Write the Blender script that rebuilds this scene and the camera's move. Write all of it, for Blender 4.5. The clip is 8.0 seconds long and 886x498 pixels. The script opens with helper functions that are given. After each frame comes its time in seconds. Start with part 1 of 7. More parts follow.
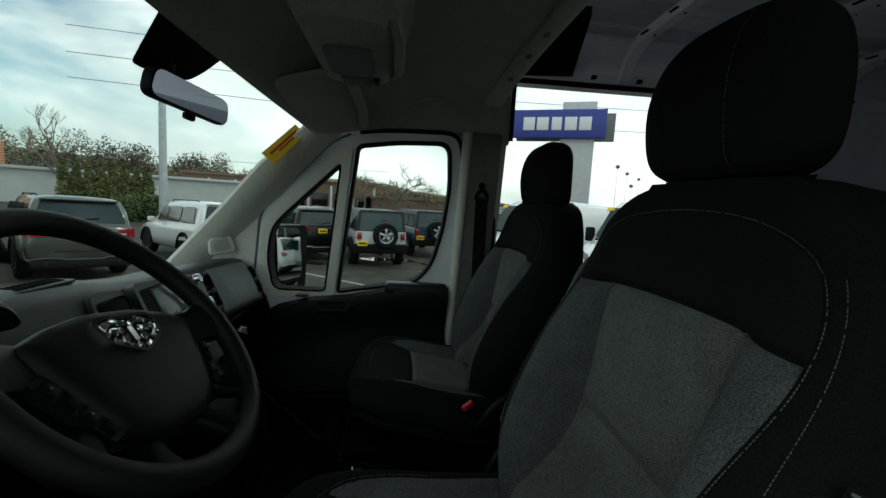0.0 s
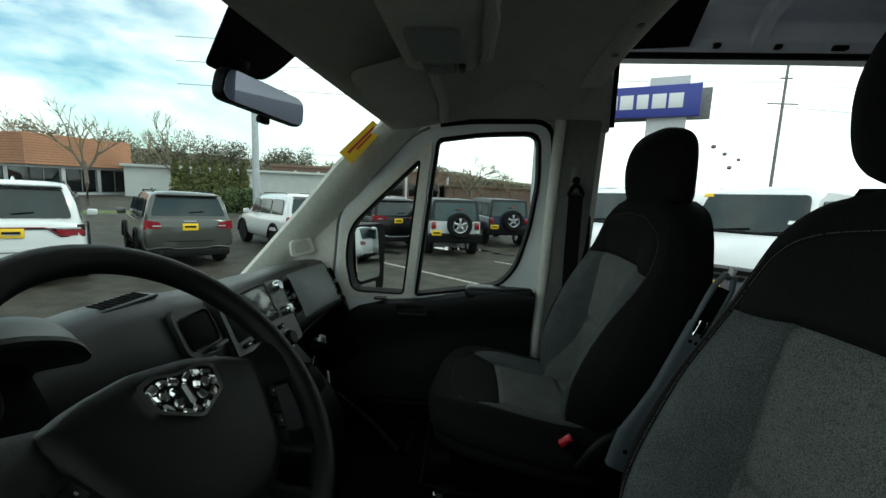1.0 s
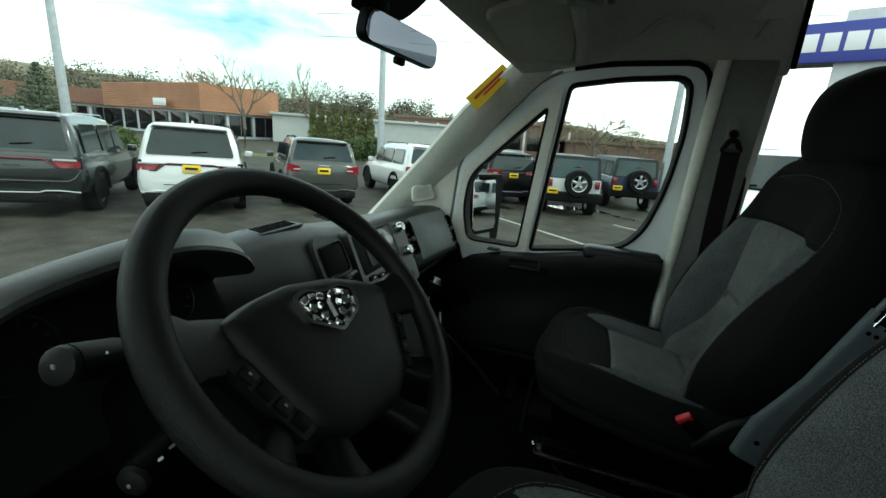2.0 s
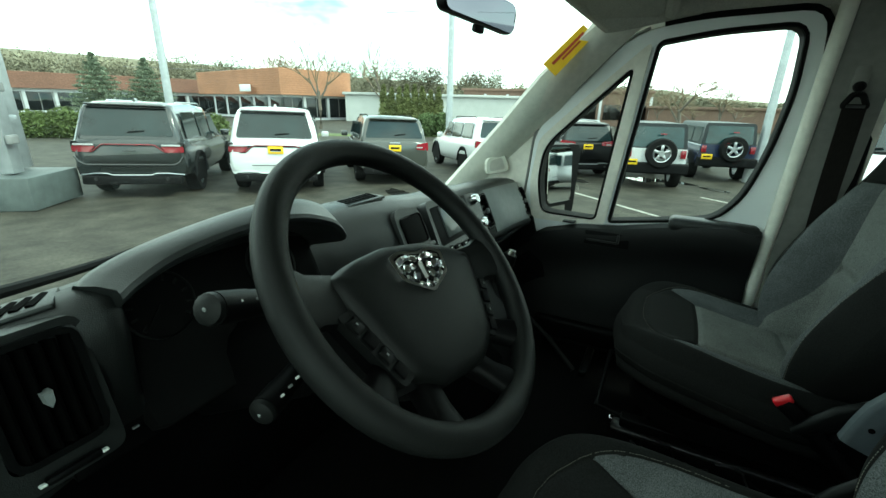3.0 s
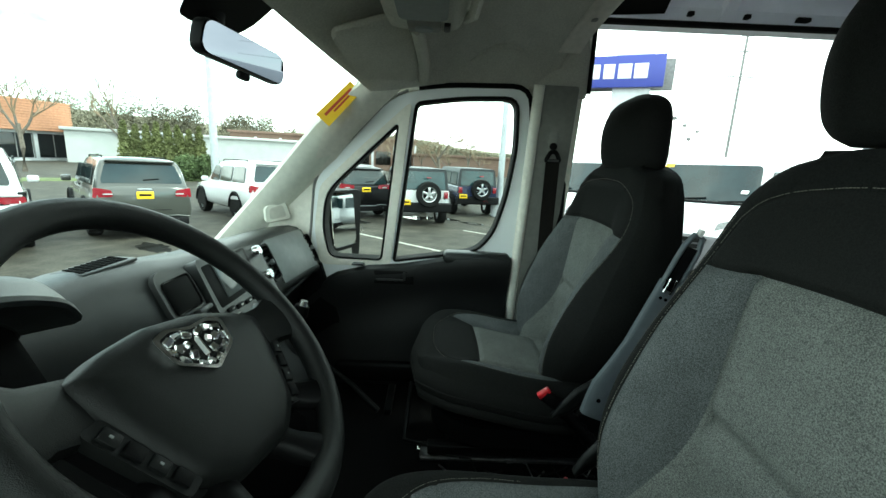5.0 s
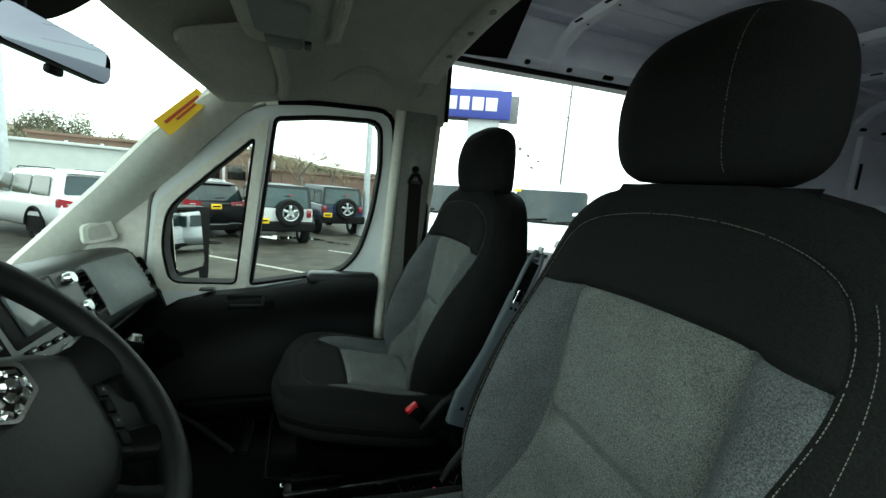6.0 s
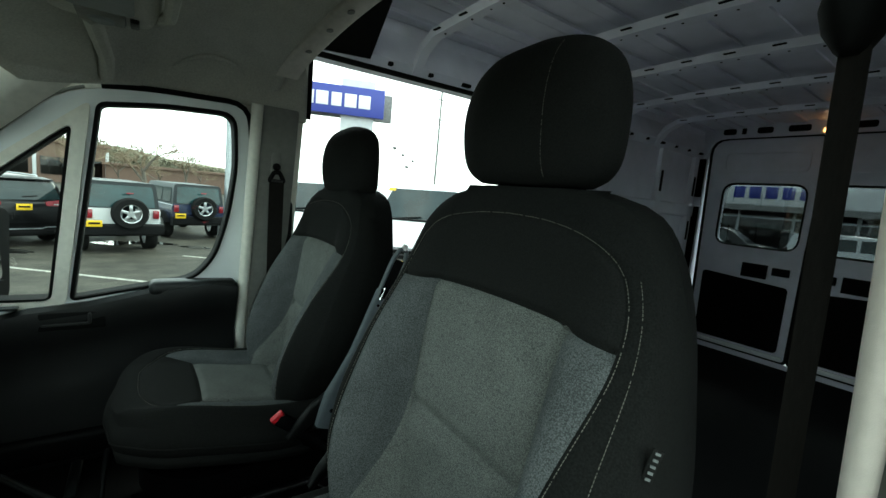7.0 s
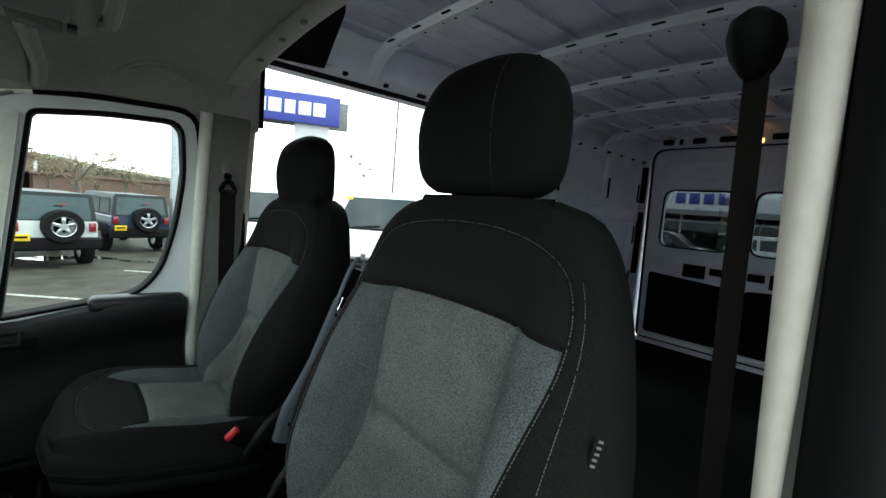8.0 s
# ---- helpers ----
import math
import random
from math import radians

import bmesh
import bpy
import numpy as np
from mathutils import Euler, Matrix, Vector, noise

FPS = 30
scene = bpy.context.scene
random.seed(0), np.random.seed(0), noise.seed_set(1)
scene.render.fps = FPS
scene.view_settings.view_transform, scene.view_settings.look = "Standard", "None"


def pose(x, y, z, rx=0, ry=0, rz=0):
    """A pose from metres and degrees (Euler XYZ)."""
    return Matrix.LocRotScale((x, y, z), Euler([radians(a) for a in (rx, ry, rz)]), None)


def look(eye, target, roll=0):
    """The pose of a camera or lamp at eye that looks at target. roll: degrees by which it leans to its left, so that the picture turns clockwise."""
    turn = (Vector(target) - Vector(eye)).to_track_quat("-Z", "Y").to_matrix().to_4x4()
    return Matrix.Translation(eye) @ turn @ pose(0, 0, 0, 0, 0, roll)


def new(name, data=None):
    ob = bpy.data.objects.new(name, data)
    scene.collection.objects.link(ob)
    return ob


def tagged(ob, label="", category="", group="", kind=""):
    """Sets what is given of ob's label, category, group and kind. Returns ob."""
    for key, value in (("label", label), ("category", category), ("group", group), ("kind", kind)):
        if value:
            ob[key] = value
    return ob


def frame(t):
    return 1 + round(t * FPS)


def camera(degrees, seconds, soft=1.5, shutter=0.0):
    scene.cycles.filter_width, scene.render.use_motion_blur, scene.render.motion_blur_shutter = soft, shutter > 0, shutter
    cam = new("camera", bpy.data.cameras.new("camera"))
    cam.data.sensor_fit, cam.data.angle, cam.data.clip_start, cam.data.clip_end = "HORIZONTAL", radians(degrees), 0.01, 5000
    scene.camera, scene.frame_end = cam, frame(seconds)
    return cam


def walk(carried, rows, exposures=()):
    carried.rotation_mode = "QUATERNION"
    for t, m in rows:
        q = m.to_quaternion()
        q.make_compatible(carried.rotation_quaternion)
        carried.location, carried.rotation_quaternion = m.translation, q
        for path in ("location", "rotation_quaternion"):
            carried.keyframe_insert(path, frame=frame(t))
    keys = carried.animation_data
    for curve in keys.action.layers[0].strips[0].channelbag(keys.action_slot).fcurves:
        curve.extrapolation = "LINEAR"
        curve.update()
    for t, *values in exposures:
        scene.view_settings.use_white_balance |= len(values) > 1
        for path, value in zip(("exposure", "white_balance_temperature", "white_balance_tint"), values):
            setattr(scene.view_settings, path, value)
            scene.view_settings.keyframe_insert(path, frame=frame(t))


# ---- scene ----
cam = camera(92.67, 8.0)
PATH = [
    (0, (-1.019, 0.748, 1.879), (0.956, 0.516, 1.666), 3.34),
    (0.5, (-0.928, 0.760, 1.920), (1.059, 0.604, 1.747), 2.76),
    (1, (-0.864, 0.786, 1.916), (1.113, 0.894, 1.629), 2.26),
    (1.5, (-0.856, 0.795, 1.900), (1.058, 1.159, 1.450), 4.26),
    (1.7, (-0.857, 0.801, 1.899), (1.028, 1.269, 1.421), 4.42),
    (2.8, (-0.880, 0.821, 1.889), (0.832, 1.633, 1.248), 1.98),
    (3, (-0.886, 0.822, 1.888), (0.796, 1.691, 1.243), 1.37),
    (3.5, (-0.891, 0.824, 1.889), (0.773, 1.728, 1.248), 0.82),
    (4, (-0.883, 0.821, 1.891), (0.916, 1.512, 1.358), 0.18),
    (4.5, (-0.877, 0.827, 1.898), (1.051, 1.116, 1.454), 1.19),
    (4.7, (-0.880, 0.827, 1.901), (1.065, 0.972, 1.458), 2.06),
    (5.8, (-0.891, 0.832, 1.896), (1.012, 0.299, 1.588), 4.02),
    (6, (-0.899, 0.828, 1.903), (0.967, 0.169, 1.613), 4.88),
    (6.5, (-0.922, 0.810, 1.906), (0.794, -0.183, 1.648), 5.22),
    (7, (-0.934, 0.805, 1.908), (0.674, -0.359, 1.663), 5.20),
    (7.5, (-0.944, 0.811, 1.909), (0.596, -0.445, 1.683), 5.34),
    (8, (-0.954, 0.813, 1.910), (0.541, -0.501, 1.719), 4.64),
]
STOPS = [(t, s, 6400, -6 if t < 2 else -20 if t < 4 else -12 if t < 7.5 else -2) for t, s in ((0.0, -0.85), (0.5, -0.55), (1.0, -0.3), (1.5, -0.2), (3.0, 0.8), (3.5, 1.12), (4.5, 1.36), (6.0, 0.88), (7.0, 0.82), (8.0, 0.95))]
walk(cam, [(t, look(eye, target, roll)) for t, eye, target, roll in PATH], STOPS)

# ---- sky and sun ----
SUN_ELEV, SUN_ROT = radians(42), radians(172)
world = bpy.data.worlds.new("sky")
scene.world = world
world.use_nodes = True
wt = world.node_tree
wt.nodes.clear()


def wnode(kind, **kw):
    n = wt.nodes.new(kind)
    for k, v in kw.items():
        n.inputs[k].default_value = v
    return n


sky = wt.nodes.new("ShaderNodeTexSky")
sky.sky_type = "NISHITA"
sky.sun_disc = False
sky.sun_elevation, sky.sun_rotation = SUN_ELEV, SUN_ROT
sky.air_density, sky.dust_density = 1.2, 1.0
coord = wt.nodes.new("ShaderNodeTexCoord")
stretch = wt.nodes.new("ShaderNodeMapping")
stretch.inputs["Scale"].default_value = (1.0, 1.0, 2.2)
clouds = wnode("ShaderNodeTexNoise", Scale=2.1, Detail=9.0, Roughness=0.55, Distortion=0.3)
ramp = wt.nodes.new("ShaderNodeValToRGB")
ramp.color_ramp.elements[0].position, ramp.color_ramp.elements[1].position = 0.34, 0.54
tone = wnode("ShaderNodeTexNoise", Scale=3.3, Detail=6.0)
cloud_col = wt.nodes.new("ShaderNodeValToRGB")
cloud_col.color_ramp.elements[0].position, cloud_col.color_ramp.elements[1].position = 0.3, 0.65
cloud_col.color_ramp.elements[0].color = (14.0, 15.0, 15.6, 1)
cloud_col.color_ramp.elements[1].color = (23.0, 23.3, 23.5, 1)
mix = wt.nodes.new("ShaderNodeMixRGB")
bg = wnode("ShaderNodeBackground", Strength=0.10)
clear = wt.nodes.new("ShaderNodeVectorMath")   # thin bright haze between the clouds
clear.operation = "MULTIPLY"
clear.inputs[1].default_value = (1.5, 2.0, 2.05)
out = wt.nodes.new("ShaderNodeOutputWorld")
for a, b in ((coord.outputs["Generated"], stretch.inputs["Vector"]), (stretch.outputs[0], clouds.inputs["Vector"]),
             (stretch.outputs[0], tone.inputs["Vector"]), (clouds.outputs["Fac"], ramp.inputs[0]), (tone.outputs["Fac"], cloud_col.inputs[0]),
             (ramp.outputs[0], mix.inputs[0]), (sky.outputs[0], clear.inputs[0]), (clear.outputs[0], mix.inputs[1]), (cloud_col.outputs[0], mix.inputs[2]),
             (mix.outputs[0], bg.inputs[0]), (bg.outputs[0], out.inputs[0])):
    wt.links.new(a, b)
sun = new("sun", bpy.data.lights.new("sun", "SUN"))
sun.data.energy, sun.data.angle, sun.data.color = 1.4, radians(12), (1.0, 0.96, 0.9)
sun.matrix_world = look((0, 0, 30), Vector((0, 0, 30)) - Vector((math.sin(SUN_ROT) * math.cos(SUN_ELEV), math.cos(SUN_ROT) * math.cos(SUN_ELEV), math.sin(SUN_ELEV))))


# ---- materials ----
def mat(name, col, rough=0.6, metal=0.0, scale=40.0, var=0.15, bump=0.0, bscale=None, coat=0.0, spec=0.5, big=0.0, stretch=(1, 1, 1)):
    m = bpy.data.materials.new(name)
    m.use_nodes = True
    nt = m.node_tree
    p = nt.nodes["Principled BSDF"]
    p.inputs["Roughness"].default_value, p.inputs["Metallic"].default_value = rough, metal
    p.inputs["Coat Weight"].default_value, p.inputs["Coat Roughness"].default_value = coat, 0.05
    p.inputs["Specular IOR Level"].default_value = spec
    tc = nt.nodes.new("ShaderNodeTexCoord")
    mp = nt.nodes.new("ShaderNodeMapping")
    mp.inputs["Scale"].default_value = stretch
    nt.links.new(tc.outputs["Object"], mp.inputs["Vector"])
    fine = nt.nodes.new("ShaderNodeTexNoise")
    fine.inputs["Scale"].default_value, fine.inputs["Detail"].default_value = scale, 5.0
    nt.links.new(mp.outputs[0], fine.inputs["Vector"])
    cr = nt.nodes.new("ShaderNodeValToRGB")
    cr.color_ramp.elements[0].position, cr.color_ramp.elements[1].position = 0.3, 0.7
    cr.color_ramp.elements[0].color = (*[max(0, c * (1 - var)) for c in col], 1)
    cr.color_ramp.elements[1].color = (*[min(1, c * (1 + var)) for c in col], 1)
    nt.links.new(fine.outputs["Fac"], cr.inputs[0])
    colour = cr.outputs[0]
    if big:
        wide = nt.nodes.new("ShaderNodeTexNoise")
        wide.inputs["Scale"].default_value, wide.inputs["Detail"].default_value = scale / 14.0, 6.0
        nt.links.new(mp.outputs[0], wide.inputs["Vector"])
        mr = nt.nodes.new("ShaderNodeMapRange")
        mr.inputs["From Min"].default_value, mr.inputs["From Max"].default_value = 0.3, 0.7
        mr.inputs["To Min"].default_value, mr.inputs["To Max"].default_value = 1 - big, 1 + big
        nt.links.new(wide.outputs["Fac"], mr.inputs["Value"])
        hsv = nt.nodes.new("ShaderNodeHueSaturation")
        nt.links.new(mr.outputs[0], hsv.inputs["Value"])
        nt.links.new(colour, hsv.inputs["Color"])
        colour = hsv.outputs[0]
    nt.links.new(colour, p.inputs["Base Color"])
    if bump:
        grain = nt.nodes.new("ShaderNodeTexNoise")
        grain.inputs["Scale"].default_value, grain.inputs["Detail"].default_value = bscale or scale * 3, 4.0
        nt.links.new(mp.outputs[0], grain.inputs["Vector"])
        bn = nt.nodes.new("ShaderNodeBump")
        bn.inputs["Strength"].default_value, bn.inputs["Distance"].default_value = bump, 0.002
        nt.links.new(grain.outputs["Fac"], bn.inputs["Height"])
        nt.links.new(bn.outputs[0], p.inputs["Normal"])
    return m


def glass_mat(name, tint=(1, 1, 1), gloss=1.0, rough=0.0, edge=0.6):
    m = bpy.data.materials.new(name)
    m.use_nodes = True
    nt = m.node_tree
    nt.nodes.clear()
    o = nt.nodes.new("ShaderNodeOutputMaterial")
    t = nt.nodes.new("ShaderNodeBsdfTransparent")
    t.inputs["Color"].default_value = (*tint, 1)
    g = nt.nodes.new("ShaderNodeBsdfGlossy")
    g.inputs["Roughness"].default_value = rough
    lw = nt.nodes.new("ShaderNodeLayerWeight")
    lw.inputs["Blend"].default_value = 0.5
    pw = nt.nodes.new("ShaderNodeMath")
    pw.operation = "POWER"
    pw.inputs[1].default_value = 4.0
    f = nt.nodes.new("ShaderNodeMath")
    f.operation = "MULTIPLY_ADD"
    f.inputs[1].default_value, f.inputs[2].default_value = edge, 0.04 * gloss
    nt.links.new(lw.outputs["Facing"], pw.inputs[0])
    nt.links.new(pw.outputs[0], f.inputs[0])
    x = nt.nodes.new("ShaderNodeMixShader")
    nt.links.new(f.outputs[0], x.inputs[0])
    nt.links.new(t.outputs[0], x.inputs[1])
    nt.links.new(g.outputs[0], x.inputs[2])
    nt.links.new(x.outputs[0], o.inputs[0])
    return m


def glow_mat(name, col, strength):
    m = bpy.data.materials.new(name)
    m.use_nodes = True
    p = m.node_tree.nodes["Principled BSDF"]
    p.inputs["Base Color"].default_value = (*col, 1)
    p.inputs["Emission Color"].default_value = (*col, 1)
    p.inputs["Emission Strength"].default_value = strength
    return m


def melange(name, dark, light):
    """Woven cloth of dark and pale yarns: coarse flecks, a fine weave and soft wear."""
    m = mat(name, dark, 0.95, scale=520, var=0.3, bump=0.8, bscale=260, spec=0.15)
    nt = m.node_tree
    p = nt.nodes["Principled BSDF"]
    tc = nt.nodes.new("ShaderNodeTexCoord")
    fleck = nt.nodes.new("ShaderNodeTexNoise")
    fleck.inputs["Scale"].default_value, fleck.inputs["Detail"].default_value, fleck.inputs["Roughness"].default_value = 560.0, 2.0, 0.6
    wear = nt.nodes.new("ShaderNodeTexNoise")
    wear.inputs["Scale"].default_value, wear.inputs["Detail"].default_value = 14.0, 3.0
    mr = nt.nodes.new("ShaderNodeMapRange")
    mr.inputs["From Min"].default_value, mr.inputs["From Max"].default_value = 0.3, 0.7
    mr.inputs["To Min"].default_value, mr.inputs["To Max"].default_value = -0.04, 0.04
    add = nt.nodes.new("ShaderNodeMath")
    cr = nt.nodes.new("ShaderNodeValToRGB")
    cr.color_ramp.elements[0].position, cr.color_ramp.elements[1].position = 0.36, 0.66
    cr.color_ramp.elements[0].color, cr.color_ramp.elements[1].color = (*dark, 1), (*light, 1)
    nt.links.new(tc.outputs["Object"], fleck.inputs["Vector"])
    nt.links.new(tc.outputs["Object"], wear.inputs["Vector"])
    nt.links.new(wear.outputs["Fac"], mr.inputs["Value"])
    nt.links.new(fleck.outputs["Fac"], add.inputs[0])
    nt.links.new(mr.outputs[0], add.inputs[1])
    nt.links.new(add.outputs[0], cr.inputs[0])
    nt.links.new(cr.outputs[0], p.inputs["Base Color"])
    return m


# dash plastic in graded tones, with light and shade put into the colour
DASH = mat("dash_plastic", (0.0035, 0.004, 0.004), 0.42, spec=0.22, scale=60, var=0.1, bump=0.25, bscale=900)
HUB = mat("airbag_cover_plastic", (0.0056, 0.0061, 0.0059), 0.45, spec=0.20, scale=60, var=0.1, bump=0.25, bscale=900)
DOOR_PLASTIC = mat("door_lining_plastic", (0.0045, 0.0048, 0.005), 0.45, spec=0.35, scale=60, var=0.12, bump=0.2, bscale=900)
DASH_MID = mat("half_lit_dash_plastic", (0.0085, 0.0093, 0.0092), 0.42, spec=0.42, scale=60, var=0.12, bump=0.3, bscale=900)
DASH_LIT = mat("lit_dash_plastic", (0.0165, 0.0182, 0.0179), 0.38, spec=0.62, scale=60, var=0.12, bump=0.3, bscale=900)
# near-black also on truly black parts; on the dash it stands for shade
DASH_DARK = mat("shaded_black_plastic", (0.0018, 0.0018, 0.002), 0.5, spec=0.12, scale=60, var=0.1, bump=0.15, bscale=900)
GLOVE = mat("grey_plastic", (0.20, 0.212, 0.212), 0.55, scale=50, var=0.08, bump=0.2, bscale=900)
RIM = mat("wheel_rubber", (0.0056, 0.0061, 0.0060), 0.42, spec=0.21, scale=80, var=0.12, bump=0.35, bscale=1200)
CHROME = mat("chrome", (0.8, 0.8, 0.8), 0.12, 1.0, var=0.05)
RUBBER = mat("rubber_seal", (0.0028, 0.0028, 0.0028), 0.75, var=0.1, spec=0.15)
TRIM = mat("beige_trim", (0.80, 0.775, 0.695), 0.6, scale=50, var=0.06, bump=0.2, bscale=800)
BAR_TRIM = mat("warm_grey_bar_trim", (0.60, 0.56, 0.50), 0.6, scale=50, var=0.08, bump=0.2, bscale=800)
TRIM_DARK = mat("grey_pillar_trim", (0.20, 0.196, 0.18), 0.65, scale=50, var=0.08, bump=0.2, bscale=800)
LINER = mat("headliner_cloth", (0.50, 0.485, 0.43), 0.95, scale=200, var=0.12, bump=0.3, bscale=700, big=0.06)
PAINT = mat("white_paint", (0.84, 0.865, 0.87), 0.28, scale=8, var=0.03, coat=0.6)
PRIMER = mat("cargo_paint", (0.72, 0.715, 0.80), 0.38, scale=9, var=0.06, big=0.06)
CLOTH_BLACK = mat("black_seat_cloth", (0.011, 0.011, 0.0105), 0.9, scale=420, var=0.4, bump=0.4, bscale=900, spec=0.12)
CLOTH_GREY = melange("grey_seat_cloth", (0.066, 0.069, 0.065), (0.200, 0.206, 0.195))
CLOTH_SIDE = melange("dark_grey_seat_cloth", (0.044, 0.047, 0.048), (0.134, 0.142, 0.144))
CLOTH_COVER = mat("charcoal_seat_cloth", (0.0105, 0.0107, 0.0102), 0.92, scale=420, var=0.4, bump=0.4, bscale=900, spec=0.10)
CHROME_DULL = mat("worn_steel", (0.10, 0.10, 0.10), 0.45, 0.9, scale=60, var=0.3)
TRIM_WARM = mat("warm_edge_trim", (0.64, 0.56, 0.50), 0.6, scale=50, var=0.05, bump=0.15, bscale=800)
SCREEN = mat("dark_screen_glass", (0.10, 0.11, 0.11), 0.12, scale=20, var=0.05)
STITCH = mat("grey_thread", (0.17, 0.16, 0.135), 0.8, var=0.1)
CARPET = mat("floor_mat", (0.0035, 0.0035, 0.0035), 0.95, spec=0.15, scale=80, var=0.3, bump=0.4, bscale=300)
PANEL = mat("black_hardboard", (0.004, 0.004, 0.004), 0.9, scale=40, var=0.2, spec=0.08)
# stands for shade in vents and openings, darker than the plastic itself
VOID = mat("matt_shade_black", (0.0012, 0.0012, 0.0012), 0.9, scale=40, var=0.2, spec=0.05)
RED = mat("red_plastic", (0.58, 0.008, 0.02), 0.35, var=0.05)
YELLOW = mat("yellow_card", (0.85, 0.52, 0.02), 0.5, scale=20, var=0.06)
RED_PRINT = mat("red_print", (0.45, 0.05, 0.02), 0.5, var=0.05)
WHITE = mat("white_plastic", (0.8, 0.8, 0.78), 0.4, var=0.04)
GLASS = glass_mat("clear_glass", (0.96, 0.985, 0.975), 0.9)
SCREEN_GLASS = glass_mat("windscreen_glass", (0.95, 0.985, 0.975), 0.2, edge=0.2)
BELT = mat("belt_webbing", (0.0085, 0.007, 0.006), 0.8, scale=300, var=0.3, bump=0.3, spec=0.15, stretch=(1, 1, 0.15))
MIRROR_DIM = mat("dimmed_mirror_glass", (0.15, 0.157, 0.19), 0.02, 1.0, var=0.0)
MIRROR = mat("mirror_glass", (0.70, 0.71, 0.70), 0.02, 1.0, var=0.0)
ASPHALT = mat("asphalt", (0.047, 0.043, 0.034), 0.75, scale=30, var=0.4, bump=0.5, bscale=120, big=0.45, spec=0.22)


# ---- mesh helpers ----
def mesh_ob(name, bm, material, smooth=40):
    me = bpy.data.meshes.new(name)
    bmesh.ops.recalc_face_normals(bm, faces=bm.faces[:])
    bm.to_mesh(me)
    bm.free()
    me.materials.append(material)
    if smooth:
        for p in me.polygons:
            p.use_smooth = True
        me.set_sharp_from_angle(angle=radians(smooth))
    return new(name, me)


def part(name, bm, material, parent, label="", smooth=40):
    ob = mesh_ob(name, bm, material, smooth)
    ob.parent = parent
    if label:
        tagged(ob, label)
    return ob


def thing(name, place, label, category, group="", kind="", rz=0):
    ob = new(name)
    ob.empty_display_size = 0.05
    ob.matrix_world = pose(*place, 0, 0, rz)
    return tagged(ob, label, category, group, kind)


def box(bm, c, size, bevel=0.0, m=None, seg=2):
    r = bmesh.ops.create_cube(bm, size=1.0)
    vs = r["verts"]
    bmesh.ops.scale(bm, vec=size, verts=vs)
    if bevel:
        es = list({e for v in vs for e in v.link_edges})
        q = bmesh.ops.bevel(bm, geom=es, offset=bevel, segments=seg, affect="EDGES", profile=0.5)
        vs = list({v for f in q["faces"] for v in f.verts} | {v for v in vs if v.is_valid})
    if m is not None:
        bmesh.ops.transform(bm, matrix=m, verts=vs)
    bmesh.ops.translate(bm, vec=c, verts=vs)
    return vs


def one_box(c, size, bevel=0.0, m=None, seg=2):
    bm = bmesh.new()
    box(bm, c, size, bevel, m, seg)
    return bm


def loft(bm, rings, closed=True, caps=True, loop=False):
    """Skin over rings of equal length."""
    vr = [[bm.verts.new(p) for p in r] for r in rings]
    n = len(vr[0])
    pairs = list(zip(vr, vr[1:])) + ([(vr[-1], vr[0])] if loop else [])
    for a, b in pairs:
        for i in range(n if closed else n - 1):
            k = (i + 1) % n
            bm.faces.new((a[i], a[k], b[k], b[i]))
    if caps and closed and not loop:
        bm.faces.new(vr[0][::-1])
        bm.faces.new(vr[-1])
    return vr


def lofted(rings, **kw):
    bm = bmesh.new()
    loft(bm, rings, **kw)
    return bm


def tube_into(bm, pts, r, n=8, loop=False, flat=1.0, up=(0, 0, 1)):
    pts = [Vector(p) for p in pts]
    rings = []
    for i, p in enumerate(pts):
        if loop:
            d = pts[(i + 1) % len(pts)] - pts[i - 1]
        else:
            d = pts[min(i + 1, len(pts) - 1)] - pts[max(i - 1, 0)]
        d.normalize()
        u = d.cross(Vector(up))
        if u.length < 1e-4:
            u = d.cross(Vector((0, 1, 0)))
        u.normalize()
        v = u.cross(d)
        rr = r[i] if isinstance(r, (list, tuple)) else r
        rings.append([p + rr * (math.cos(a) * u + flat * math.sin(a) * v) for a in (2 * math.pi * k / n for k in range(n))])
    loft(bm, rings, loop=loop)


def tube(pts, r, **kw):
    bm = bmesh.new()
    tube_into(bm, pts, r, **kw)
    return bm


def rounded(pts, r, seg=4):
    """A closed 2D loop with rounded corners; r one radius or one per corner."""
    outl = []
    n = len(pts)
    for i in range(n):
        p, a, b = Vector(pts[i]), Vector(pts[i - 1]), Vector(pts[(i + 1) % n])
        rr = r[i] if isinstance(r, (list, tuple)) else r
        da, db = (a - p), (b - p)
        k = min(rr, da.length * 0.45, db.length * 0.45)
        s, e = p + da.normalized() * k, p + db.normalized() * k
        for j in range(seg + 1):
            q = j / seg
            outl.append(tuple(s * (1 - q) ** 2 + p * 2 * q * (1 - q) + e * q * q))
    return outl


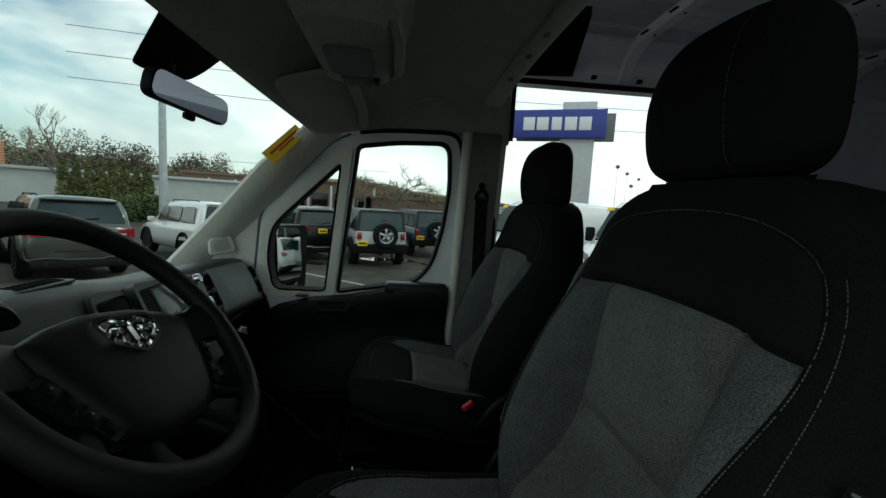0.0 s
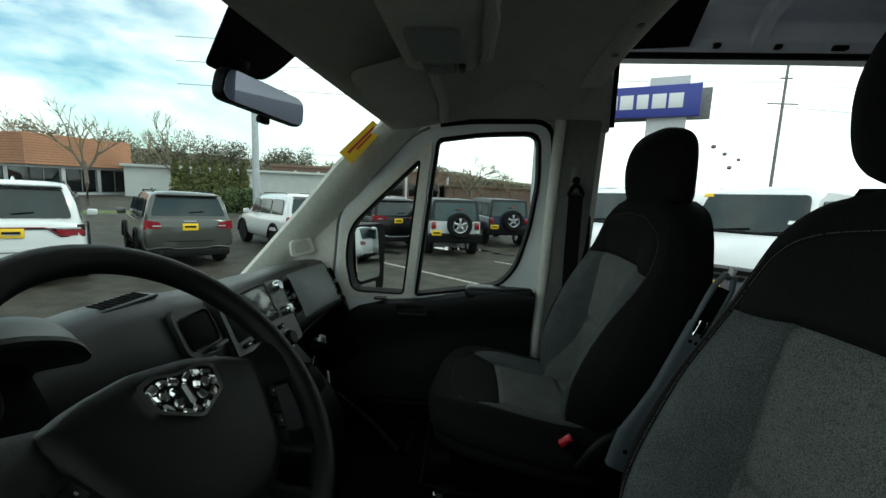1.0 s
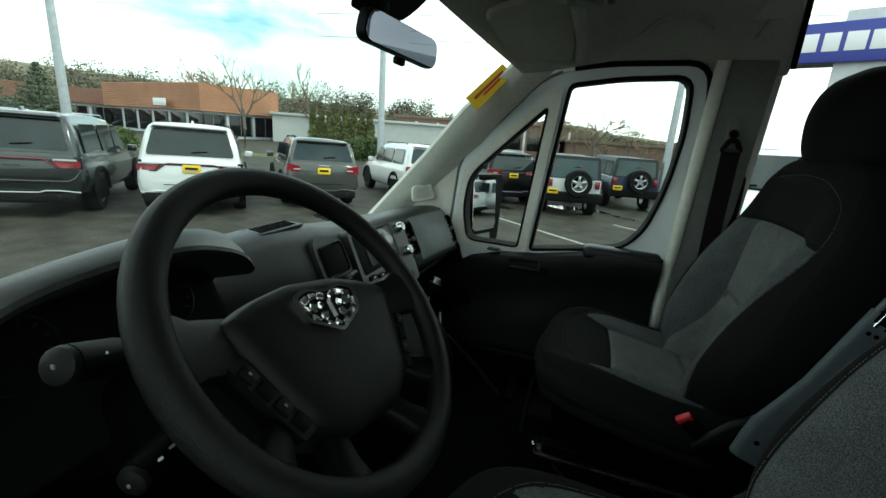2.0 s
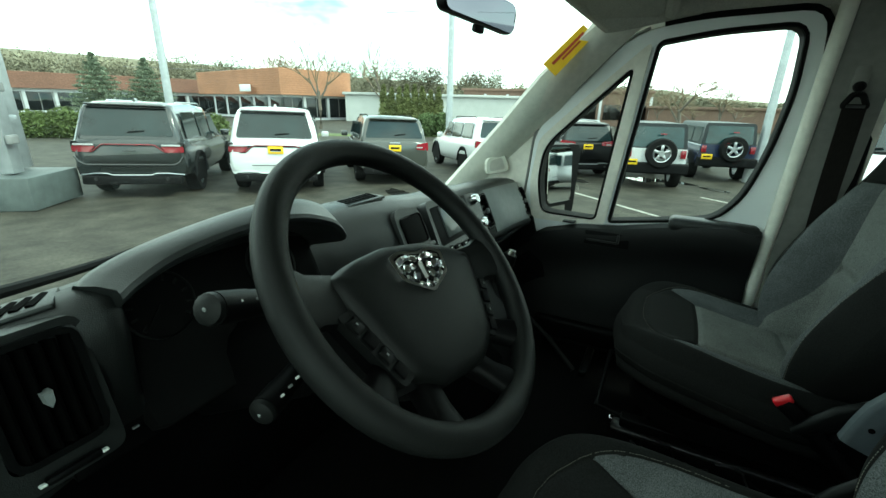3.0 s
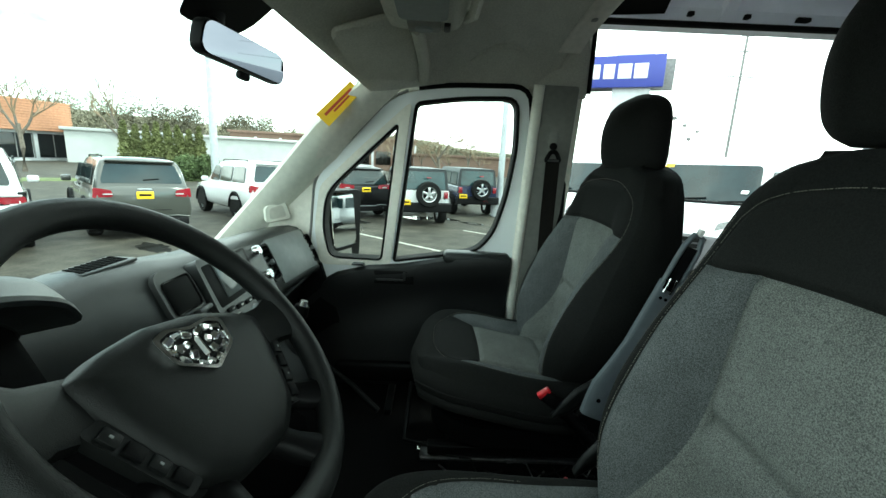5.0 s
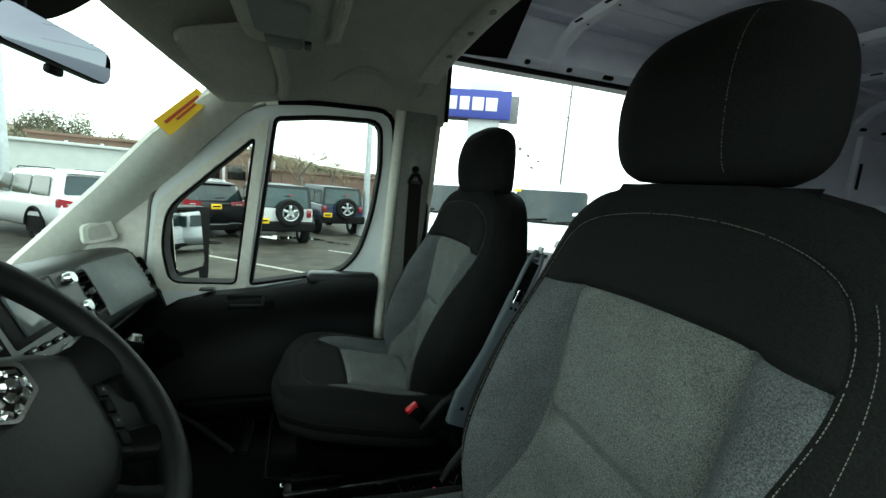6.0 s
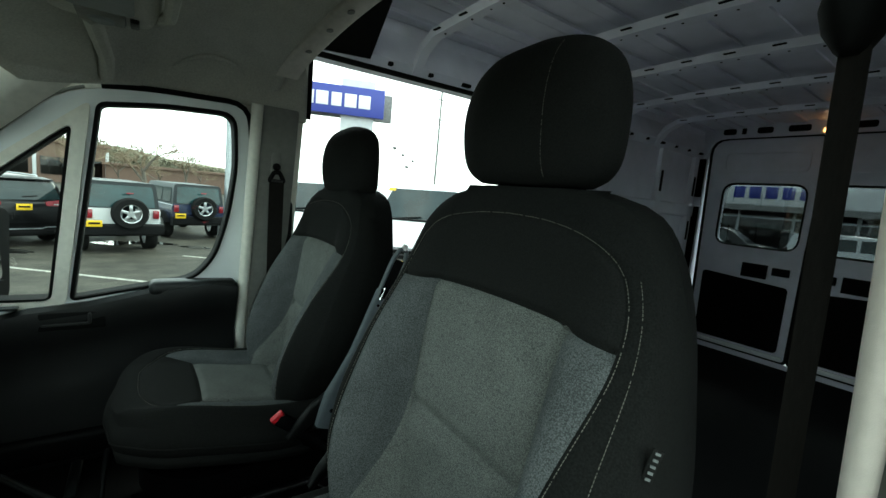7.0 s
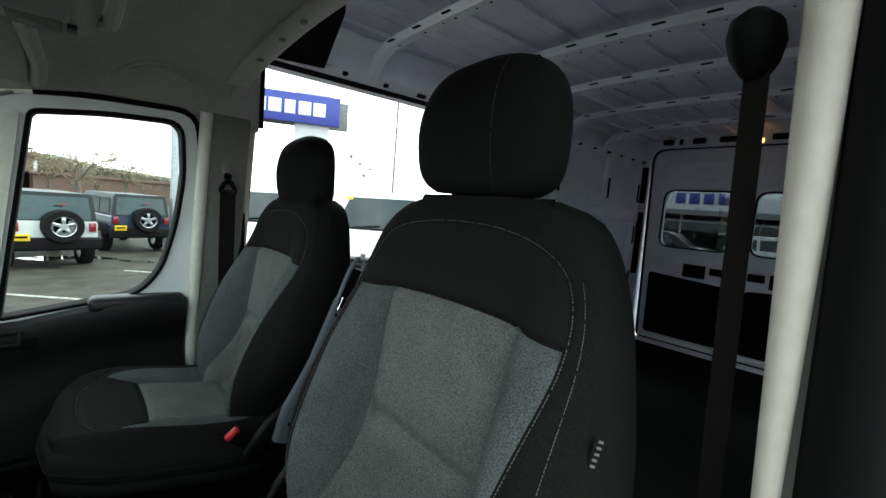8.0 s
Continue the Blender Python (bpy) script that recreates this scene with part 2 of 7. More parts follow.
def plate(outer, holes, to3, thick):
    """A sheet with openings that go through it: 2D loops, laid into space by to3(u, v, depth)."""
    bm = bmesh.new()
    loops = [outer, *holes]
    edges, front, back = [], [], []
    for lp in loops:
        f = [bm.verts.new(to3(u, v, 0.0)) for u, v in lp]
        edges += [bm.edges.new((f[i], f[(i + 1) % len(f)])) for i in range(len(f))]
        front.append(f)
    r = bmesh.ops.triangle_fill(bm, use_beauty=True, use_dissolve=False, edges=edges)
    faces = [g for g in r["geom"] if isinstance(g, bmesh.types.BMFace)]
    mapping = {}
    for f, lp in zip(front, loops):
        b = [bm.verts.new(to3(u, v, thick)) for u, v in lp]
        mapping.update(zip(f, b))
        for i in range(len(f)):
            k = (i + 1) % len(f)
            bm.faces.new((f[i], f[k], b[k], b[i]))
    for f in faces:
        bm.faces.new([mapping[v] for v in reversed(f.verts)])
    return bm


def grow(lp, d):
    """A loop pushed outwards by d from its middle line."""
    n = len(lp)
    area = sum(lp[i][0] * lp[(i + 1) % n][1] - lp[(i + 1) % n][0] * lp[i][1] for i in range(n))
    sgn = 1 if area > 0 else -1
    res = []
    for i in range(n):
        a, b = Vector(lp[i - 1]), Vector(lp[(i + 1) % n])
        t = (b - a)
        if t.length < 1e-9:
            res.append(lp[i])
            continue
        t.normalize()
        res.append((lp[i][0] + sgn * t.y * d, lp[i][1] - sgn * t.x * d))
    return res


def ell(c, rx, ry, n=16, p=2.0):
    """A superellipse loop round a 2D centre."""
    res = []
    for k in range(n):
        a = 2 * math.pi * k / n
        ca, sa = math.cos(a), math.sin(a)
        res.append((c[0] + rx * math.copysign(abs(ca) ** (2 / p), ca), c[1] + ry * math.copysign(abs(sa) ** (2 / p), sa)))
    return res


def smoothstep(a, b, x):
    t = min(1.0, max(0.0, (x - a) / (b - a)))
    return t * t * (3 - 2 * t)


def lerp(a, b, t):
    return a + (b - a) * t


def table_at(rows, z):
    """Values between the rows of a table whose first column rises."""
    if z <= rows[0][0]:
        return rows[0][1:]
    for a, b in zip(rows, rows[1:]):
        if z <= b[0]:
            t = (z - a[0]) / (b[0] - a[0])
            return tuple(lerp(p, q, t) for p, q in zip(a[1:], b[1:]))
    return rows[-1][1:]



def curve_at(rows, z):
    """A smooth curve through a table whose first column rises."""
    if z <= rows[0][0]:
        return rows[0][1]
    if z >= rows[-1][0]:
        return rows[-1][1]
    k = max(i for i in range(len(rows) - 1) if rows[i][0] <= z)
    slope = lambda i: (rows[min(i + 1, len(rows) - 1)][1] - rows[max(i - 1, 0)][1]) / (rows[min(i + 1, len(rows) - 1)][0] - rows[max(i - 1, 0)][0])
    (z0, a), (z1, b) = rows[k], rows[k + 1]
    h = z1 - z0
    t = (z - z0) / h
    return (2 * t ** 3 - 3 * t ** 2 + 1) * a + (t ** 3 - 2 * t ** 2 + t) * h * slope(k) + (-2 * t ** 3 + 3 * t ** 2) * b + (t ** 3 - t ** 2) * h * slope(k + 1)

# ---- the van: floor, sides, roof ----
FLOOR_Z, REAR_Y, ROOF_Z = 0.86, -3.1, 2.68
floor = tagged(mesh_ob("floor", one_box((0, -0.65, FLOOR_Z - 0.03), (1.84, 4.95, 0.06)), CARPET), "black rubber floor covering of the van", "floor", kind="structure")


def side_x(z):
    """The leaning inner face of the cab's side."""
    return 1.23 - 0.22 * z if z > 1.3 else 0.944


def east(u, v, d):
    return (side_x(v) + d, u, v)


DOOR_LOOP = rounded([(1.30, 0.90), (1.36, 1.40), (1.30, 1.80), (0.98, 2.125), (0.80, 2.152), (0.50, 2.160), (0.462, 1.90), (0.462, 0.90)], [0.05, 0.02, 0.05, 0.1, 0.1, 0.06, 0.05, 0.05])
GLASS_MAIN = rounded([(0.908, 2.093), (0.742, 2.118), (0.535, 2.128), (0.520, 1.95), (0.536, 1.76), (0.575, 1.60), (0.640, 1.515), (0.992, 1.455)], [0.02, 0.05, 0.05, 0.05, 0.08, 0.1, 0.06, 0.015])
GLASS_FRONT = rounded([(0.975, 2.02), (1.093, 1.908), (1.262, 1.745), (1.285, 1.60), (1.268, 1.462), (1.045, 1.458)], [0.02, 0.05, 0.06, 0.05, 0.04, 0.02])
SIDE_OUT = [(1.62, 0.86), (1.62, 1.45), (1.30, 1.95), (1.05, 2.25), (0.95, 2.36), (0.30, 2.40), (0.30, 0.86)]


def cab_side(name, to3, label):
    w = mesh_ob(name, plate(SIDE_OUT, [grow(DOOR_LOOP, 0.004)], to3, 0.07), TRIM)
    return tagged(w, label, "van side", kind="structure")


cab_side("wall_east", east, "pale cab side round the passenger door")
side_door = tagged(mesh_ob("door_1", plate(DOOR_LOOP, [GLASS_MAIN, GLASS_FRONT], lambda u, v, d: east(u, v, d - 0.012), 0.06), PAINT),
                   "closed white passenger door with a black inner lining", "door", kind="structure")


def seal(name, loop, to3, parent, r=0.009):
    pts = [to3(u, v, -0.014) for u, v in loop]
    return part(name, tube(pts, r, n=6, loop=True, up=(1, 0, 0.1)), RUBBER, parent)


seal("glass_seal", GLASS_MAIN, east, side_door, 0.0065)
seal("glass_seal", GLASS_FRONT, east, side_door, 0.003)
half_loop = grow(DOOR_LOOP, 0.008)
rear_half = [p for p in half_loop if p[0] < 0.93]
front_half = [p for p in half_loop if p[0] >= 0.93]
part("door_seal", tube([east(u, v, -0.014) for u, v in rear_half], 0.009, n=6, up=(1, 0, 0.1)), RUBBER, side_door)
# grey strip for the groove that only shows as shade at the pillar
part("door_gap_shade", tube([east(u, v, -0.006) for u, v in front_half], 0.005, n=6, up=(1, 0, 0.1)), TRIM_DARK, side_door)
for lp in (GLASS_MAIN, GLASS_FRONT):
    part("window_reveal", plate(grow(lp, 0.002), [grow(lp, -0.005)], lambda u, v, d: east(u, v, d - 0.022), 0.074), RUBBER, side_door)
    g = part("pane", plate(grow(lp, 0.004), [], lambda u, v, d: east(u, v, 0.02 + d), 0.004), GLASS, side_door)
    g.visible_shadow = False
# inner frame cover round the quarter pane
FRAME_OUT = rounded([(0.925, 2.10), (1.11, 1.935), (1.285, 1.77), (1.318, 1.60), (1.31, 1.43), (1.008, 1.43)], 0.03)
part("frame_cover", plate(FRAME_OUT, [grow(GLASS_FRONT, 0.004)], lambda u, v, d: east(u, v, -0.026 + d), 0.016), TRIM, side_door, "beige plastic cover round the quarter window")


def door_lining(parent):
    """The moulded inner lining: belt shelf, armrest, pull and pocket."""
    rows = []
    ys = [1.365, 1.30, 1.24, 1.10, 0.95, 0.80, 0.72, 0.60, 0.52, 0.497]
    for y in ys:
        zt = table_at([(0.465, 1.50), (0.60, 1.515), (0.72, 1.50), (0.95, 1.452), (1.10, 1.438), (1.24, 1.40), (1.30, 1.36), (1.37, 1.30)], y)[0]
        bulge = 0.0 if y > 1.26 else (0.02 if y > 0.78 else 0.045)
        prof = [(0.935, zt - 0.01), (0.885 - bulge, zt), (0.868 - bulge, zt - 0.012), (0.862 - bulge, zt - 0.05), (0.872 - bulge * 0.6, zt - 0.12), (0.872, zt - 0.2),
                (0.858, zt - 0.26), (0.852, 1.10), (0.842, 1.03), (0.834, 0.97), (0.84, 0.90), (0.95, 0.90)]
        rows.append([(x, y, z) for x, z in prof])
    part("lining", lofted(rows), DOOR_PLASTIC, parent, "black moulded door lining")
    part("armrest", one_box((0.868, 0.640, 1.492), (0.082, 0.280, 0.052), 0.020, None, 4), DASH_MID, parent, "dark grey padded armrest")
    # black block in place of the shade in the pull's recess
    part("pull_recess", one_box((0.850, 0.985, 1.395), (0.012, 0.17, 0.06), 0.005), RUBBER, parent)
    h = part("door_handle", one_box((0.842, 1.000, 1.386), (0.012, 0.120, 0.008), 0.003), DASH_MID, parent, "dark grey inside door handle")
    part("handle_end", one_box((0.842, 0.942, 1.402), (0.012, 0.009, 0.036), 0.003), DASH_MID, h)
    part("pocket", one_box((0.842, 0.88, 0.965), (0.05, 0.72, 0.10), 0.024, None, 4), DASH_DARK, parent)
    part("window_switch", one_box((0.862, 1.14, 1.444), (0.03, 0.05, 0.008), 0.003), DASH, parent)
    pin = bmesh.new()
    tube_into(pin, [(0.890, 0.508, 1.537), (0.868, 0.508, 1.538)], 0.011, n=12)
    part("lock_pin", pin, RUBBER, parent)


door_lining(side_door)

# B pillar beside the passenger seat
PIL = [(0.455, 0.88), (0.455, 1.55), (0.465, 2.17), (0.330, 2.17), (0.322, 1.55), (0.322, 0.88)]
tagged(mesh_ob("trim", plate(rounded(PIL, 0.012), [], lambda u, v, d: (side_x(v) - 0.055 + d, u, v), 0.06), TRIM_DARK),
                "grey plastic cover of the door pillar", "pillar trim", kind="structure")
strip = [(side_x(z) - 0.052, 0.472, z) for z in (0.95, 1.2, 1.45, 1.7, 1.95, 2.17)]
tagged(mesh_ob("trim", tube(strip, 0.020, n=10), TRIM), "beige edge strip along the door frame", "edge strip", kind="structure")

# A pillar cover, from the dashboard up to the roof
APIL = [(0.885, 1.70, 1.47), (0.845, 1.56, 1.62), (0.775, 1.385, 1.80), (0.69, 1.215, 1.98), (0.645, 1.09, 2.09), (0.62, 0.98, 2.18)]


def pillar_cover(name, sx, label, out_by=0.0):
    rings = []
    for i, (x, y, z) in enumerate(APIL):
        w = lerp(0.075, 0.045, i / 5)
        a, b = Vector((-0.45, 0.75, 0.15)), Vector((0.6, -0.62, -0.15))
        inw = Vector((-0.65, -0.45, -0.2))
        c = Vector((x, y, z))
        pts = [c + a * w, c + inw * w * 0.35 + a * w * 0.4, c + inw * w * 0.45 + b * w * 0.5, c + b * w * 2.1, c + b * w * 2.2 - inw * w, c + a * w - inw * w * 0.6]
        rings.append([(sx * (p.x + out_by), p.y, p.z) for p in pts])
    return tagged(mesh_ob(name, lofted(rings), TRIM), label, "pillar trim", kind="structure")


pillar_cover("trim", 1, "beige plastic cover of the windscreen pillar")
pillar_cover("trim", -1, "beige plastic cover of the windscreen pillar at the driver", 0.20)


# windscreen
def screen(x, z):
    return 1.27 + (2.20 - z) * 1.05 - 0.62 * x * x


rows = []
for z in (1.38, 1.6, 1.8, 2.0, 2.2):
    rows.append([(x, screen(x, z), z) for x in [lerp(-0.88, 0.88, k / 16) * lerp(1.0, 0.80, (z - 1.38) / 0.82) for k in range(17)]])
wind = tagged(mesh_ob("window_1", lofted(rows, closed=False, caps=False), SCREEN_GLASS), "clear curved windscreen of the van", "windscreen", kind="structure")
wind.visible_shadow = False

# headliner over the cab, from the screen's top edge to the rear bar
def liner_at(q, s):
    """Point of the headliner: q from the screen to the rear bar, s from side to side."""
    y = lerp(1.22, 0.290 + 0.1165 * min(1.0, abs(s)) ** 3.2, q)
    zc = 2.215 + 0.24 * (1 - (1 - q) ** 2.2)
    k = smoothstep(0.0, 0.36, q)
    half, ze = lerp(0.62, 0.744, k), lerp(2.108, 2.166, k)
    x, u = half * s, min(1.0, abs(s))
    z = ze + (zc - ze) * lerp(1 - u * u, (1 - u ** 3) ** 0.55, smoothstep(0.0, 0.30, q))
    # flat trough that carries the visors and the console
    z -= 0.012 * smoothstep(0.16, 0.24, q) * smoothstep(0.62, 0.50, q) * smoothstep(0.75, 0.60, u)
    return Vector((x, y - 0.42 * x * x * (1 - q), z))


rows = []
for k in range(41):
    row = []
    for j in range(61):
        a = j / 30 - 1
        row.append(liner_at(k / 40, math.copysign(1 - (1 - abs(a)) ** 1.7, a)))
    rows.append(row)
liner = mesh_ob("ceiling", lofted(rows, closed=False, caps=False), LINER, 60)
tagged(liner, "grey moulded cloth headliner over the cab", "ceiling", kind="structure")
md = liner.modifiers.new("thickness", "SOLIDIFY")
md.thickness, md.offset = 0.012, 1.0

# light bar at the headliner's rear edge, bent forward at its ends
rows = []
for k in range(9, 37):
    a = k / 20 - 1
    s = math.copysign(1 - (1 - abs(a)) ** 1.7, a)
    p = liner_at(1.0, s)
    nrm = Vector((-p.x * abs(s) ** 3 * 1.2, 0, -1)).normalized()
    low = 1.0 - 0.85 * smoothstep(0.72, 0.93, abs(s))   # sinks into the corner piece
    rows.append([p + Vector((0, yy, 0)) + nrm * (d * low if d > 0 else d) for yy, d in ((0.035, -0.01), (0.035, 0.006), (0.028, 0.013), (-0.032, 0.015), (-0.042, 0.008), (-0.042, -0.03))])
roof_bar = mesh_ob("trim", lofted(rows), BAR_TRIM, 50)
tagged(roof_bar, "beige cross bar at the rear edge of the headliner", "roof bar", kind="structure")
for s in (-0.45, -0.12, 0.12, 0.45, 0.62, 0.78):
    p = liner_at(1.0, s)
    # flat dark disc in place of the shade in a dimple
    part("dimple_shade", lofted([[p + Vector((u, v, -0.0155 - d)) for u, v in ell((0, 0), 0.018, 0.010, 14)] for d in (0.0, 0.003)]), TRIM_DARK, roof_bar)
# corner piece between bar and door pillar, with the doorway's rubber edge on it
c = lofted([[(x, y, z) for x, y in ((0.82, 0.50), (0.752 - lean, 0.50), (0.735 - lean, 0.43), (0.720 - lean, 0.36), (0.714 - lean, 0.312), (0.722 - lean, 0.296), (0.83, 0.296))] for z, lean in ((2.136, -0.006), (2.150, 0.004), (2.20, 0.002), (2.30, 0.002), (2.42, 0.0))])
tagged(mesh_ob("trim", c, LINER, 60), "grey moulded corner piece over the door pillar", "corner trim", kind="structure")
edge = [(0.715, 0.290, z) for z in (2.150, 2.22, 2.30, 2.375)]
tagged(mesh_ob("trim", tube(edge, 0.0085, n=8), RUBBER), "black rubber edge of the sliding doorway at the pillar", "door seal", kind="structure")

# cargo roof with ribs, bows and side rails
bm = bmesh.new()
nx = 24
for k in range(nx):
    x0, x1 = lerp(-0.80, 0.80, k / nx), lerp(-0.80, 0.80, (k + 1) / nx)
    lift = 0.012 if k % 3 == 1 else 0.0
    z0, z1 = ROOF_Z - 0.05 * x0 * x0 + lift, ROOF_Z - 0.05 * x1 * x1 + lift
    box(bm, ((x0 + x1) / 2, -1.42, (z0 + z1) / 2), (x1 - x0 + 0.001, 3.4, 0.012))
tagged(mesh_ob("ceiling", bm, PRIMER, 0), "bare white ribbed sheet metal roof of the cargo hold", "ceiling", kind="structure")
box_c = mesh_ob("roof", one_box((0, -0.4, ROOF_Z + 0.10), (1.95, 5.4, 0.04)), PAINT)
tagged(box_c, "white outer roof skin of the van", "roof", kind="structure")


def bow(y, w, holes):
    b = thing("roof_bow", (0, y, 2.55), "white sheet metal cross bow under the cargo roof", "roof bow", "roof bows", "structure")
    rings = []
    for k in range(21):
        x = lerp(-0.80, 0.80, k / 20)
        z = 0.035 - 0.055 * x * x - 0.13 * smoothstep(0.68, 0.80, abs(x))
        rings.append([(x, -w, z + 0.03), (x, -w * 0.7, z), (x, w * 0.7, z), (x, w, z + 0.03)])
    part("web", lofted(rings), PRIMER, b)
    # slots and holes are black pieces that stand for the shade inside
    for k in range(holes):
        x = lerp(-0.60, 0.60, k / max(1, holes - 1))
        z = 0.035 - 0.055 * x * x
        part("slot", one_box((x, w * 0.98, z + 0.016), (0.045, 0.012, 0.005), 0.002), RUBBER, b)
        for d in (-0.02, 0.045):
            part("hole", tube([(x + d, 0, z - 0.002), (x + d, 0, z + 0.004)], 0.0045, n=10), RUBBER, b)
    return b


for y, w in ((-0.205, 0.030), (-0.74, 0.045), (-1.22, 0.045), (-1.75, 0.045), (-2.3, 0.045)):
    bow(y, w, 8)


def rail(sx, y0, label):
    r = thing("roof_rail", (sx * 0.80, 0, 2.47), label, "roof rail", "roof rails", "structure")
    a, b = y0, REAR_Y + 0.02
    ring = lambda y: [(sx * 0.06, y, -0.055), (0, y, -0.05), (-sx * 0.03, y, 0.0), (-sx * 0.01, y, 0.055), (sx * 0.03, y, 0.20), (sx * 0.06, y, 0.20)]
    part("beam", lofted([ring(a), ring(b)]), PRIMER, r)
    n = 16
    # black blocks on the beam stand for its shaded holes
    for k in range(n):
        y = lerp(a - 0.12, b + 0.1, k / (n - 1))
        part("hole", one_box((-sx * 0.019, y, -0.018), (0.03, 0.022 if k % 3 else 0.05, 0.016), 0.004, pose(0, 0, 0, 0, 0, 0)), RUBBER, r)
    return r


rail(1, 0.26, "white roof rail with dark holes over the sliding door")
rail(-1, 0.26, "white roof rail with dark holes at the driver's side")


# ---- cargo hold sides and rear doors ----
def cargo_side(name, sx, openings, label):
    fy = 0.326 if sx > 0 else 0.02
    outer = [(fy, 0.86), (fy, 2.70), (REAR_Y, 2.70), (REAR_Y, 0.86)]
    return tagged(mesh_ob(name, plate(outer, openings, lambda u, v, d: (sx * (0.86 + d - 0.05 * smoothstep(1.6, 2.5, v)), u, v), 0.08), PRIMER), label, "van side", kind="structure")


SLIDE = rounded([(0.318, 0.90), (0.318, 2.415), (-0.95, 2.43), (-0.95, 0.90)], [0.03, 0.04, 0.1, 0.05])
cargo_side("wall_cargo_east", 1, [SLIDE], "white inner side of the cargo hold with the open sliding doorway")
cargo_side("wall_cargo_west", -1, [], "white inner side of the cargo hold")
pts = [(0.835 - 0.05 * smoothstep(1.6, 2.5, v), u, v) for u, v in SLIDE]
tagged(mesh_ob("trim", tube(pts, 0.012, n=6, loop=True, up=(1, 0, 0)), RUBBER), "black rubber seal round the sliding doorway", "door seal", kind="structure")
# upright ribs and slots of the hold's far side
for sx in (1, -1):
    for y in (-1.02, -1.75, -2.45, -2.98):
        r = thing("side_rib", (sx * 0.84, y, 0.86), "white upright rib of the cargo hold", "side rib", "side ribs", "structure")
        part("web", lofted([[(-sx * 0.025 + sx * 0.05 * 0, -0.05, z), (-sx * 0.045, -0.035, z), (-sx * 0.045, 0.035, z), (-sx * 0.025, 0.05, z), (sx * 0.03, 0.05, z), (sx * 0.03, -0.05, z)] for z in (0.0, 1.60)]), PRIMER, r)
        # black blocks on the rib in place of shaded slots
        for z in (0.55, 0.95, 1.32):
            part("slot", one_box((-sx * 0.046, 0, z), (0.006, 0.03, 0.16), 0.002), RUBBER, r)
    b = thing("side_beam", (sx * 0.82, -2.0, 1.98), "white lengthwise beam on the cargo hold's side", "side beam", "side beams", "structure")
    part("web", one_box((0, 0, 0), (0.05, 2.1, 0.10), 0.015), PRIMER, b)

WIN_R = rounded([(0.06, 1.735), (0.06, 2.225), (0.61, 2.225), (0.61, 1.735)], 0.09, 5)


def rear_door(name, sx):
    outer = rounded([(0.012, 0.90), (0.012, 2.575), (0.74, 2.575), (0.70, 0.90)], [0.03, 0.04, 0.12, 0.05])
    d = mesh_ob(name, plate([(sx * u, v) for u, v in outer], [[(sx * u, v) for u, v in WIN_R]], lambda u, v, t: (u, REAR_Y - t, v), 0.06), PRIMER)
    tagged(d, "closed white rear door with a window and black lower panel", "rear door", "rear doors", "structure")
    fr = plate([(sx * u, v) for u, v in grow(WIN_R, 0.05)], [[(sx * u, v) for u, v in WIN_R]], lambda u, v, t: (u, REAR_Y + 0.012 - t, v), 0.012)
    part("window_surround", fr, PRIMER, d)
    part("glass_seal", tube([(sx * u, REAR_Y + 0.004, v) for u, v in WIN_R], 0.010, n=6, loop=True, up=(0, 1, 0)), RUBBER, d)
    g = part("pane", plate([(sx * u, v) for u, v in grow(WIN_R, 0.005)], [], lambda u, v, t: (u, REAR_Y - 0.03 - t, v), 0.004), glass_rear, d)
    low = rounded([(0.07, 0.96), (0.07, 1.46), (0.66, 1.50), (0.65, 0.96)], 0.03)
    part("lower_panel", plate([(sx * u, v) for u, v in low], [], lambda u, v, t: (u, REAR_Y + 0.014 - t, v), 0.014), PANEL, d, "black hardboard lower door panel")
    part("latch_plate", one_box((sx * 0.30, REAR_Y + 0.008, 1.555), (0.17, 0.016, 0.11), 0.004), PANEL, d)
    part("door_handle", one_box((sx * 0.13, REAR_Y + 0.010, 1.57), (0.11, 0.02, 0.06), 0.006), RUBBER, d, "black inside door handle")
    up = rounded([(0.09, 2.33), (0.09, 2.46), (0.62, 2.46), (0.62, 2.33)], 0.03)
    part("upper_recess", plate([(sx * u, v) for u, v in grow(up, 0.012)], [[(sx * u, v) for u, v in up]], lambda u, v, t: (u, REAR_Y + 0.014 - t, v), 0.014), PRIMER, d, "raised edge of the upper recess")
    part("door_seal", tube([(sx * u, REAR_Y + 0.006, v) for u, v in grow(outer, 0.006)], 0.011, n=6, loop=True, up=(0, 1, 0)), RUBBER, d)
    part("sill_rail", one_box((sx * 0.36, REAR_Y + 0.012, 0.925), (0.66, 0.02, 0.035), 0.006), PAINT, d)
    return d


glass_rear = glass_mat("rear_glass", (0.34, 0.36, 0.37), 1.0)
rear_door("door_2", 1)
rear_door("door_3", -1)
# rear frame
tagged(mesh_ob("wall_rear", plate([(-0.88, 0.86), (-0.88, 2.76), (0.88, 2.76), (0.88, 0.86)], [rounded([(-0.745, 0.895), (-0.755, 2.58), (0.755, 2.58), (0.745, 0.895)], [0.05, 0.12, 0.12, 0.05])],
     lambda u, v, t: (u, REAR_Y + 0.03 - t, v), 0.07), PRIMER), "white rear door frame of the cargo hold", "rear frame", kind="structure")
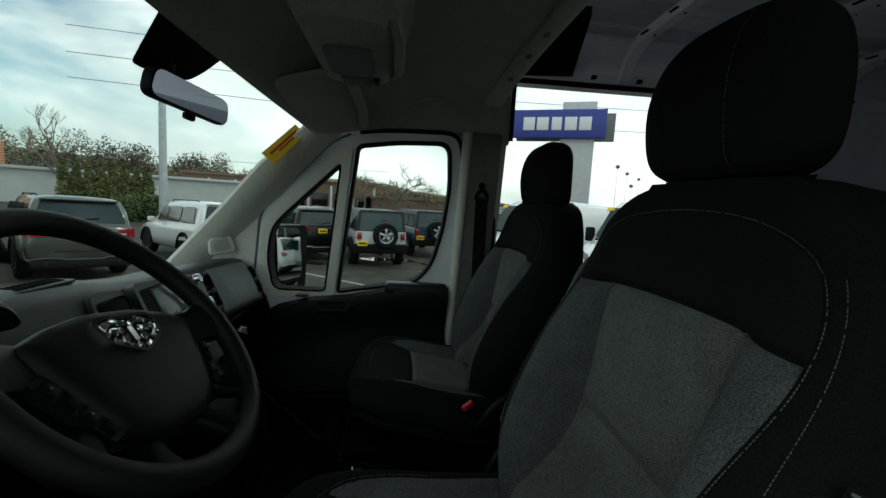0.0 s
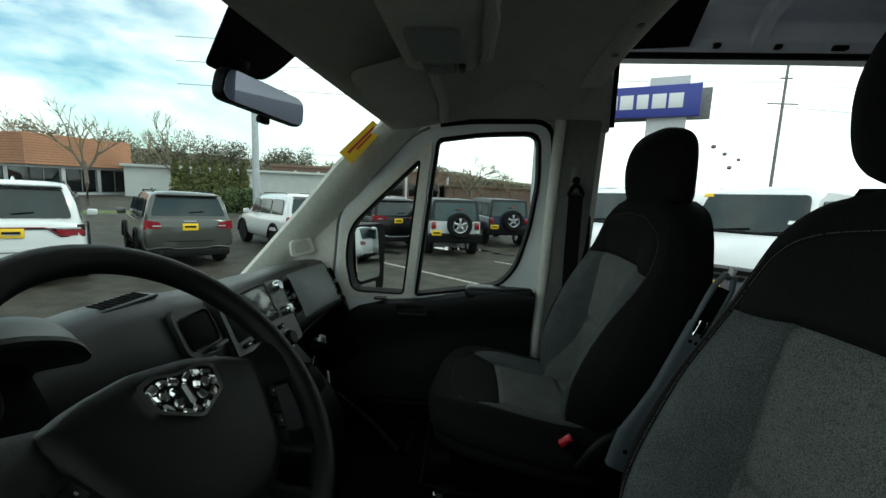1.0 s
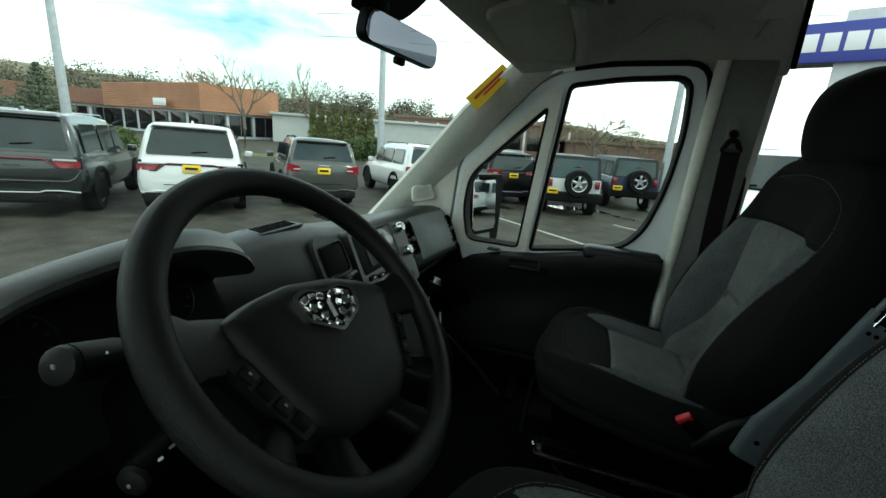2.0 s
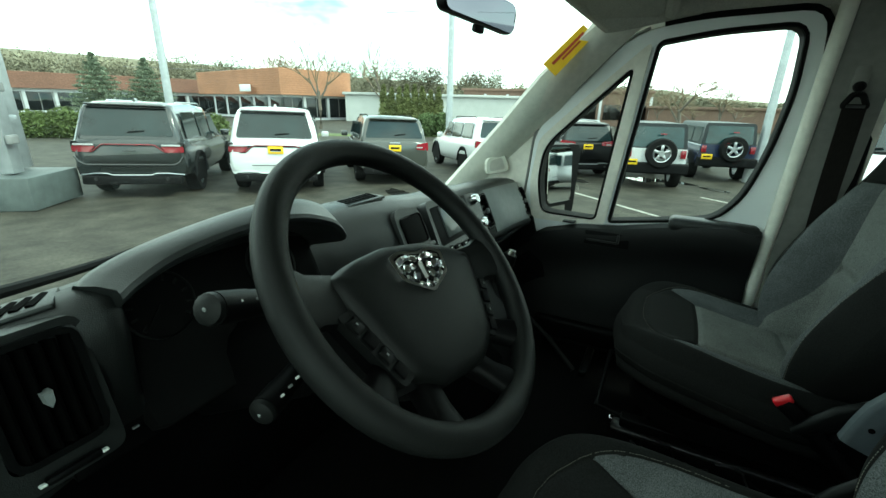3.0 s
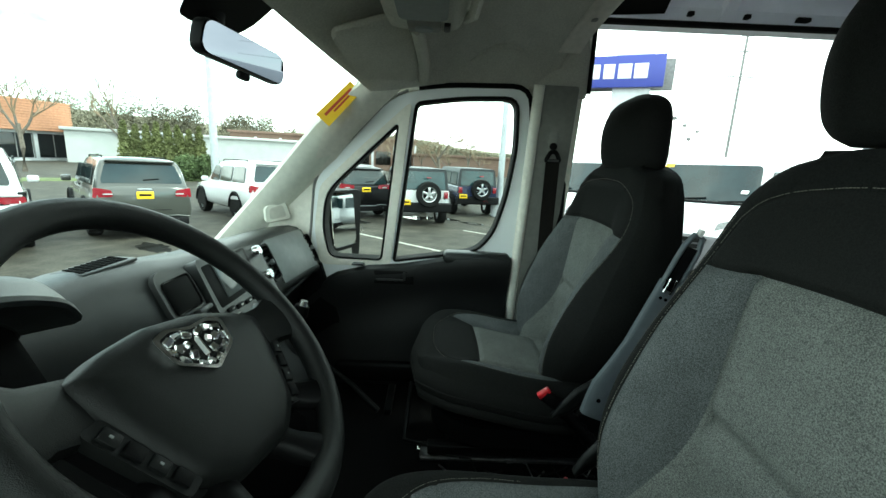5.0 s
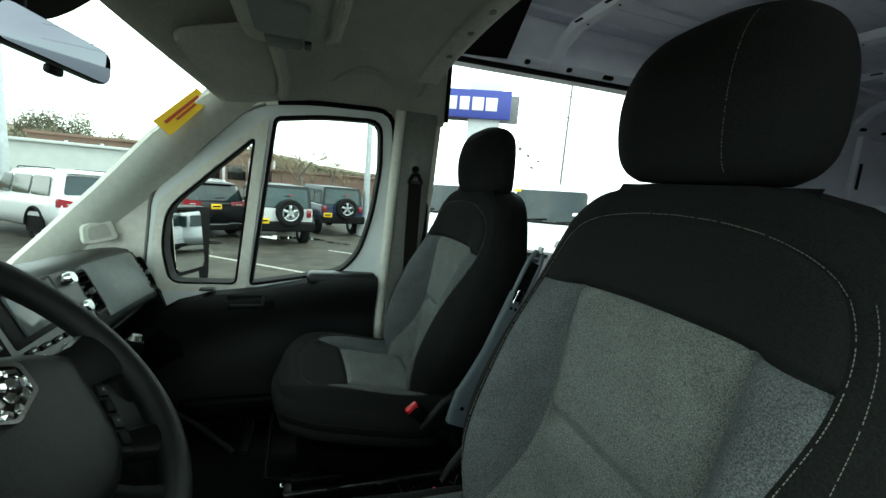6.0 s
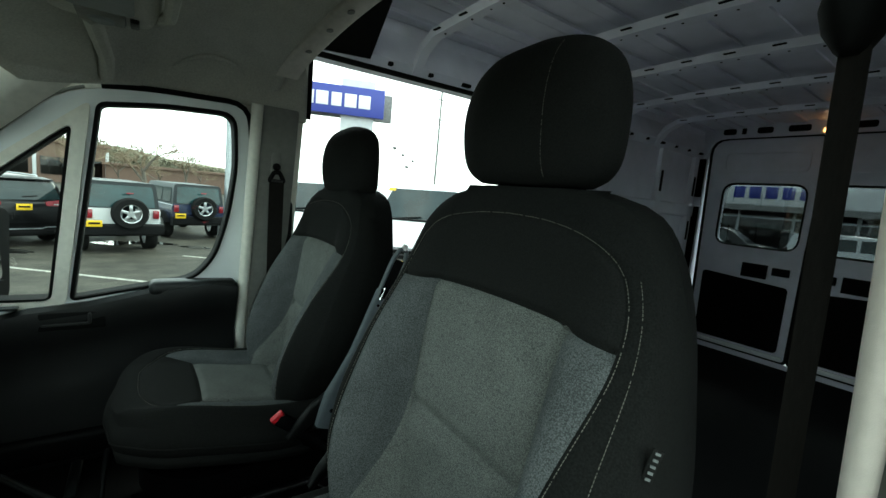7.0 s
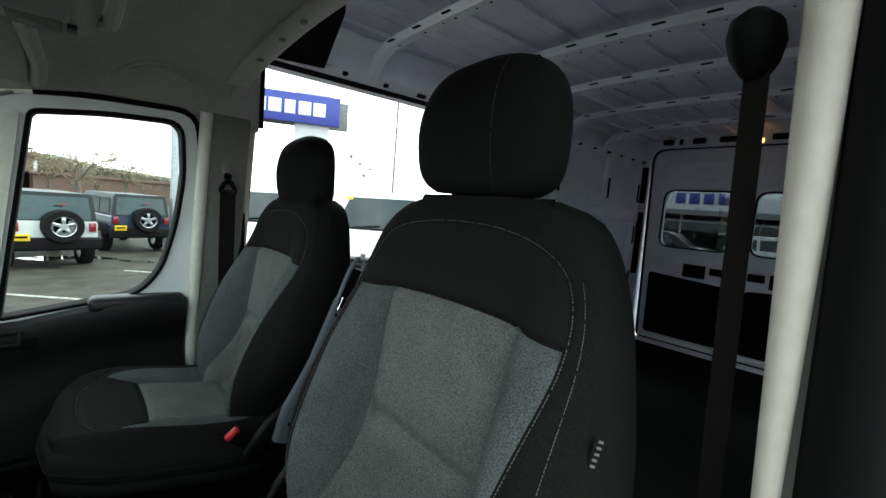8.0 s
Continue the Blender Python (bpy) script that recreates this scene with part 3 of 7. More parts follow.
# black blocks laid on the frame for the shade inside its holes
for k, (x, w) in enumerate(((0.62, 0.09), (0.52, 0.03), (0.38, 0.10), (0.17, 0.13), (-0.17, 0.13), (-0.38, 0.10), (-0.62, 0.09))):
    tagged(mesh_ob("frame_hole", one_box((x, REAR_Y + 0.033, 2.63), (w, 0.012, 0.045), 0.012 if w > 0.04 else 0.004), RUBBER), "black block for the shade in a stamped frame hole", "frame hole", "frame holes", "structure")
# tall openings drawn as black blocks in place of the shade within
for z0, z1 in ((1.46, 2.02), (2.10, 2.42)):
    tagged(mesh_ob("frame_hole", one_box((0.806, REAR_Y + 0.034, (z0 + z1) / 2), (0.086, 0.012, z1 - z0), 0.005), VOID), "tall black block for the shaded opening in the corner post", "frame hole", "post openings", "structure")
lampb = thing("dome_lamp", (-0.02, REAR_Y + 0.05, 2.60), "small lit amber dome lamp above the rear doors", "dome lamp")
part("base", one_box((0, 0, 0), (0.13, 0.03, 0.05), 0.008), WHITE, lampb)
part("lens", one_box((0, 0.018, 0), (0.09, 0.016, 0.03), 0.006), glow_mat("amber_glow", (1.0, 0.45, 0.15), 3.0), lampb, "glowing amber lens")
# dark cover beside the roof bar
cov = thing("corner_cover", (0.62, 0.12, 2.50), "black triangular foam cover in the roof corner", "cover")
part("pad", lofted([[(-0.17, 0.12, 0.05), (-0.15, -0.02, 0.055), (0.15, -0.09, -0.055), (0.17, 0.13, -0.065)], [(-0.17, 0.12, 0.08), (-0.15, -0.02, 0.09), (0.18, -0.09, 0.05), (0.19, 0.13, 0.05)]]), PANEL, cov)

# ---- driver's side: pillar, open doorway ----
DRV = [(1.62, 0.86), (1.62, 1.45), (1.30, 1.95), (1.05, 2.25), (0.95, 2.40), (0.10, 2.46), (0.10, 0.86)]
DRV_OPEN = rounded([(1.33, 0.88), (1.36, 1.40), (1.28, 1.82), (0.98, 2.19), (0.80, 2.235), (0.40, 2.245), (0.20, 2.15), (0.20, 0.88)], [0.05, 0.02, 0.05, 0.1, 0.1, 0.06, 0.05, 0.05])
tagged(mesh_ob("wall_west", plate(DRV, [DRV_OPEN], lambda u, v, d: (-0.962 + 0.10 * smoothstep(2.15, 2.45, v) - d, u, v), 0.07), PAINT),
       "white painted cab side round the open driver's doorway", "van side", kind="structure")
sp = [(-lerp(0.886, 0.861, (z - 0.95) / 1.3), 0.25, z) for z in (0.95, 1.2, 1.5, 1.75, 2.0, 2.24)]
tagged(mesh_ob("trim", tube(sp, [0.008, 0.008, 0.010, 0.015, 0.020, 0.024], n=14), TRIM_WARM), "beige edge strip along the driver's doorway", "edge strip", kind="structure")
sp2 = [(x - 0.056, y - 0.012, z) for x, y, z in sp]
tagged(mesh_ob("trim", tube(sp2, 0.036, n=12), RUBBER), "black rubber door seal at the driver's doorway", "door seal", kind="structure")
bpw = [(0.235, 0.88), (0.235, 2.25), (0.03, 2.25), (0.03, 0.88)]
tagged(mesh_ob("trim", plate(rounded(bpw, 0.012), [], lambda u, v, d: (-(0.885 - 0.045 * smoothstep(1.4, 2.3, v)) - d, u, v), 0.06), TRIM_DARK), "dark grey pillar cover at the driver's seat", "pillar trim", kind="structure")


def seat_belt(sx, top, guide, low, label):
    b = thing("seat_belt", top, label, "seat belt", "seat belts")
    t = Vector(top)
    rel = lambda p: Vector(p) - t
    g = rel(guide)
    if sx < 0:
        # smooth cover that hides the turning loop
        part("anchor", lofted([[g + Vector((x, y, dz)) for x, y in ell((0.004, 0.010 * dz / 0.06), rx, ry, 20, 2.4)] for dz, rx, ry in ((-0.018, 0.008, 0.018), (-0.012, 0.014, 0.026), (0.004, 0.024, 0.036), (0.026, 0.029, 0.042), (0.044, 0.026, 0.036), (0.056, 0.012, 0.020))]), RUBBER, b, "black belt turning loop cover")
    else:
        # bolt cover over a wide flat turning loop
        part("anchor", tube([g + Vector((0.015, 0, 0.046)), g + Vector((-0.008, 0, 0.046)), g + Vector((-0.014, 0, 0.046))], [0.014, 0.013, 0.007], n=16), RUBBER, b, "black belt anchor bolt cover")
        part("slide", one_box(g + Vector((0.010, 0, 0.045)), (0.012, 0.036, 0.16), 0.005), TRIM_DARK, b, "grey height slide of the belt")
        loop = [g + Vector((-0.010, y, z)) for y, z in rounded([(-0.027, -0.008), (-0.010, 0.026), (0.010, 0.026), (0.027, -0.008)], 0.010, 4)]
        part("turning_loop", tube(loop, 0.008, n=8, loop=True, up=(1, 0, 0)), RUBBER, b, "black belt turning loop")
        part("loop_lip", tube([g + Vector((-0.018, y, -0.006)) for y in (-0.020, 0.020)], 0.004, n=8), CHROME_DULL, b)
    half = 0.013 if sx < 0 else 0.026

    def twist(p, a):
        d, n = Vector((math.cos(radians(a)), math.sin(radians(a)), 0)) * half, Vector((-math.sin(radians(a)), math.cos(radians(a)), 0)) * 0.0015
        return [p - d - n, p + d - n, p + d + n, p - d + n]

    mid = g.lerp(rel(low), 0.5) + Vector((-sx * 0.012, 0, 0))
    part("webbing", lofted([twist(p, a) for p, a in (((g, 0), (g.lerp(mid, 0.5), 8), (mid, 14), (rel(low), 20)) if sx < 0 else ((g + Vector((-0.012, 0, -0.012)), 90), (g.lerp(mid, 0.5), 84), (mid, 78), (rel(low), 84)))]), BELT, b, "dark woven belt webbing")
    return b


seat_belt(1, (0.735, 0.395, 1.97), (0.728, 0.395, 1.915), (0.84, 0.36, 1.0), "black seat belt hanging on the passenger pillar")
seat_belt(-1, (-0.80, 0.20, 2.13), (-0.795, 0.20, 2.11), (-0.835, 0.14, 1.0), "dark seat belt hanging on the driver's pillar")


# ---- seats ----
def seat_halfwidth(z):
    return curve_at([(1.20, 0.175), (1.30, 0.208), (1.38, 0.255), (1.46, 0.290), (1.54, 0.303), (1.70, 0.284), (1.80, 0.264), (1.87, 0.234), (1.915, 0.186), (1.936, 0.11)], z)


def arch_half(z):
    """Half the width of the arch of seams on the seat back."""
    return curve_at([(1.15, 0.125), (1.30, 0.170), (1.40, 0.205), (1.48, 0.218), (1.56, 0.225), (1.70, 0.242), (1.76, 0.240), (1.81, 0.227), (1.845, 0.203), (1.870, 0.150), (1.884, 0.07), (1.887, 0.0)], z) if z < 1.887 else -(z - 1.887) * 3


def insert_top(x):
    return 1.756 - 0.22 * x * x


def valley(d, depth, width):
    return -depth * math.exp(-(d / width) ** 2)


def back_front(x, z):
    """Front of the seat back: side bolsters, padded fields and the creases between them."""
    w = seat_halfwidth(z)
    base = 0.335 - 0.16 * (z - 1.75)
    bol = max(0.0, curve_at([(1.2, 0.07), (1.33, 0.108), (1.45, 0.118), (1.62, 0.076), (1.76, 0.018), (1.84, 0.002), (1.94, 0.0)], z))
    q = min(1.0, abs(x) / w)
    y = base + bol * smoothstep(0.46, 0.72, q) - (0.20 + 5.0 * bol) * max(0.0, q - 0.73) ** 2 - 0.6 * max(0.0, z - 1.86) ** 1.3
    a = arch_half(z) - abs(x)
    y += valley(a if z < 1.84 else 1.2 * (1.886 - z) if abs(x) < 0.15 else a * 0.6, 0.004, 0.007)
    if a > 0 and z < insert_top(x) + 0.03:
        y += valley(insert_top(x) - z, 0.010, 0.008)
        if z < insert_top(x):
            y += valley(abs(x) - 0.155, 0.017, 0.009)
            if abs(x) < 0.155:
                y += valley(z - 1.512 - 0.03 * x, 0.012, 0.016)
    return y


def back_x(s, z):
    """Across the seat back so that the seams of the centre and of the arch keep their share."""
    w = seat_halfwidth(z)
    a = min(w - 0.008, max(0.163, arch_half(z)))
    q = abs(s)
    x = lerp(0, 0.155, q / 0.5) if q < 0.5 else lerp(0.155, a, (q - 0.5) / 0.3) if q < 0.8 else lerp(a, w, (q - 0.8) / 0.2)
    return math.copysign(x, s)


def stitches(path, step, length, r=0.0013, bm=None):
    """Separate short stitches along a path of points."""
    bm = bm or bmesh.new()
    pts = [Vector(p) for p in path]
    acc = 0.0
    for a, b in zip(pts, pts[1:]):
        d = (b - a).length
        k = acc
        while k < d:
            p, q = a.lerp(b, k / d), a.lerp(b, min(1.0, (k + length) / d))
            if (q - p).length > 0.0008:
                tube_into(bm, [p, q], r, n=3)
            k += step
        acc = k - d
    return bm


def cushion_half(y):
    return curve_at([(0.24, 0.245), (0.42, 0.268), (0.62, 0.268), (0.72, 0.260), (0.79, 0.238), (0.84, 0.190), (0.867, 0.125), (0.880, 0.03)], y)


def cushion_ring(x, y):
    """How far a point lies inside the seam that runs round the cushion's edge."""
    f = cushion_half(min(0.879, y + 0.050)) - 0.050 - abs(x)
    return min(f, 0.818 - y - 0.5 * x * x)


def shield_edge(x):
    """Rear edge of the black field at the front of the cushion."""
    return 0.675 + 0.25 * x * x + 1.7 * max(0.0, abs(x) - 0.140)


def cushion_top(x, y):
    """Height of the seat cushion over its base plan."""
    q = abs(x) / 0.268
    z = 1.300 + 0.022 * smoothstep(0.5, 0.85, q) + 0.016 * smoothstep(0.48, 0.74, y)
    r = cushion_ring(x, y)
    z += valley(r, 0.004, 0.007)
    edge = min(cushion_half(y) - abs(x), (0.880 - y) * 0.9)
    z -= 0.040 * max(0.0, 1 - edge / 0.045) ** 2
    if r > 0:
        b = shield_edge(x)
        z += valley(y - b, 0.005, 0.008)
        if y < b:
            z += valley(abs(x) - 0.145, 0.015, 0.010)
            if abs(x) < 0.145:
                z += valley(y - 0.455, 0.007, 0.014)
    return z


def fields(us, vs, place, kind, rules):
    """Cuts one curved surface into fields. The rules are the seams between them (0 on a seam),
    and the grid's corners close to a seam are drawn onto it."""
    du, dv = us[1] - us[0], vs[1] - vs[0]
    P = {}
    for j, v in enumerate(vs):
        for i, u in enumerate(us):
            a, b = u, v
            if 0 < i < len(us) - 1 and 0 < j < len(vs) - 1:
                for f in rules:
                    f0 = f(a, b)
                    gu, gv = (f(a + 1e-4, b) - f0) / 1e-4, (f(a, b + 1e-4) - f0) / 1e-4
                    g2 = gu * gu + gv * gv
                    if g2 > 1e-9 and abs(f0) < 0.55 * max(du * abs(gu), dv * abs(gv)):
                        a, b = a - f0 * gu / g2, b - f0 * gv / g2
                        break
            P[i, j] = (a, b)
    out = {}
    for j in range(len(vs) - 1):
        for i in range(len(us) - 1):
            c = [P[i, j], P[i + 1, j], P[i + 1, j + 1], P[i, j + 1]]
            for tri in ((0, 1, 2), (0, 2, 3)):
                m = [sum(c[k][n] for k in tri) / 3 for n in (0, 1)]
                k = kind(m[0], m[1])
                bm, seen = out.setdefault(k, (bmesh.new(), {}))
                vv = []
                for q in tri:
                    p = c[q]
                    if p not in seen:
                        seen[p] = bm.verts.new(place(p[0], p[1]))
                    vv.append(seen[p])
                if len(set(vv)) == 3:
                    try:
                        bm.faces.new(vv)
                    except ValueError:
                        pass
    return {k: b[0] for k, b in out.items()}


def back_kind(s, z):
    x = back_x(s, z)
    if arch_half(z) - abs(x) < 0:
        return "cover"
    if z > insert_top(x):
        return "shield"
    if abs(x) > 0.155:
        return "wing_l" if x < 0 else "wing_r"
    return "upper" if z > 1.512 + 0.03 * x else "lower"


def cushion_kind(s, y):
    x = s * cushion_half(y)
    if cushion_ring(x, y) < 0:
        return "cover"
    if y > shield_edge(x):
        return "shield"
    if abs(x) > 0.145:
        return "wing_l" if x < 0 else "wing_r"
    return "rear" if y < 0.455 else "middle"


BACK_RULES = [lambda s, z: arch_half(z) - abs(back_x(s, z)),
              lambda s, z: insert_top(back_x(s, z)) - z,
              lambda s, z: (z - 1.512 - 0.03 * back_x(s, z)) if abs(s) < 0.5 else 1.0]
CUSHION_RULES = [lambda s, y: cushion_ring(s * cushion_half(y), y),
                 lambda s, y: y - shield_edge(s * cushion_half(y)),
                 lambda s, y: (abs(s) * cushion_half(y) - 0.145) if y < shield_edge(s * cushion_half(y)) else 1.0,
                 lambda s, y: (y - 0.455) if abs(s) * cushion_half(y) < 0.145 else 1.0]
FIELD_LOOK = {"cover": ("cover", "CLOTH_COVER", "dark grey cloth cover over the bolsters"), "shield": ("shield_panel", "CLOTH_BLACK", "plain black cloth panel"),
              "wing_l": ("wing_panel", "CLOTH_SIDE", "grey melange cloth wing panel"), "wing_r": ("wing_panel", "CLOTH_SIDE", "grey melange cloth wing panel"),
              "upper": ("centre_panel", "CLOTH_GREY", "grey melange cloth panel"), "lower": ("centre_panel", "CLOTH_GREY", "grey melange cloth panel"),
              "rear": ("centre_panel", "CLOTH_GREY", "grey melange cloth panel"), "middle": ("centre_panel", "CLOTH_GREY", "grey melange cloth panel")}
CLOTHS = {"CLOTH_COVER": CLOTH_COVER, "CLOTH_BLACK": CLOTH_BLACK, "CLOTH_GREY": CLOTH_GREY, "CLOTH_SIDE": CLOTH_SIDE}


def build_seat(px, dz, side, label, head=0.0, head_h=1.0, bright=True, py=0.012, hy=0.006, hx=0.0, fore=0.0, buckle=0.0, lift=0.0):
    """side: +1 where the buckle side faces the van's middle at +x."""
    s = thing("seat", (px, py, FLOOR_Z + dz), label, "seat", "front seats")
    up = Vector((0, 0, -FLOOR_Z))

    def add(name, bm, material, lab="", smooth=50, under=None):
        bmesh.ops.translate(bm, vec=up, verts=bm.verts[:])
        return part(name, bm, material, under or s, lab, smooth)

    sewn = bmesh.new()
    # back shell, and the upholstered front in its fields
    rings = []
    for k in range(41):
        z = lerp(1.20, 1.936, (k / 40) ** 0.8)
        w = seat_halfwidth(z)
        n = 20
        ring = [(lerp(-w, w, i / n), back_front(lerp(-w, w, i / n), z) - (0.035 if 0 < i < n else 0.0), z) for i in range(n + 1)]
        back = 0.335 - 0.16 * (z - 1.75) - lerp(0.175, 0.14, smoothstep(1.5, 1.93, z))
        fr = back_front(w, z)
        soft = min(1.0, (fr - back) / 0.2)
        edge_r = [(w * 1.020, fr - 0.012 * soft, z), (w * 1.034, fr - 0.030 * soft, z), (w * 1.042, lerp(fr, back, 0.34), z)]
        ring += edge_r + [(w * 1.035, back + 0.085, z), (w * 1.0, back + 0.045, z), (w * 0.93, back + 0.012, z), (w * 0.6, back, z), (-w * 0.6, back, z), (-w * 0.93, back + 0.012, z), (-w * 1.0, back + 0.045, z), (-w * 1.035, back + 0.085, z)] + [(-x, y, zz) for x, y, zz in edge_r[::-1]]
        rings.append(ring)
    backrest = add("backrest", lofted(rings), CLOTH_COVER, "black cloth backrest", 60)
    ss = [k / 60 - 1 for k in range(121)]
    zs = [lerp(1.20, 1.936, k / 150) for k in range(151)]
    for k, bm in fields(ss, zs, lambda a, z: (back_x(a, z), back_front(back_x(a, z), z), z), back_kind, BACK_RULES).items():
        nm, mt, lab = FIELD_LOOK[k]
        bmesh.ops.recalc_face_normals(bm, faces=bm.faces[:])
        add(nm, bm, CLOTHS[mt], lab, 70, backrest)
    arch = [(sx * (arch_half(z) + 0.005), back_front(sx * (arch_half(z) + 0.005), z) + 0.0007, z) for sx, z in [(-1, lerp(1.24, 1.83, k / 60)) for k in range(61)]]
    top = []
    for k in range(41):
        x = lerp(-0.2199, 0.2199, k / 40)
        z = 1.83
        while arch_half(z) > abs(x) and z < 1.887:
            z += 0.0008
        top.append((x, back_front(x, z + 0.004) + 0.0007, z + 0.004))
    path = arch + top[1:-1] + [(-x, y, z) for x, y, z in arch[::-1]]
    stitches(path, 0.0048, 0.0033, 0.00055, sewn)
    for sx in (-1, 1) if bright else ():
        mid = lambda z: sx * lerp(arch_half(z), seat_halfwidth(z), 0.62)
        rim = [(mid(z), back_front(mid(z), z) + 0.0008, z) for z in [lerp(1.26, 1.83, k / 50) for k in range(51)]]
        stitches(rim, 0.0048, 0.0033, 0.00045, sewn)
    # headrest on its posts
    def head_ring(q):
        z = lerp(1.940, 1.940 + 0.238 * head_h, q) + head
        w = 0.166 * curve_at([(0, 0.70), (0.05, 0.84), (0.16, 0.955), (0.4, 1.0), (0.6, 0.97), (0.78, 0.86), (0.9, 0.68), (0.97, 0.46), (1.0, 0.24)], q)
        dd = 0.064 * curve_at([(0, 0.70), (0.08, 0.92), (0.3, 1.0), (0.7, 0.98), (0.9, 0.78), (1.0, 0.30)], q)
        return z, w, dd, 0.235 + hy + 0.02 * math.sin(q * 2.5) - 0.02 * q

    hr = []
    for k in range(41):
        z, w, dd, yc = head_ring(k / 40)
        hr.append([(x + hx, y, z) for x, y in ell((0, yc), w, dd, 48, 2.5)])
    headrest = add("headrest", lofted(hr), CLOTH_BLACK, "black cloth headrest", 60)
    for x in (-0.070,):
        pts = []
        for k in range(30):
            z, w, dd, yc = head_ring(lerp(0.05, 0.90, k / 29))
            if abs(x) < w:
                pts.append((x, yc + dd * (1 - (abs(x) / w) ** 2.5) ** 0.4 + 0.0006, z))
        for sx in ((1,) if bright else ()):
            stitches([(sx * a + hx, b, c) for a, b, c in pts], 0.0048, 0.0033, 0.00045, sewn)
    for x in (-0.07, 0.07):
        add("headrest_post", tube([(x + hx, 0.225, 1.88), (x + hx, 0.232, 1.99 + head)], 0.007, n=10), CHROME, "chromed headrest post")
        add("post_socket", one_box((x + hx, 0.225, 1.935), (0.04, 0.035, 0.02), 0.006), DASH_DARK)
    # cushion: top in its fields, padded side all round
    def top_at(x, y):
        return cushion_top(x, y) + lift * smoothstep(0.42, 0.86, y)

    ys = [lerp(0.24, 0.8795, k / 140) for k in range(141)]
    edge = [(cushion_half(y), y) for y in ys[::4]]
    loop = [(x, y) for x, y in edge] + [(-x, y) for x, y in edge[::-1]]
    rings = []
    for g, dzz in ((-0.012, -0.012), (0.0, 0.0), (0.011, -0.012), (0.017, -0.028), (0.015, -0.048), (0.006, -0.066), (0.001, -0.071), (0.007, -0.078), (0.004, -0.098), (-0.02, -0.110)):
        rings.append([(x * (1 + g / 0.26), fore + 0.55 + (y - 0.55) * (1 + g / 0.36), top_at(x, y) + dzz) for x, y in loop])
    cushion = add("cushion", lofted(rings), CLOTH_COVER, "dark grey cloth seat cushion with rounded front", 60)
    for k, bm in fields([k / 50 - 1 for k in range(101)], ys, lambda a, y: (a * cushion_half(y), y + fore, top_at(a * cushion_half(y), y)), cushion_kind, CUSHION_RULES).items():
        nm, mt, lab = FIELD_LOOK[k]
        bmesh.ops.recalc_face_normals(bm, faces=bm.faces[:])
        add(nm, bm, CLOTHS[mt], lab, 70, cushion)
    rim = []
    for k in range(81):
        a = lerp(-math.pi * 0.5, math.pi * 0.5, k / 80)
        d = Vector((math.sin(a), math.cos(a) * 1.2))
        r = 0.05
        while cushion_ring(d.x * r, 0.55 + d.y * r) > -0.004 and r < 0.4:
            r += 0.001
        rim.append((d.x * r, fore + 0.55 + d.y * r, top_at(d.x * r, 0.55 + d.y * r) + 0.0008))
    stitches(rim, 0.0048, 0.0033, 0.00045, sewn)
    low = [(x * (1 + 0.0165 / 0.26), fore + 0.55 + (y - 0.55) * (1 + 0.0165 / 0.36) + 0.001, top_at(x, y) - 0.040) for x, y in loop]
    add("piping", tube(low, 0.0022, n=5), CLOTH_BLACK, "", 50, cushion)
    tagged(add("stitching", sewn, STITCH, "fine light dashed stitching", 0), kind="stuff")
    # base shroud, runners and pedestal
    sh = rounded([(-0.25, 0.26), (0.25, 0.26), (0.25, 0.74), (0.15, 0.85), (-0.15, 0.85), (-0.25, 0.74)], 0.06)
    add("base_shroud", plate(sh, [], lambda u, v, d: (u, v - 0.03, 1.115 + d), 0.06), DASH_DARK, "black plastic seat base")
    for x in (-0.19, 0.19):
        add("runner", one_box((x, 0.52, 1.070), (0.035, 0.62, 0.03), 0.004), DASH_DARK)
        add("runner", one_box((x, 0.52, 1.045), (0.05, 0.66, 0.012), 0.003), CHROME_DULL, "worn steel floor runner")
        add("rail_tip", one_box((x, 0.855, 1.05), (0.03, 0.012, 0.045), 0.003), CHROME)
    add("adjuster_bar", tube([(-0.19, 0.82, 1.075), (-0.17, 0.90, 1.075), (0.17, 0.90, 1.075), (0.19, 0.82, 1.075)], 0.007, n=8), DASH_DARK)
    add("pedestal", lofted([[(-0.21, 0.24, z), (0.21, 0.24, z), (0.21, 0.76, z), (-0.21, 0.76, z)] for z in (0.86, 1.04)]), PANEL, "black steel seat pedestal")
    rng = random.Random(7)
    for k in range(7):
        y0 = 0.80 - 0.07 * k
        pts = [(side * (0.215 + rng.uniform(0, 0.02)), y0 - 0.03 * j + rng.uniform(-0.01, 0.01), 1.03 + rng.uniform(-0.05, 0.03)) for j in range(5)]
        add("wire", tube(pts, 0.003, n=6), DASH_DARK if k % 3 else CHROME_DULL)
    # recliner cover with its lever, buckle on a ribbed stalk, on the inner side
    hinge = add("recliner_cover", lofted([[(side * 0.285 + t, y, z) for y, z in rounded([(0.44, 1.255), (0.27, 1.365), (0.235, 1.26), (0.29, 1.13), (0.42, 1.18)], 0.04)] for t in (-0.018, 0.018)]), DASH_DARK, "black recliner cover")
    lever = [Vector(p) for p in ((0.314, 0.500, 1.268), (0.318, 0.475, 1.292), (0.319, 0.435, 1.330), (0.317, 0.385, 1.362), (0.312, 0.33, 1.385), (0.306, 0.285, 1.390))]
    blades = []
    for k, p in enumerate(lever):
        half = (0.004, 0.015, 0.022, 0.024, 0.022, 0.014)[k]
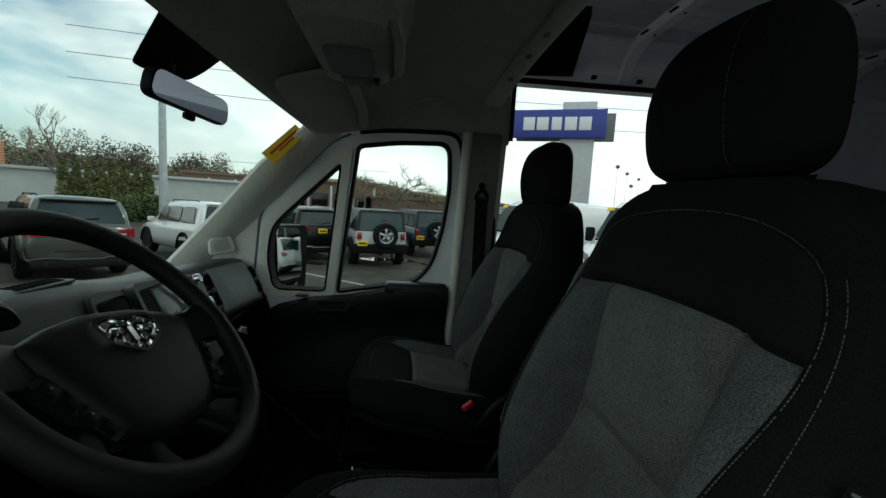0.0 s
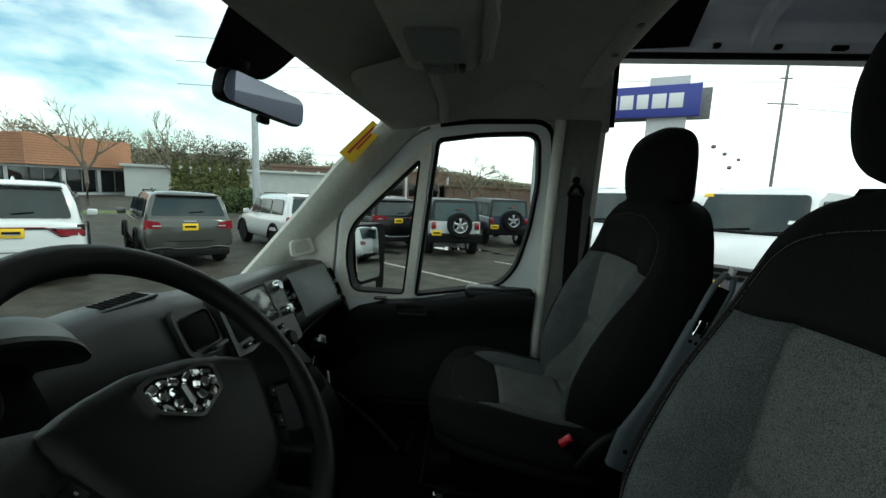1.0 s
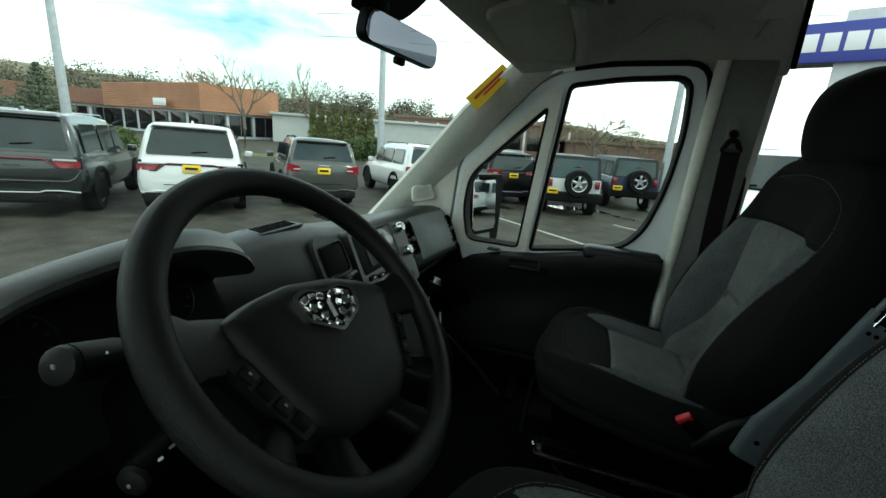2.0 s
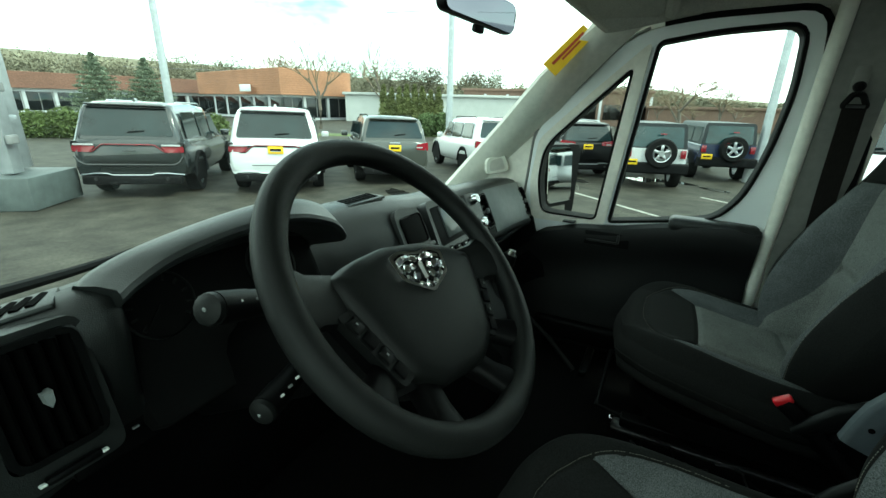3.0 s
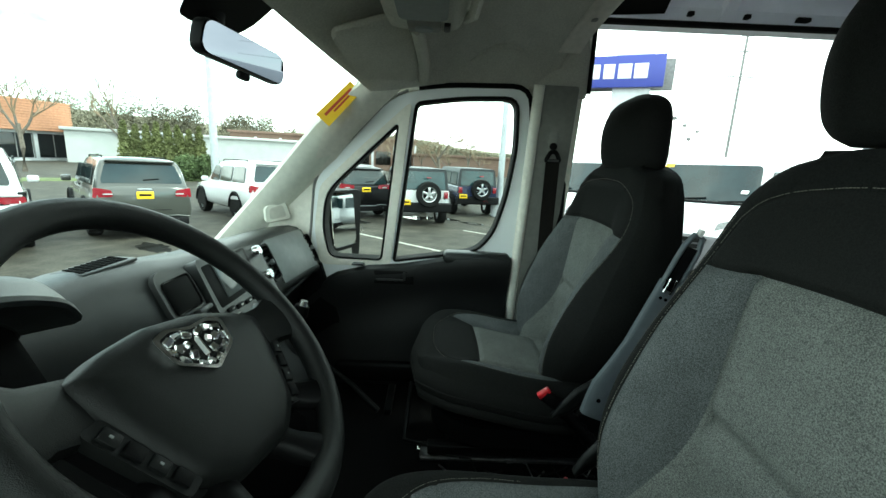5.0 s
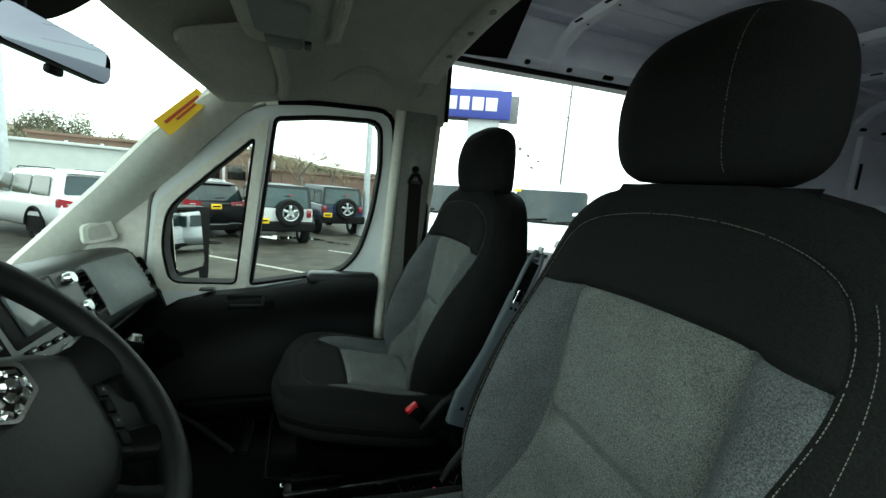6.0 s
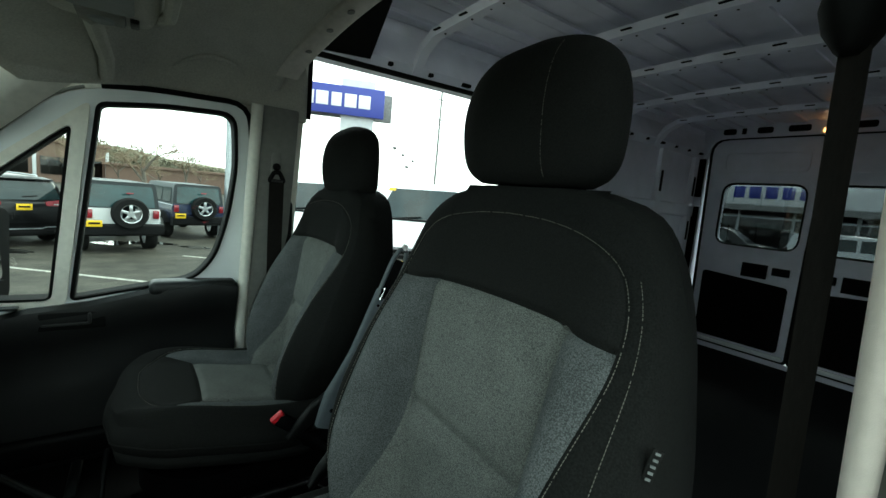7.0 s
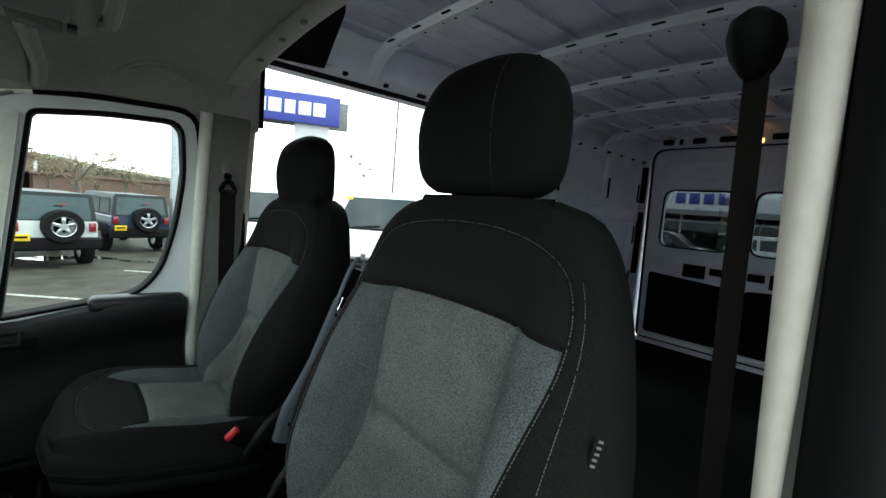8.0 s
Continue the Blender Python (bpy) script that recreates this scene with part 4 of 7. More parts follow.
        blades.append([(side * (p.x + a * 0.010), p.y + b * half * 0.6, p.z + b * half) for a, b in ell((0, 0), 1, 1, 12, 2.6)])
    add("recliner_lever", lofted(blades), DASH, "dark grey recliner lever", 50, hinge)
    tilt = pose(0, 0, 0, 38, 0, 0)
    add("buckle", one_box((side * 0.303, 0.500, 1.255 + buckle), (0.020, 0.072, 0.036), 0.008, tilt), DASH_DARK, "black belt buckle")
    add("buckle_button", one_box((side * 0.303, 0.525, 1.277 + buckle), (0.018, 0.036, 0.016), 0.004, pose(0, 0, 0, -38, 0, 0)), RED, "red release button")
    add("bellows", tube([(side * 0.303, 0.475 - 0.012 * k, 1.235 + buckle - 0.013 * k) for k in range(12)], [0.022 if k % 2 else 0.016 for k in range(12)], n=10), DASH_DARK, "ribbed black buckle stalk")
    return s


build_seat(-0.435, 0.0, 1, "black and grey cloth driver's seat with headrest", hx=0.018, fore=0.085, buckle=-0.03)
build_seat(0.440, -0.030, -1, "black and grey cloth passenger seat with headrest", -0.026, 0.95, False, -0.012, 0.0, buckle=0.052, lift=0.034)
tag = thing("seat_label", (-0.741, 0.374, 1.652), "small dark woven label with white print on the seat", "label", rz=-48)
part("cloth", one_box((0, 0, 0), (0.003, 0.012, 0.038), 0.001, pose(0, 0, 0, 12, 0, 0)), CLOTH_BLACK, tag)
for k in range(5):
    part("print_bar", one_box(pose(0, 0, 0, 12, 0, 0) @ Vector((-0.002, 0.0, -0.015 + 0.0075 * k)), (0.002, 0.005, 0.0026), 0, pose(0, 0, 0, 12, 0, 0)), GLOVE, tag)


# driver's door on its front hinge, unseen, set ajar to block doorway light
od = thing("driver_door", (-0.98, 1.36, 0.0), "unseen white driver's door, set ajar to shade the cab", "door", rz=-112)
odm = lambda u, v, d: (0.02 + (1.36 - u), d, v)
part("panel", plate(DOOR_LOOP, [GLASS_MAIN, GLASS_FRONT], odm, 0.06), PAINT, od)
part("lining", plate(rounded([(1.27, 0.93), (1.30, 1.40), (0.50, 1.48), (0.50, 0.93)], 0.04), [], lambda u, v, d: odm(u, v, 0.064 + d), 0.05), DASH_DARK, od, "black moulded door lining")
for lp in (GLASS_MAIN, GLASS_FRONT):
    g = part("pane", plate(grow(lp, 0.004), [], lambda u, v, d: odm(u, v, 0.03 + d), 0.004), GLASS, od)
    g.visible_shadow = False

# ---- steering wheel ----
WC, WT, WR = Vector((-0.485, 1.058, 1.695)), 42.5, 0.183
wheel = new("steering_wheel")
wheel.empty_display_size = 0.05
wheel.matrix_world = Matrix.Translation(WC) @ pose(0, 0, 0, 90 - WT, 0, 0)
tagged(wheel, "black steering wheel with a chrome emblem and buttons", "steering wheel")
# local plane: x to the right, y up the wheel, z towards the driver
rim = [(WR * math.cos(a), WR * math.sin(a), 0) for a in [2 * math.pi * k / 64 for k in range(64)]]
part("rim", tube(rim, 0.0165, n=14, loop=True, flat=0.95), RIM, wheel, "thick black moulded rim")


def spoke(a0, w, label="", material=RIM, deep=0.0):
    c, s_ = math.cos(a0), math.sin(a0)
    rings = []
    for q, ww, zz, t in ((0.30, w * 1.25, -0.040, 0.02), (0.55, w, -0.034, 0.018), (0.80, w * 0.95, -0.018, 0.016), (0.99, w * 1.35, 0.0, 0.012)):
        cx, cy = WR * q * c, WR * q * s_
        rings.append([(cx - s_ * u, cy + c * u, zz + v - deep * (1 - q)) for u, v in ell((0, 0), ww, t, 12, 3)])
    return part("spoke", lofted(rings), material, wheel, label)


TURN = pose(0, 0, 0, 0, 0, -12)   # the wheel stands turned a little to the right
for a0, w in ((2, 0.030), (178, 0.030)):
    spoke(radians(a0 - 12), w)
# lower spokes near-black, with the shade below the hub put into their colour
for a0 in (-40, -68, -112, -140):
    spoke(radians(a0 - 12), 0.017, "", DASH_DARK, 0.022)


def hpart(name, bm, material, parent, label="", smooth=40):
    """A part of the hub, which lies deeper than the rim."""
    bmesh.ops.transform(bm, matrix=Matrix.Translation((0.009, 0.0, -0.043)) @ TURN, verts=bm.verts[:])
    return part(name, bm, material, parent, label, smooth)


half = [(0.035, 0.050), (0.09, 0.038), (0.128, 0.022), (0.129, 0.010), (0.113, -0.035), (0.099, -0.070), (0.084, -0.100), (0.042, -0.126)]
hub2 = rounded(half + [(-u, v) for u, v in half[::-1]], 0.012, 4)
rings = []
for q, zz in ((0.95, -0.04), (1.0, -0.005), (1.0, 0.018), (0.985, 0.028), (0.94, 0.0355), (0.82, 0.0395), (0.6, 0.0415), (0.2, 0.0425)):
    rings.append([(u * q, (v + 0.03) * q - 0.03, zz) for u, v in hub2])
hpart("airbag_cover", lofted(rings), HUB, wheel, "dark grey padded airbag cover", 50)
for sx in (-1, 1):
    hpart("spoke_pad", lofted([[(sx * (0.150 + u), 0.004 + v, zz) for u, v in ell((0, 0), rx, ry, 16, 3)] for rx, ry, zz in ((0.022, 0.028, 0.0), (0.022, 0.028, 0.022), (0.019, 0.025, 0.029), (0.010, 0.012, 0.031))]), RIM, wheel)
    hpart("button_carrier", lofted([[(sx * u, v, zz) for u, v in rounded([(0.126, 0.0), (0.150, -0.012), (0.112, -0.110), (0.066, -0.112)], 0.01)] for zz in (-0.03, 0.020)]), DASH_DARK, wheel)
    pod = hpart("button_pod", lofted([[(sx * u, v, zz) for u, v in rounded([(0.118, -0.014), (0.138, -0.018), (0.098, -0.106), (0.078, -0.100)], 0.006)] for zz in (0.0, 0.029, 0.032)]), RIM, wheel, "rubber button strip")
    for k in range(4):
        q = (k + 0.5) / 4
        c = (sx * lerp(0.127, 0.089, q), lerp(-0.022, -0.098, q), 0.033)
        hpart("button", one_box(c, (0.013, 0.017, 0.005), 0.002, pose(0, 0, 0, 0, 0, sx * -25)), DASH_DARK if k % 2 else DASH, pod)
        if k in (0, 2):
            hpart("button_mark", one_box((c[0], c[1], 0.0358), (0.0018, 0.0032, 0.001), 0, pose(0, 0, 0, 0, 0, sx * -25)), GLOVE, pod)
# emblem: a broad shield with a chrome edge and a dense facetted chrome relief
EMB = 0.006   # height of its middle over the hub's middle
sh = [(u, v + EMB) for u, v in rounded([(-0.050, 0.021), (-0.030, 0.028), (0, 0.023), (0.030, 0.028), (0.050, 0.021), (0.043, -0.010), (0.0, -0.031), (-0.043, -0.010)], 0.006, 3)]
emb = hpart("emblem", plate(sh, [[(u * 0.88, (v - EMB) * 0.86 + EMB) for u, v in sh]], lambda u, v, d: (u, v, 0.0405 + d), 0.005), CHROME, wheel, "chrome shield emblem", 0)
hpart("emblem_field", plate([(u * 0.9, (v - EMB) * 0.88 + EMB) for u, v in sh], [], lambda u, v, d: (u, v, 0.0405 + d), 0.002), DASH_DARK, emb)
RELIEF = [((0.009, 0.017), 0.012, 0.008, 30, -14), ((0.021, 0.019), 0.012, 0.008, -8, 16), ((0.034, 0.015), 0.012, 0.009, -24, -10), ((0.037, 0.004), 0.009, 0.011, 8, 20),
          ((0.026, 0.006), 0.010, 0.010, 30, -22), ((0.015, 0.006), 0.009, 0.009, -20, 10), ((0.029, -0.008), 0.013, 0.009, 34, 18), ((0.015, -0.006), 0.009, 0.011, 15, -18), ((0.012, -0.018), 0.011, 0.008, 38, 8)]
for sx in (-1, 1):
    for c, w, h, a, tip in RELIEF:
        hpart("emblem_relief", one_box((sx * c[0], c[1] + EMB - 0.001, 0.0430), (w, h, 0.006), 0.002, pose(0, 0, 0, tip * sx, tip * 0.8 - 6, sx * a), 1), CHROME, emb, "", 0)
hpart("emblem_relief", one_box((0, EMB - 0.002, 0.0435), (0.008, 0.026, 0.008), 0.003, None, 1), CHROME, emb, "", 0)
hpart("emblem_relief", one_box((0, EMB - 0.020, 0.0430), (0.010, 0.010, 0.006), 0.003, pose(0, 0, 0, 0, 0, 45), 1), CHROME, emb, "", 0)

# column cover and stalks
col = thing("steering_column", (WC.x, 1.24, 1.54), "dark grey steering column cover with control stalks", "steering column")
part("shroud", lofted([[(x, y, z) for x, z in ell((0, zc), rx, rz, 16, 3)] for y, zc, rx, rz in ((-0.13, 0.10, 0.055, 0.05), (-0.02, 0.02, 0.075, 0.075), (0.22, -0.10, 0.08, 0.085))]), DASH_DARK, col)
for name, a, b in (("wiper_stalk", (-0.05, -0.05, 0.118), (-0.20, -0.09, 0.176)), ("light_stalk", (-0.05, -0.06, 0.05), (-0.163, -0.09, 0.043)), ("cruise_stalk", (0.06, -0.06, 0.06), (0.20, -0.09, 0.10))):
    a, b = Vector(a), Vector(b)
    st = part(name, tube([a, a.lerp(b, 0.4), a.lerp(b, 0.45), a.lerp(b, 0.72), a.lerp(b, 0.75), b], [0.008, 0.010, 0.014, 0.0145, 0.0155, 0.0155], n=16), DASH_DARK, col)
    part("stalk_cap", tube([b + (b - a).normalized() * q for q in (0.001, 0.006, 0.009)], [0.0150, 0.0140, 0.009], n=16), HUB, st, "dark grey rounded cap")
    part("cap_mark", one_box(b + (b - a).normalized() * 0.009, (0.002, 0.004, 0.004), 0.001), GLOVE, st)
    for k in range(4):
        p = a.lerp(b, 0.46 + 0.13 * k)
        part("mark", one_box(p + Vector((0, -0.0125, 0.0075)), (0.007 - 0.001 * (k % 2), 0.003, 0.0035), 0.0008, pose(0, 0, 0, 35, 0, 0)), WHITE if k % 2 else GLOVE, st)
part("ignition", tube([(0.085, -0.02, -0.02), (0.115, -0.05, -0.02)], 0.018, n=12), DASH_DARK, col)

# ---- dashboard ----
dash = thing("dashboard", (0, 1.45, FLOOR_Z), "dark grey moulded dashboard with vents and storage", "dashboard")


def dpart(name, bm, material, label="", parent=None, smooth=40):
    bmesh.ops.translate(bm, vec=(0, -1.45, -FLOOR_Z), verts=bm.verts[:])
    return part(name, bm, material, parent or dash, label, smooth)


# sections of the dash: x, top rear edge y and z, front edge z
SECT = [(-0.90, 1.34, 1.665), (-0.80, 1.345, 1.665), (-0.66, 1.40, 1.655), (-0.34, 1.42, 1.660), (-0.15, 1.415, 1.668), (0.0, 1.412, 1.660), (0.08, 1.41, 1.645), (0.20, 1.405, 1.632), (0.32, 1.402, 1.628), (0.42, 1.400, 1.622), (0.52, 1.400, 1.614), (0.66, 1.396, 1.608), (0.80, 1.388, 1.600), (0.90, 1.375, 1.592)]
up_r, low_r = [], []
for x, yb, zt in SECT:
    yf = screen(x, 1.47) - 0.01
    up_r.append([(x, yf, 1.40), (x, yf, 1.465), (x, lerp(yb, yf, 0.6), lerp(zt, 1.465, 0.55)), (x, yb + 0.10, zt - 0.004), (x, yb + 0.055, zt), (x, yb + 0.022, zt - 0.006), (x, yb + 0.002, zt - 0.028), (x, yb - 0.012, zt - 0.07),
                 (x, yb - 0.004, zt - 0.20), (x, yb + 0.05, zt - 0.225)])
    lean = smoothstep(-0.30, 0.05, x)
    up_r[-1][7] = (x, yb - lerp(0.012, 0.030, lean), zt - 0.07)
    up_r[-1][8] = (x, yb - lerp(0.004, 0.078, lean), zt - 0.17)
    up_r[-1][9:] = [(x, yb - lerp(0.0, 0.070, lean), zt - 0.19), (x, yb + 0.05, zt - 0.225)]
    low_r.append([(x, yb + 0.04, zt - 0.215), (x, yb + 0.05, zt - 0.30), (x, yb + 0.10, zt - 0.45), (x, yb + 0.15, FLOOR_Z + 0.12), (x, yb + 0.3, FLOOR_Z + 0.02), (x, yf, FLOOR_Z + 0.02), (x, yf, 1.395)])
# top paler for sky light, lower body near-black for shade, put in colour
dpart("upper_body", lofted(up_r), DASH_LIT, "grained dashboard top in a lit paler grey", smooth=55)
dpart("lower_body", lofted(low_r), DASH_DARK, "lower dashboard with shade in its near-black colour", smooth=55)
# instrument hood
# (share of its length, inner lip x and z, outer ridge x and z)
HOOD = [(0.0, -0.684, 1.694, -0.703, 1.700), (0.1, -0.665, 1.705, -0.684, 1.711), (0.25, -0.625, 1.720, -0.640, 1.724), (0.45, -0.560, 1.730, -0.560, 1.736), (0.65, -0.490, 1.732, -0.470, 1.743),
        (0.8, -0.425, 1.726, -0.400, 1.739), (0.92, -0.365, 1.706, -0.350, 1.722), (0.97, -0.340, 1.690, -0.328, 1.705), (1.0, -0.328, 1.672, -0.315, 1.685)]
hood = []
for k in range(49):
    q = k / 48
    xi, zi, xo, zo = (curve_at([(h[0], h[n]) for h in HOOD], q) for n in (1, 2, 3, 4))
    yi, yo = 1.306, 1.350
    hood.append([(xi, yi + 0.085, zi - 0.040), (xi, yi + 0.010, zi - 0.020), (xi, yi, zi - 0.014), (xi, yi - 0.003, zi - 0.007), (xi, yi, zi - 0.001), (xi, yi + 0.006, zi + 0.002),
                 (lerp(xi, xo, 0.5), lerp(yi, yo, 0.5), lerp(zi, zo, 0.5) + 0.003), (xo, yo - 0.006, zo), (xo, yo + 0.006, zo - 0.002), (xo, yo + 0.030, zo - 0.022), (xo, yo + 0.075, zo - 0.075), (xi, yi + 0.11, zi - 0.09)])
dpart("instrument_hood", lofted(hood), DASH_LIT, "broad grained instrument hood", smooth=35)
cheek = [[(x, yt + 0.055, zt + 0.002), (x, yt + 0.032, zt), (x, yt + 0.014, zt - 0.006), (x, yt + 0.003, zt - 0.020), (x, yt, zt - 0.045), (x, yt + 0.006, zt - 0.090), (x, 1.342, 1.545), (x, 1.35, 1.485), (x, 1.44, 1.485), (x, 1.44, zt - 0.03)]
         for x, yt, zt in ((-0.83, 1.345, 1.660), (-0.79, 1.338, 1.668), (-0.755, 1.330, 1.678), (-0.725, 1.320, 1.686), (-0.700, 1.313, 1.692), (-0.686, 1.312, 1.692), (-0.676, 1.322, 1.688), (-0.670, 1.350, 1.680))]
dpart("binnacle_cheek", lofted(cheek), DASH_MID, "dark grained panel beside the instruments", smooth=60)
dpart("instrument_panel", one_box((-0.502, 1.385, 1.580), (0.345, 0.05, 0.215), 0.02, pose(0, 0, 0, -25, 0, 0)), PANEL, "black instrument cluster behind clear cover")
for gx in (-0.612, -0.43):
    m25 = pose(0, 0, 0, -25, 0, 0)
    gp = Vector((gx, 1.385, 1.580)) + m25 @ Vector((0, -0.027, 0.045))
    # dial, marks and needle near-black: the hood's shade put into their colour
    d = dpart("dial", tube([gp + m25 @ Vector((0.045 * math.cos(a), 0, 0.045 * math.sin(a))) for a in [k * math.pi / 16 for k in range(32)]], 0.0018, n=6, loop=True, up=(0, 1, 0)), DASH)
    for k in range(11):
        a = radians(220 - 26 * k)
        bm = bmesh.new()
        box(bm, gp + m25 @ Vector((0.036 * math.cos(a), -0.001, 0.036 * math.sin(a))), (0.003, 0.002, 0.008), 0, m25 @ pose(0, 0, 0, 0, -math.degrees(a) + 90, 0))
        dpart("dial_mark", bm, DASH, "", d, 0)
    dpart("needle", tube([gp, gp + m25 @ Vector((-0.03, -0.004, -0.028))], 0.0010, n=5), DASH)


def vent(c, w, h, tilt, yaw, label, slats=6, upright=False):
    m = Matrix.Translation(Vector(c) - Vector((0, 1.45, FLOOR_Z))) @ pose(0, 0, 0, tilt, 0, yaw)
    lo = rounded([(-w / 2, -h / 2), (-w / 2, h / 2), (w / 2, h / 2), (w / 2, -h / 2)], 0.012)
    bm = plate(grow(lo, 0.007), [lo], lambda u, v, d: m @ Vector((u, d, v)), 0.02)
    v = part("vent", bm, DASH_DARK, dash, label)
    # vent back and slats near-black: the shade in the vent put into colour
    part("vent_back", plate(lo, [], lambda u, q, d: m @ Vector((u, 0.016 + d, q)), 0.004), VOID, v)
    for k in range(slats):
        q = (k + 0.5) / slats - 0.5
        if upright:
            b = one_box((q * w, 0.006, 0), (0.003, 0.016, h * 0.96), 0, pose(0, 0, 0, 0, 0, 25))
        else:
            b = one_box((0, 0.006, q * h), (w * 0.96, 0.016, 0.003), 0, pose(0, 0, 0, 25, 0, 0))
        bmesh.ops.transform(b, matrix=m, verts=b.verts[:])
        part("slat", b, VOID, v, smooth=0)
    b = lofted([[(u * g, -0.004 - o, q * g) for u, q in ((-0.0045, 0.008), (0.0045, 0.008), (0.0038, -0.003), (0.0, -0.009), (-0.0038, -0.003))] for g, o in ((1.0, -0.008), (1.0, 0.004), (0.8, 0.006))])
    bmesh.ops.transform(b, matrix=m, verts=b.verts[:])
    part("vent_tab", b, GLOVE, v, "pale shield-shaped tab")
    if upright:
        b = one_box((0, -0.002, -h / 2 - 0.022), (w * 0.7, 0.010, 0.008), 0.003)
        bmesh.ops.transform(b, matrix=m, verts=b.verts[:])
        part("vent_wheel", b, DASH_DARK, v)
    for sx in (-1, 1) if upright else ():
        b = one_box((sx * w * 0.38, -0.004, -h / 2 - 0.022), (0.006, 0.006, 0.003), 0.001)
        bmesh.ops.transform(b, matrix=m, verts=b.verts[:])
        part("vent_mark", b, WHITE, v)
    return v


side_vent = vent((-0.762, 1.309, 1.614), 0.068, 0.110, -10, 0, "square side air vent with upright slats", 6, True)
sm = Matrix.Translation((-0.762, 1.309 - 1.45, 1.614 - FLOOR_Z)) @ pose(0, 0, 0, -10, 0, 0)
ring = rounded([(-0.041, -0.062), (-0.041, 0.062), (0.041, 0.062), (0.041, -0.062)], 0.012)
part("vent_surround", plate(rounded([(-0.075, -0.088), (-0.075, 0.070), (0.046, 0.070), (0.050, -0.088)], 0.016), [ring], lambda u, v, d: sm @ Vector((u, 0.004 + d, v)), 0.03), DASH_MID, side_vent, "dark grey moulded surround", 60)
FACE = lambda x, h: (x, table_at([(a[0], a[1]) for a in SECT], x)[0] - 0.46 * h - 0.004, table_at([(a[0], a[2]) for a in SECT], x)[0] - h)
vent(Vector(FACE(0.846, 0.085)) + Vector((0.0, -0.008, 0.0)), 0.040, 0.105, -25, -4, "narrow side air vent", 6)
vent(Vector(FACE(0.468, 0.078)) + Vector((0.0, -0.008, 0.0)), 0.056, 0.115, -25, 0, "tall centre air vent", 6)
# slots along the top for the screen, flush between pale ribs
for p0, p1, z, fall, n, ln in (((-0.722, 1.372), (-0.800, 1.412), 1.6800, 0.018, 7, 0.034), ((-0.14, 1.475), (-0.02, 1.475), 1.6665, 0.0, 9, 0.045)):
    mid, yaw = Vector(((p0[0] + p1[0]) / 2, (p0[1] + p1[1]) / 2, z)), math.degrees(math.atan2(p1[1] - p0[1], p1[0] - p0[0]))
    run = math.dist(p0, p1)
    gr = dpart("screen_vent", one_box(mid - Vector((0, 0, 0.004)), (run + 0.02, ln + 0.016, 0.008), 0.003, pose(0, 0, 0, 0, 0, yaw) @ pose(0, 0, 0, 0, math.degrees(math.atan2(fall, run)), 0)), DASH_LIT)
    for k in range(n):
        q = (k + 0.5) / n
        # black block in place of the shade inside the slot
        dpart("vent_slot", one_box((lerp(p0[0], p1[0], q), lerp(p0[1], p1[1], q), z + fall * (0.5 - q)), (run / n * 0.62, ln, 0.003), 0, pose(0, 0, 0, 0, 0, yaw - 16)), VOID, "", gr)


def on_face(x, h, size, bevel, out=0.0):
    """A block lying on the leaning face of the dash, h below its top edge."""
    p = Vector(FACE(x, h)) + Vector((0, -out, out * 0.46))
    return one_box(p, size, bevel, pose(0, 0, 0, -25, 0, 0))


def knob(x, h, r, depth):
    p = Vector(FACE(x, h))
    q = p + Vector((0, -depth, depth * 0.46))
    return tube([p, p.lerp(q, 0.8), q], [r, r * 0.96, r * 0.8], n=20)


# open cubby beside the cluster, then the radio with its knobs
dpart("cubby_rim", lofted([[Vector(FACE(0.01 + u, 0.075 - v)) + Vector((0, -d, d * 0.46)) for u, v in rounded([(-0.062, -0.055), (-0.062, 0.052), (0.062, 0.052), (0.062, -0.055)], 0.030)] for d in (-0.01, 0.0015)]), DASH_LIT)
# flat black block in place of the cubby's shaded inside
dpart("cubby", on_face(0.01, 0.078, (0.096, 0.012, 0.080), 0.012), RUBBER, "black block for the shade in an open cubby")
dpart("key_fob", on_face(0.03, 0.120, (0.05, 0.02, 0.012), 0.004, 0.014), CHROME_DULL, "silvery loose keys in the cubby")
stack = dpart("centre_console", lofted([[Vector(FACE(0.245 + u, 0.10 - v)) + Vector((0, -d, d * 0.46)) for u, v in rounded([(-0.165, -0.10), (-0.155, 0.088), (0.175, 0.084), (0.165, -0.10)], 0.02)] for d in (-0.03, 0.006, 0.012)]), DASH_LIT, "dark grey centre stack")
dpart("radio", on_face(0.215, 0.070, (0.235, 0.014, 0.118), 0.008, 0.008), DASH_DARK, "radio with a pale screen", stack)
dpart("radio_screen", on_face(0.225, 0.066, (0.165, 0.006, 0.092), 0.002, 0.016), SCREEN, "blank pale radio screen", stack)
for k in range(2):
    dpart("radio_knob", knob(0.378, 0.036 + 0.072 * k, 0.017, 0.030), CHROME, "silver rotary knob", stack)
for k in range(5):
    dpart("radio_button", on_face(0.13 + 0.045 * k, 0.142, (0.034, 0.014, 0.012), 0.003, 0.012), DASH_DARK, "", stack)
    dpart("radio_mark", on_face(0.13 + 0.045 * k, 0.142, (0.010, 0.002, 0.003), 0, 0.020), WHITE, "", stack)
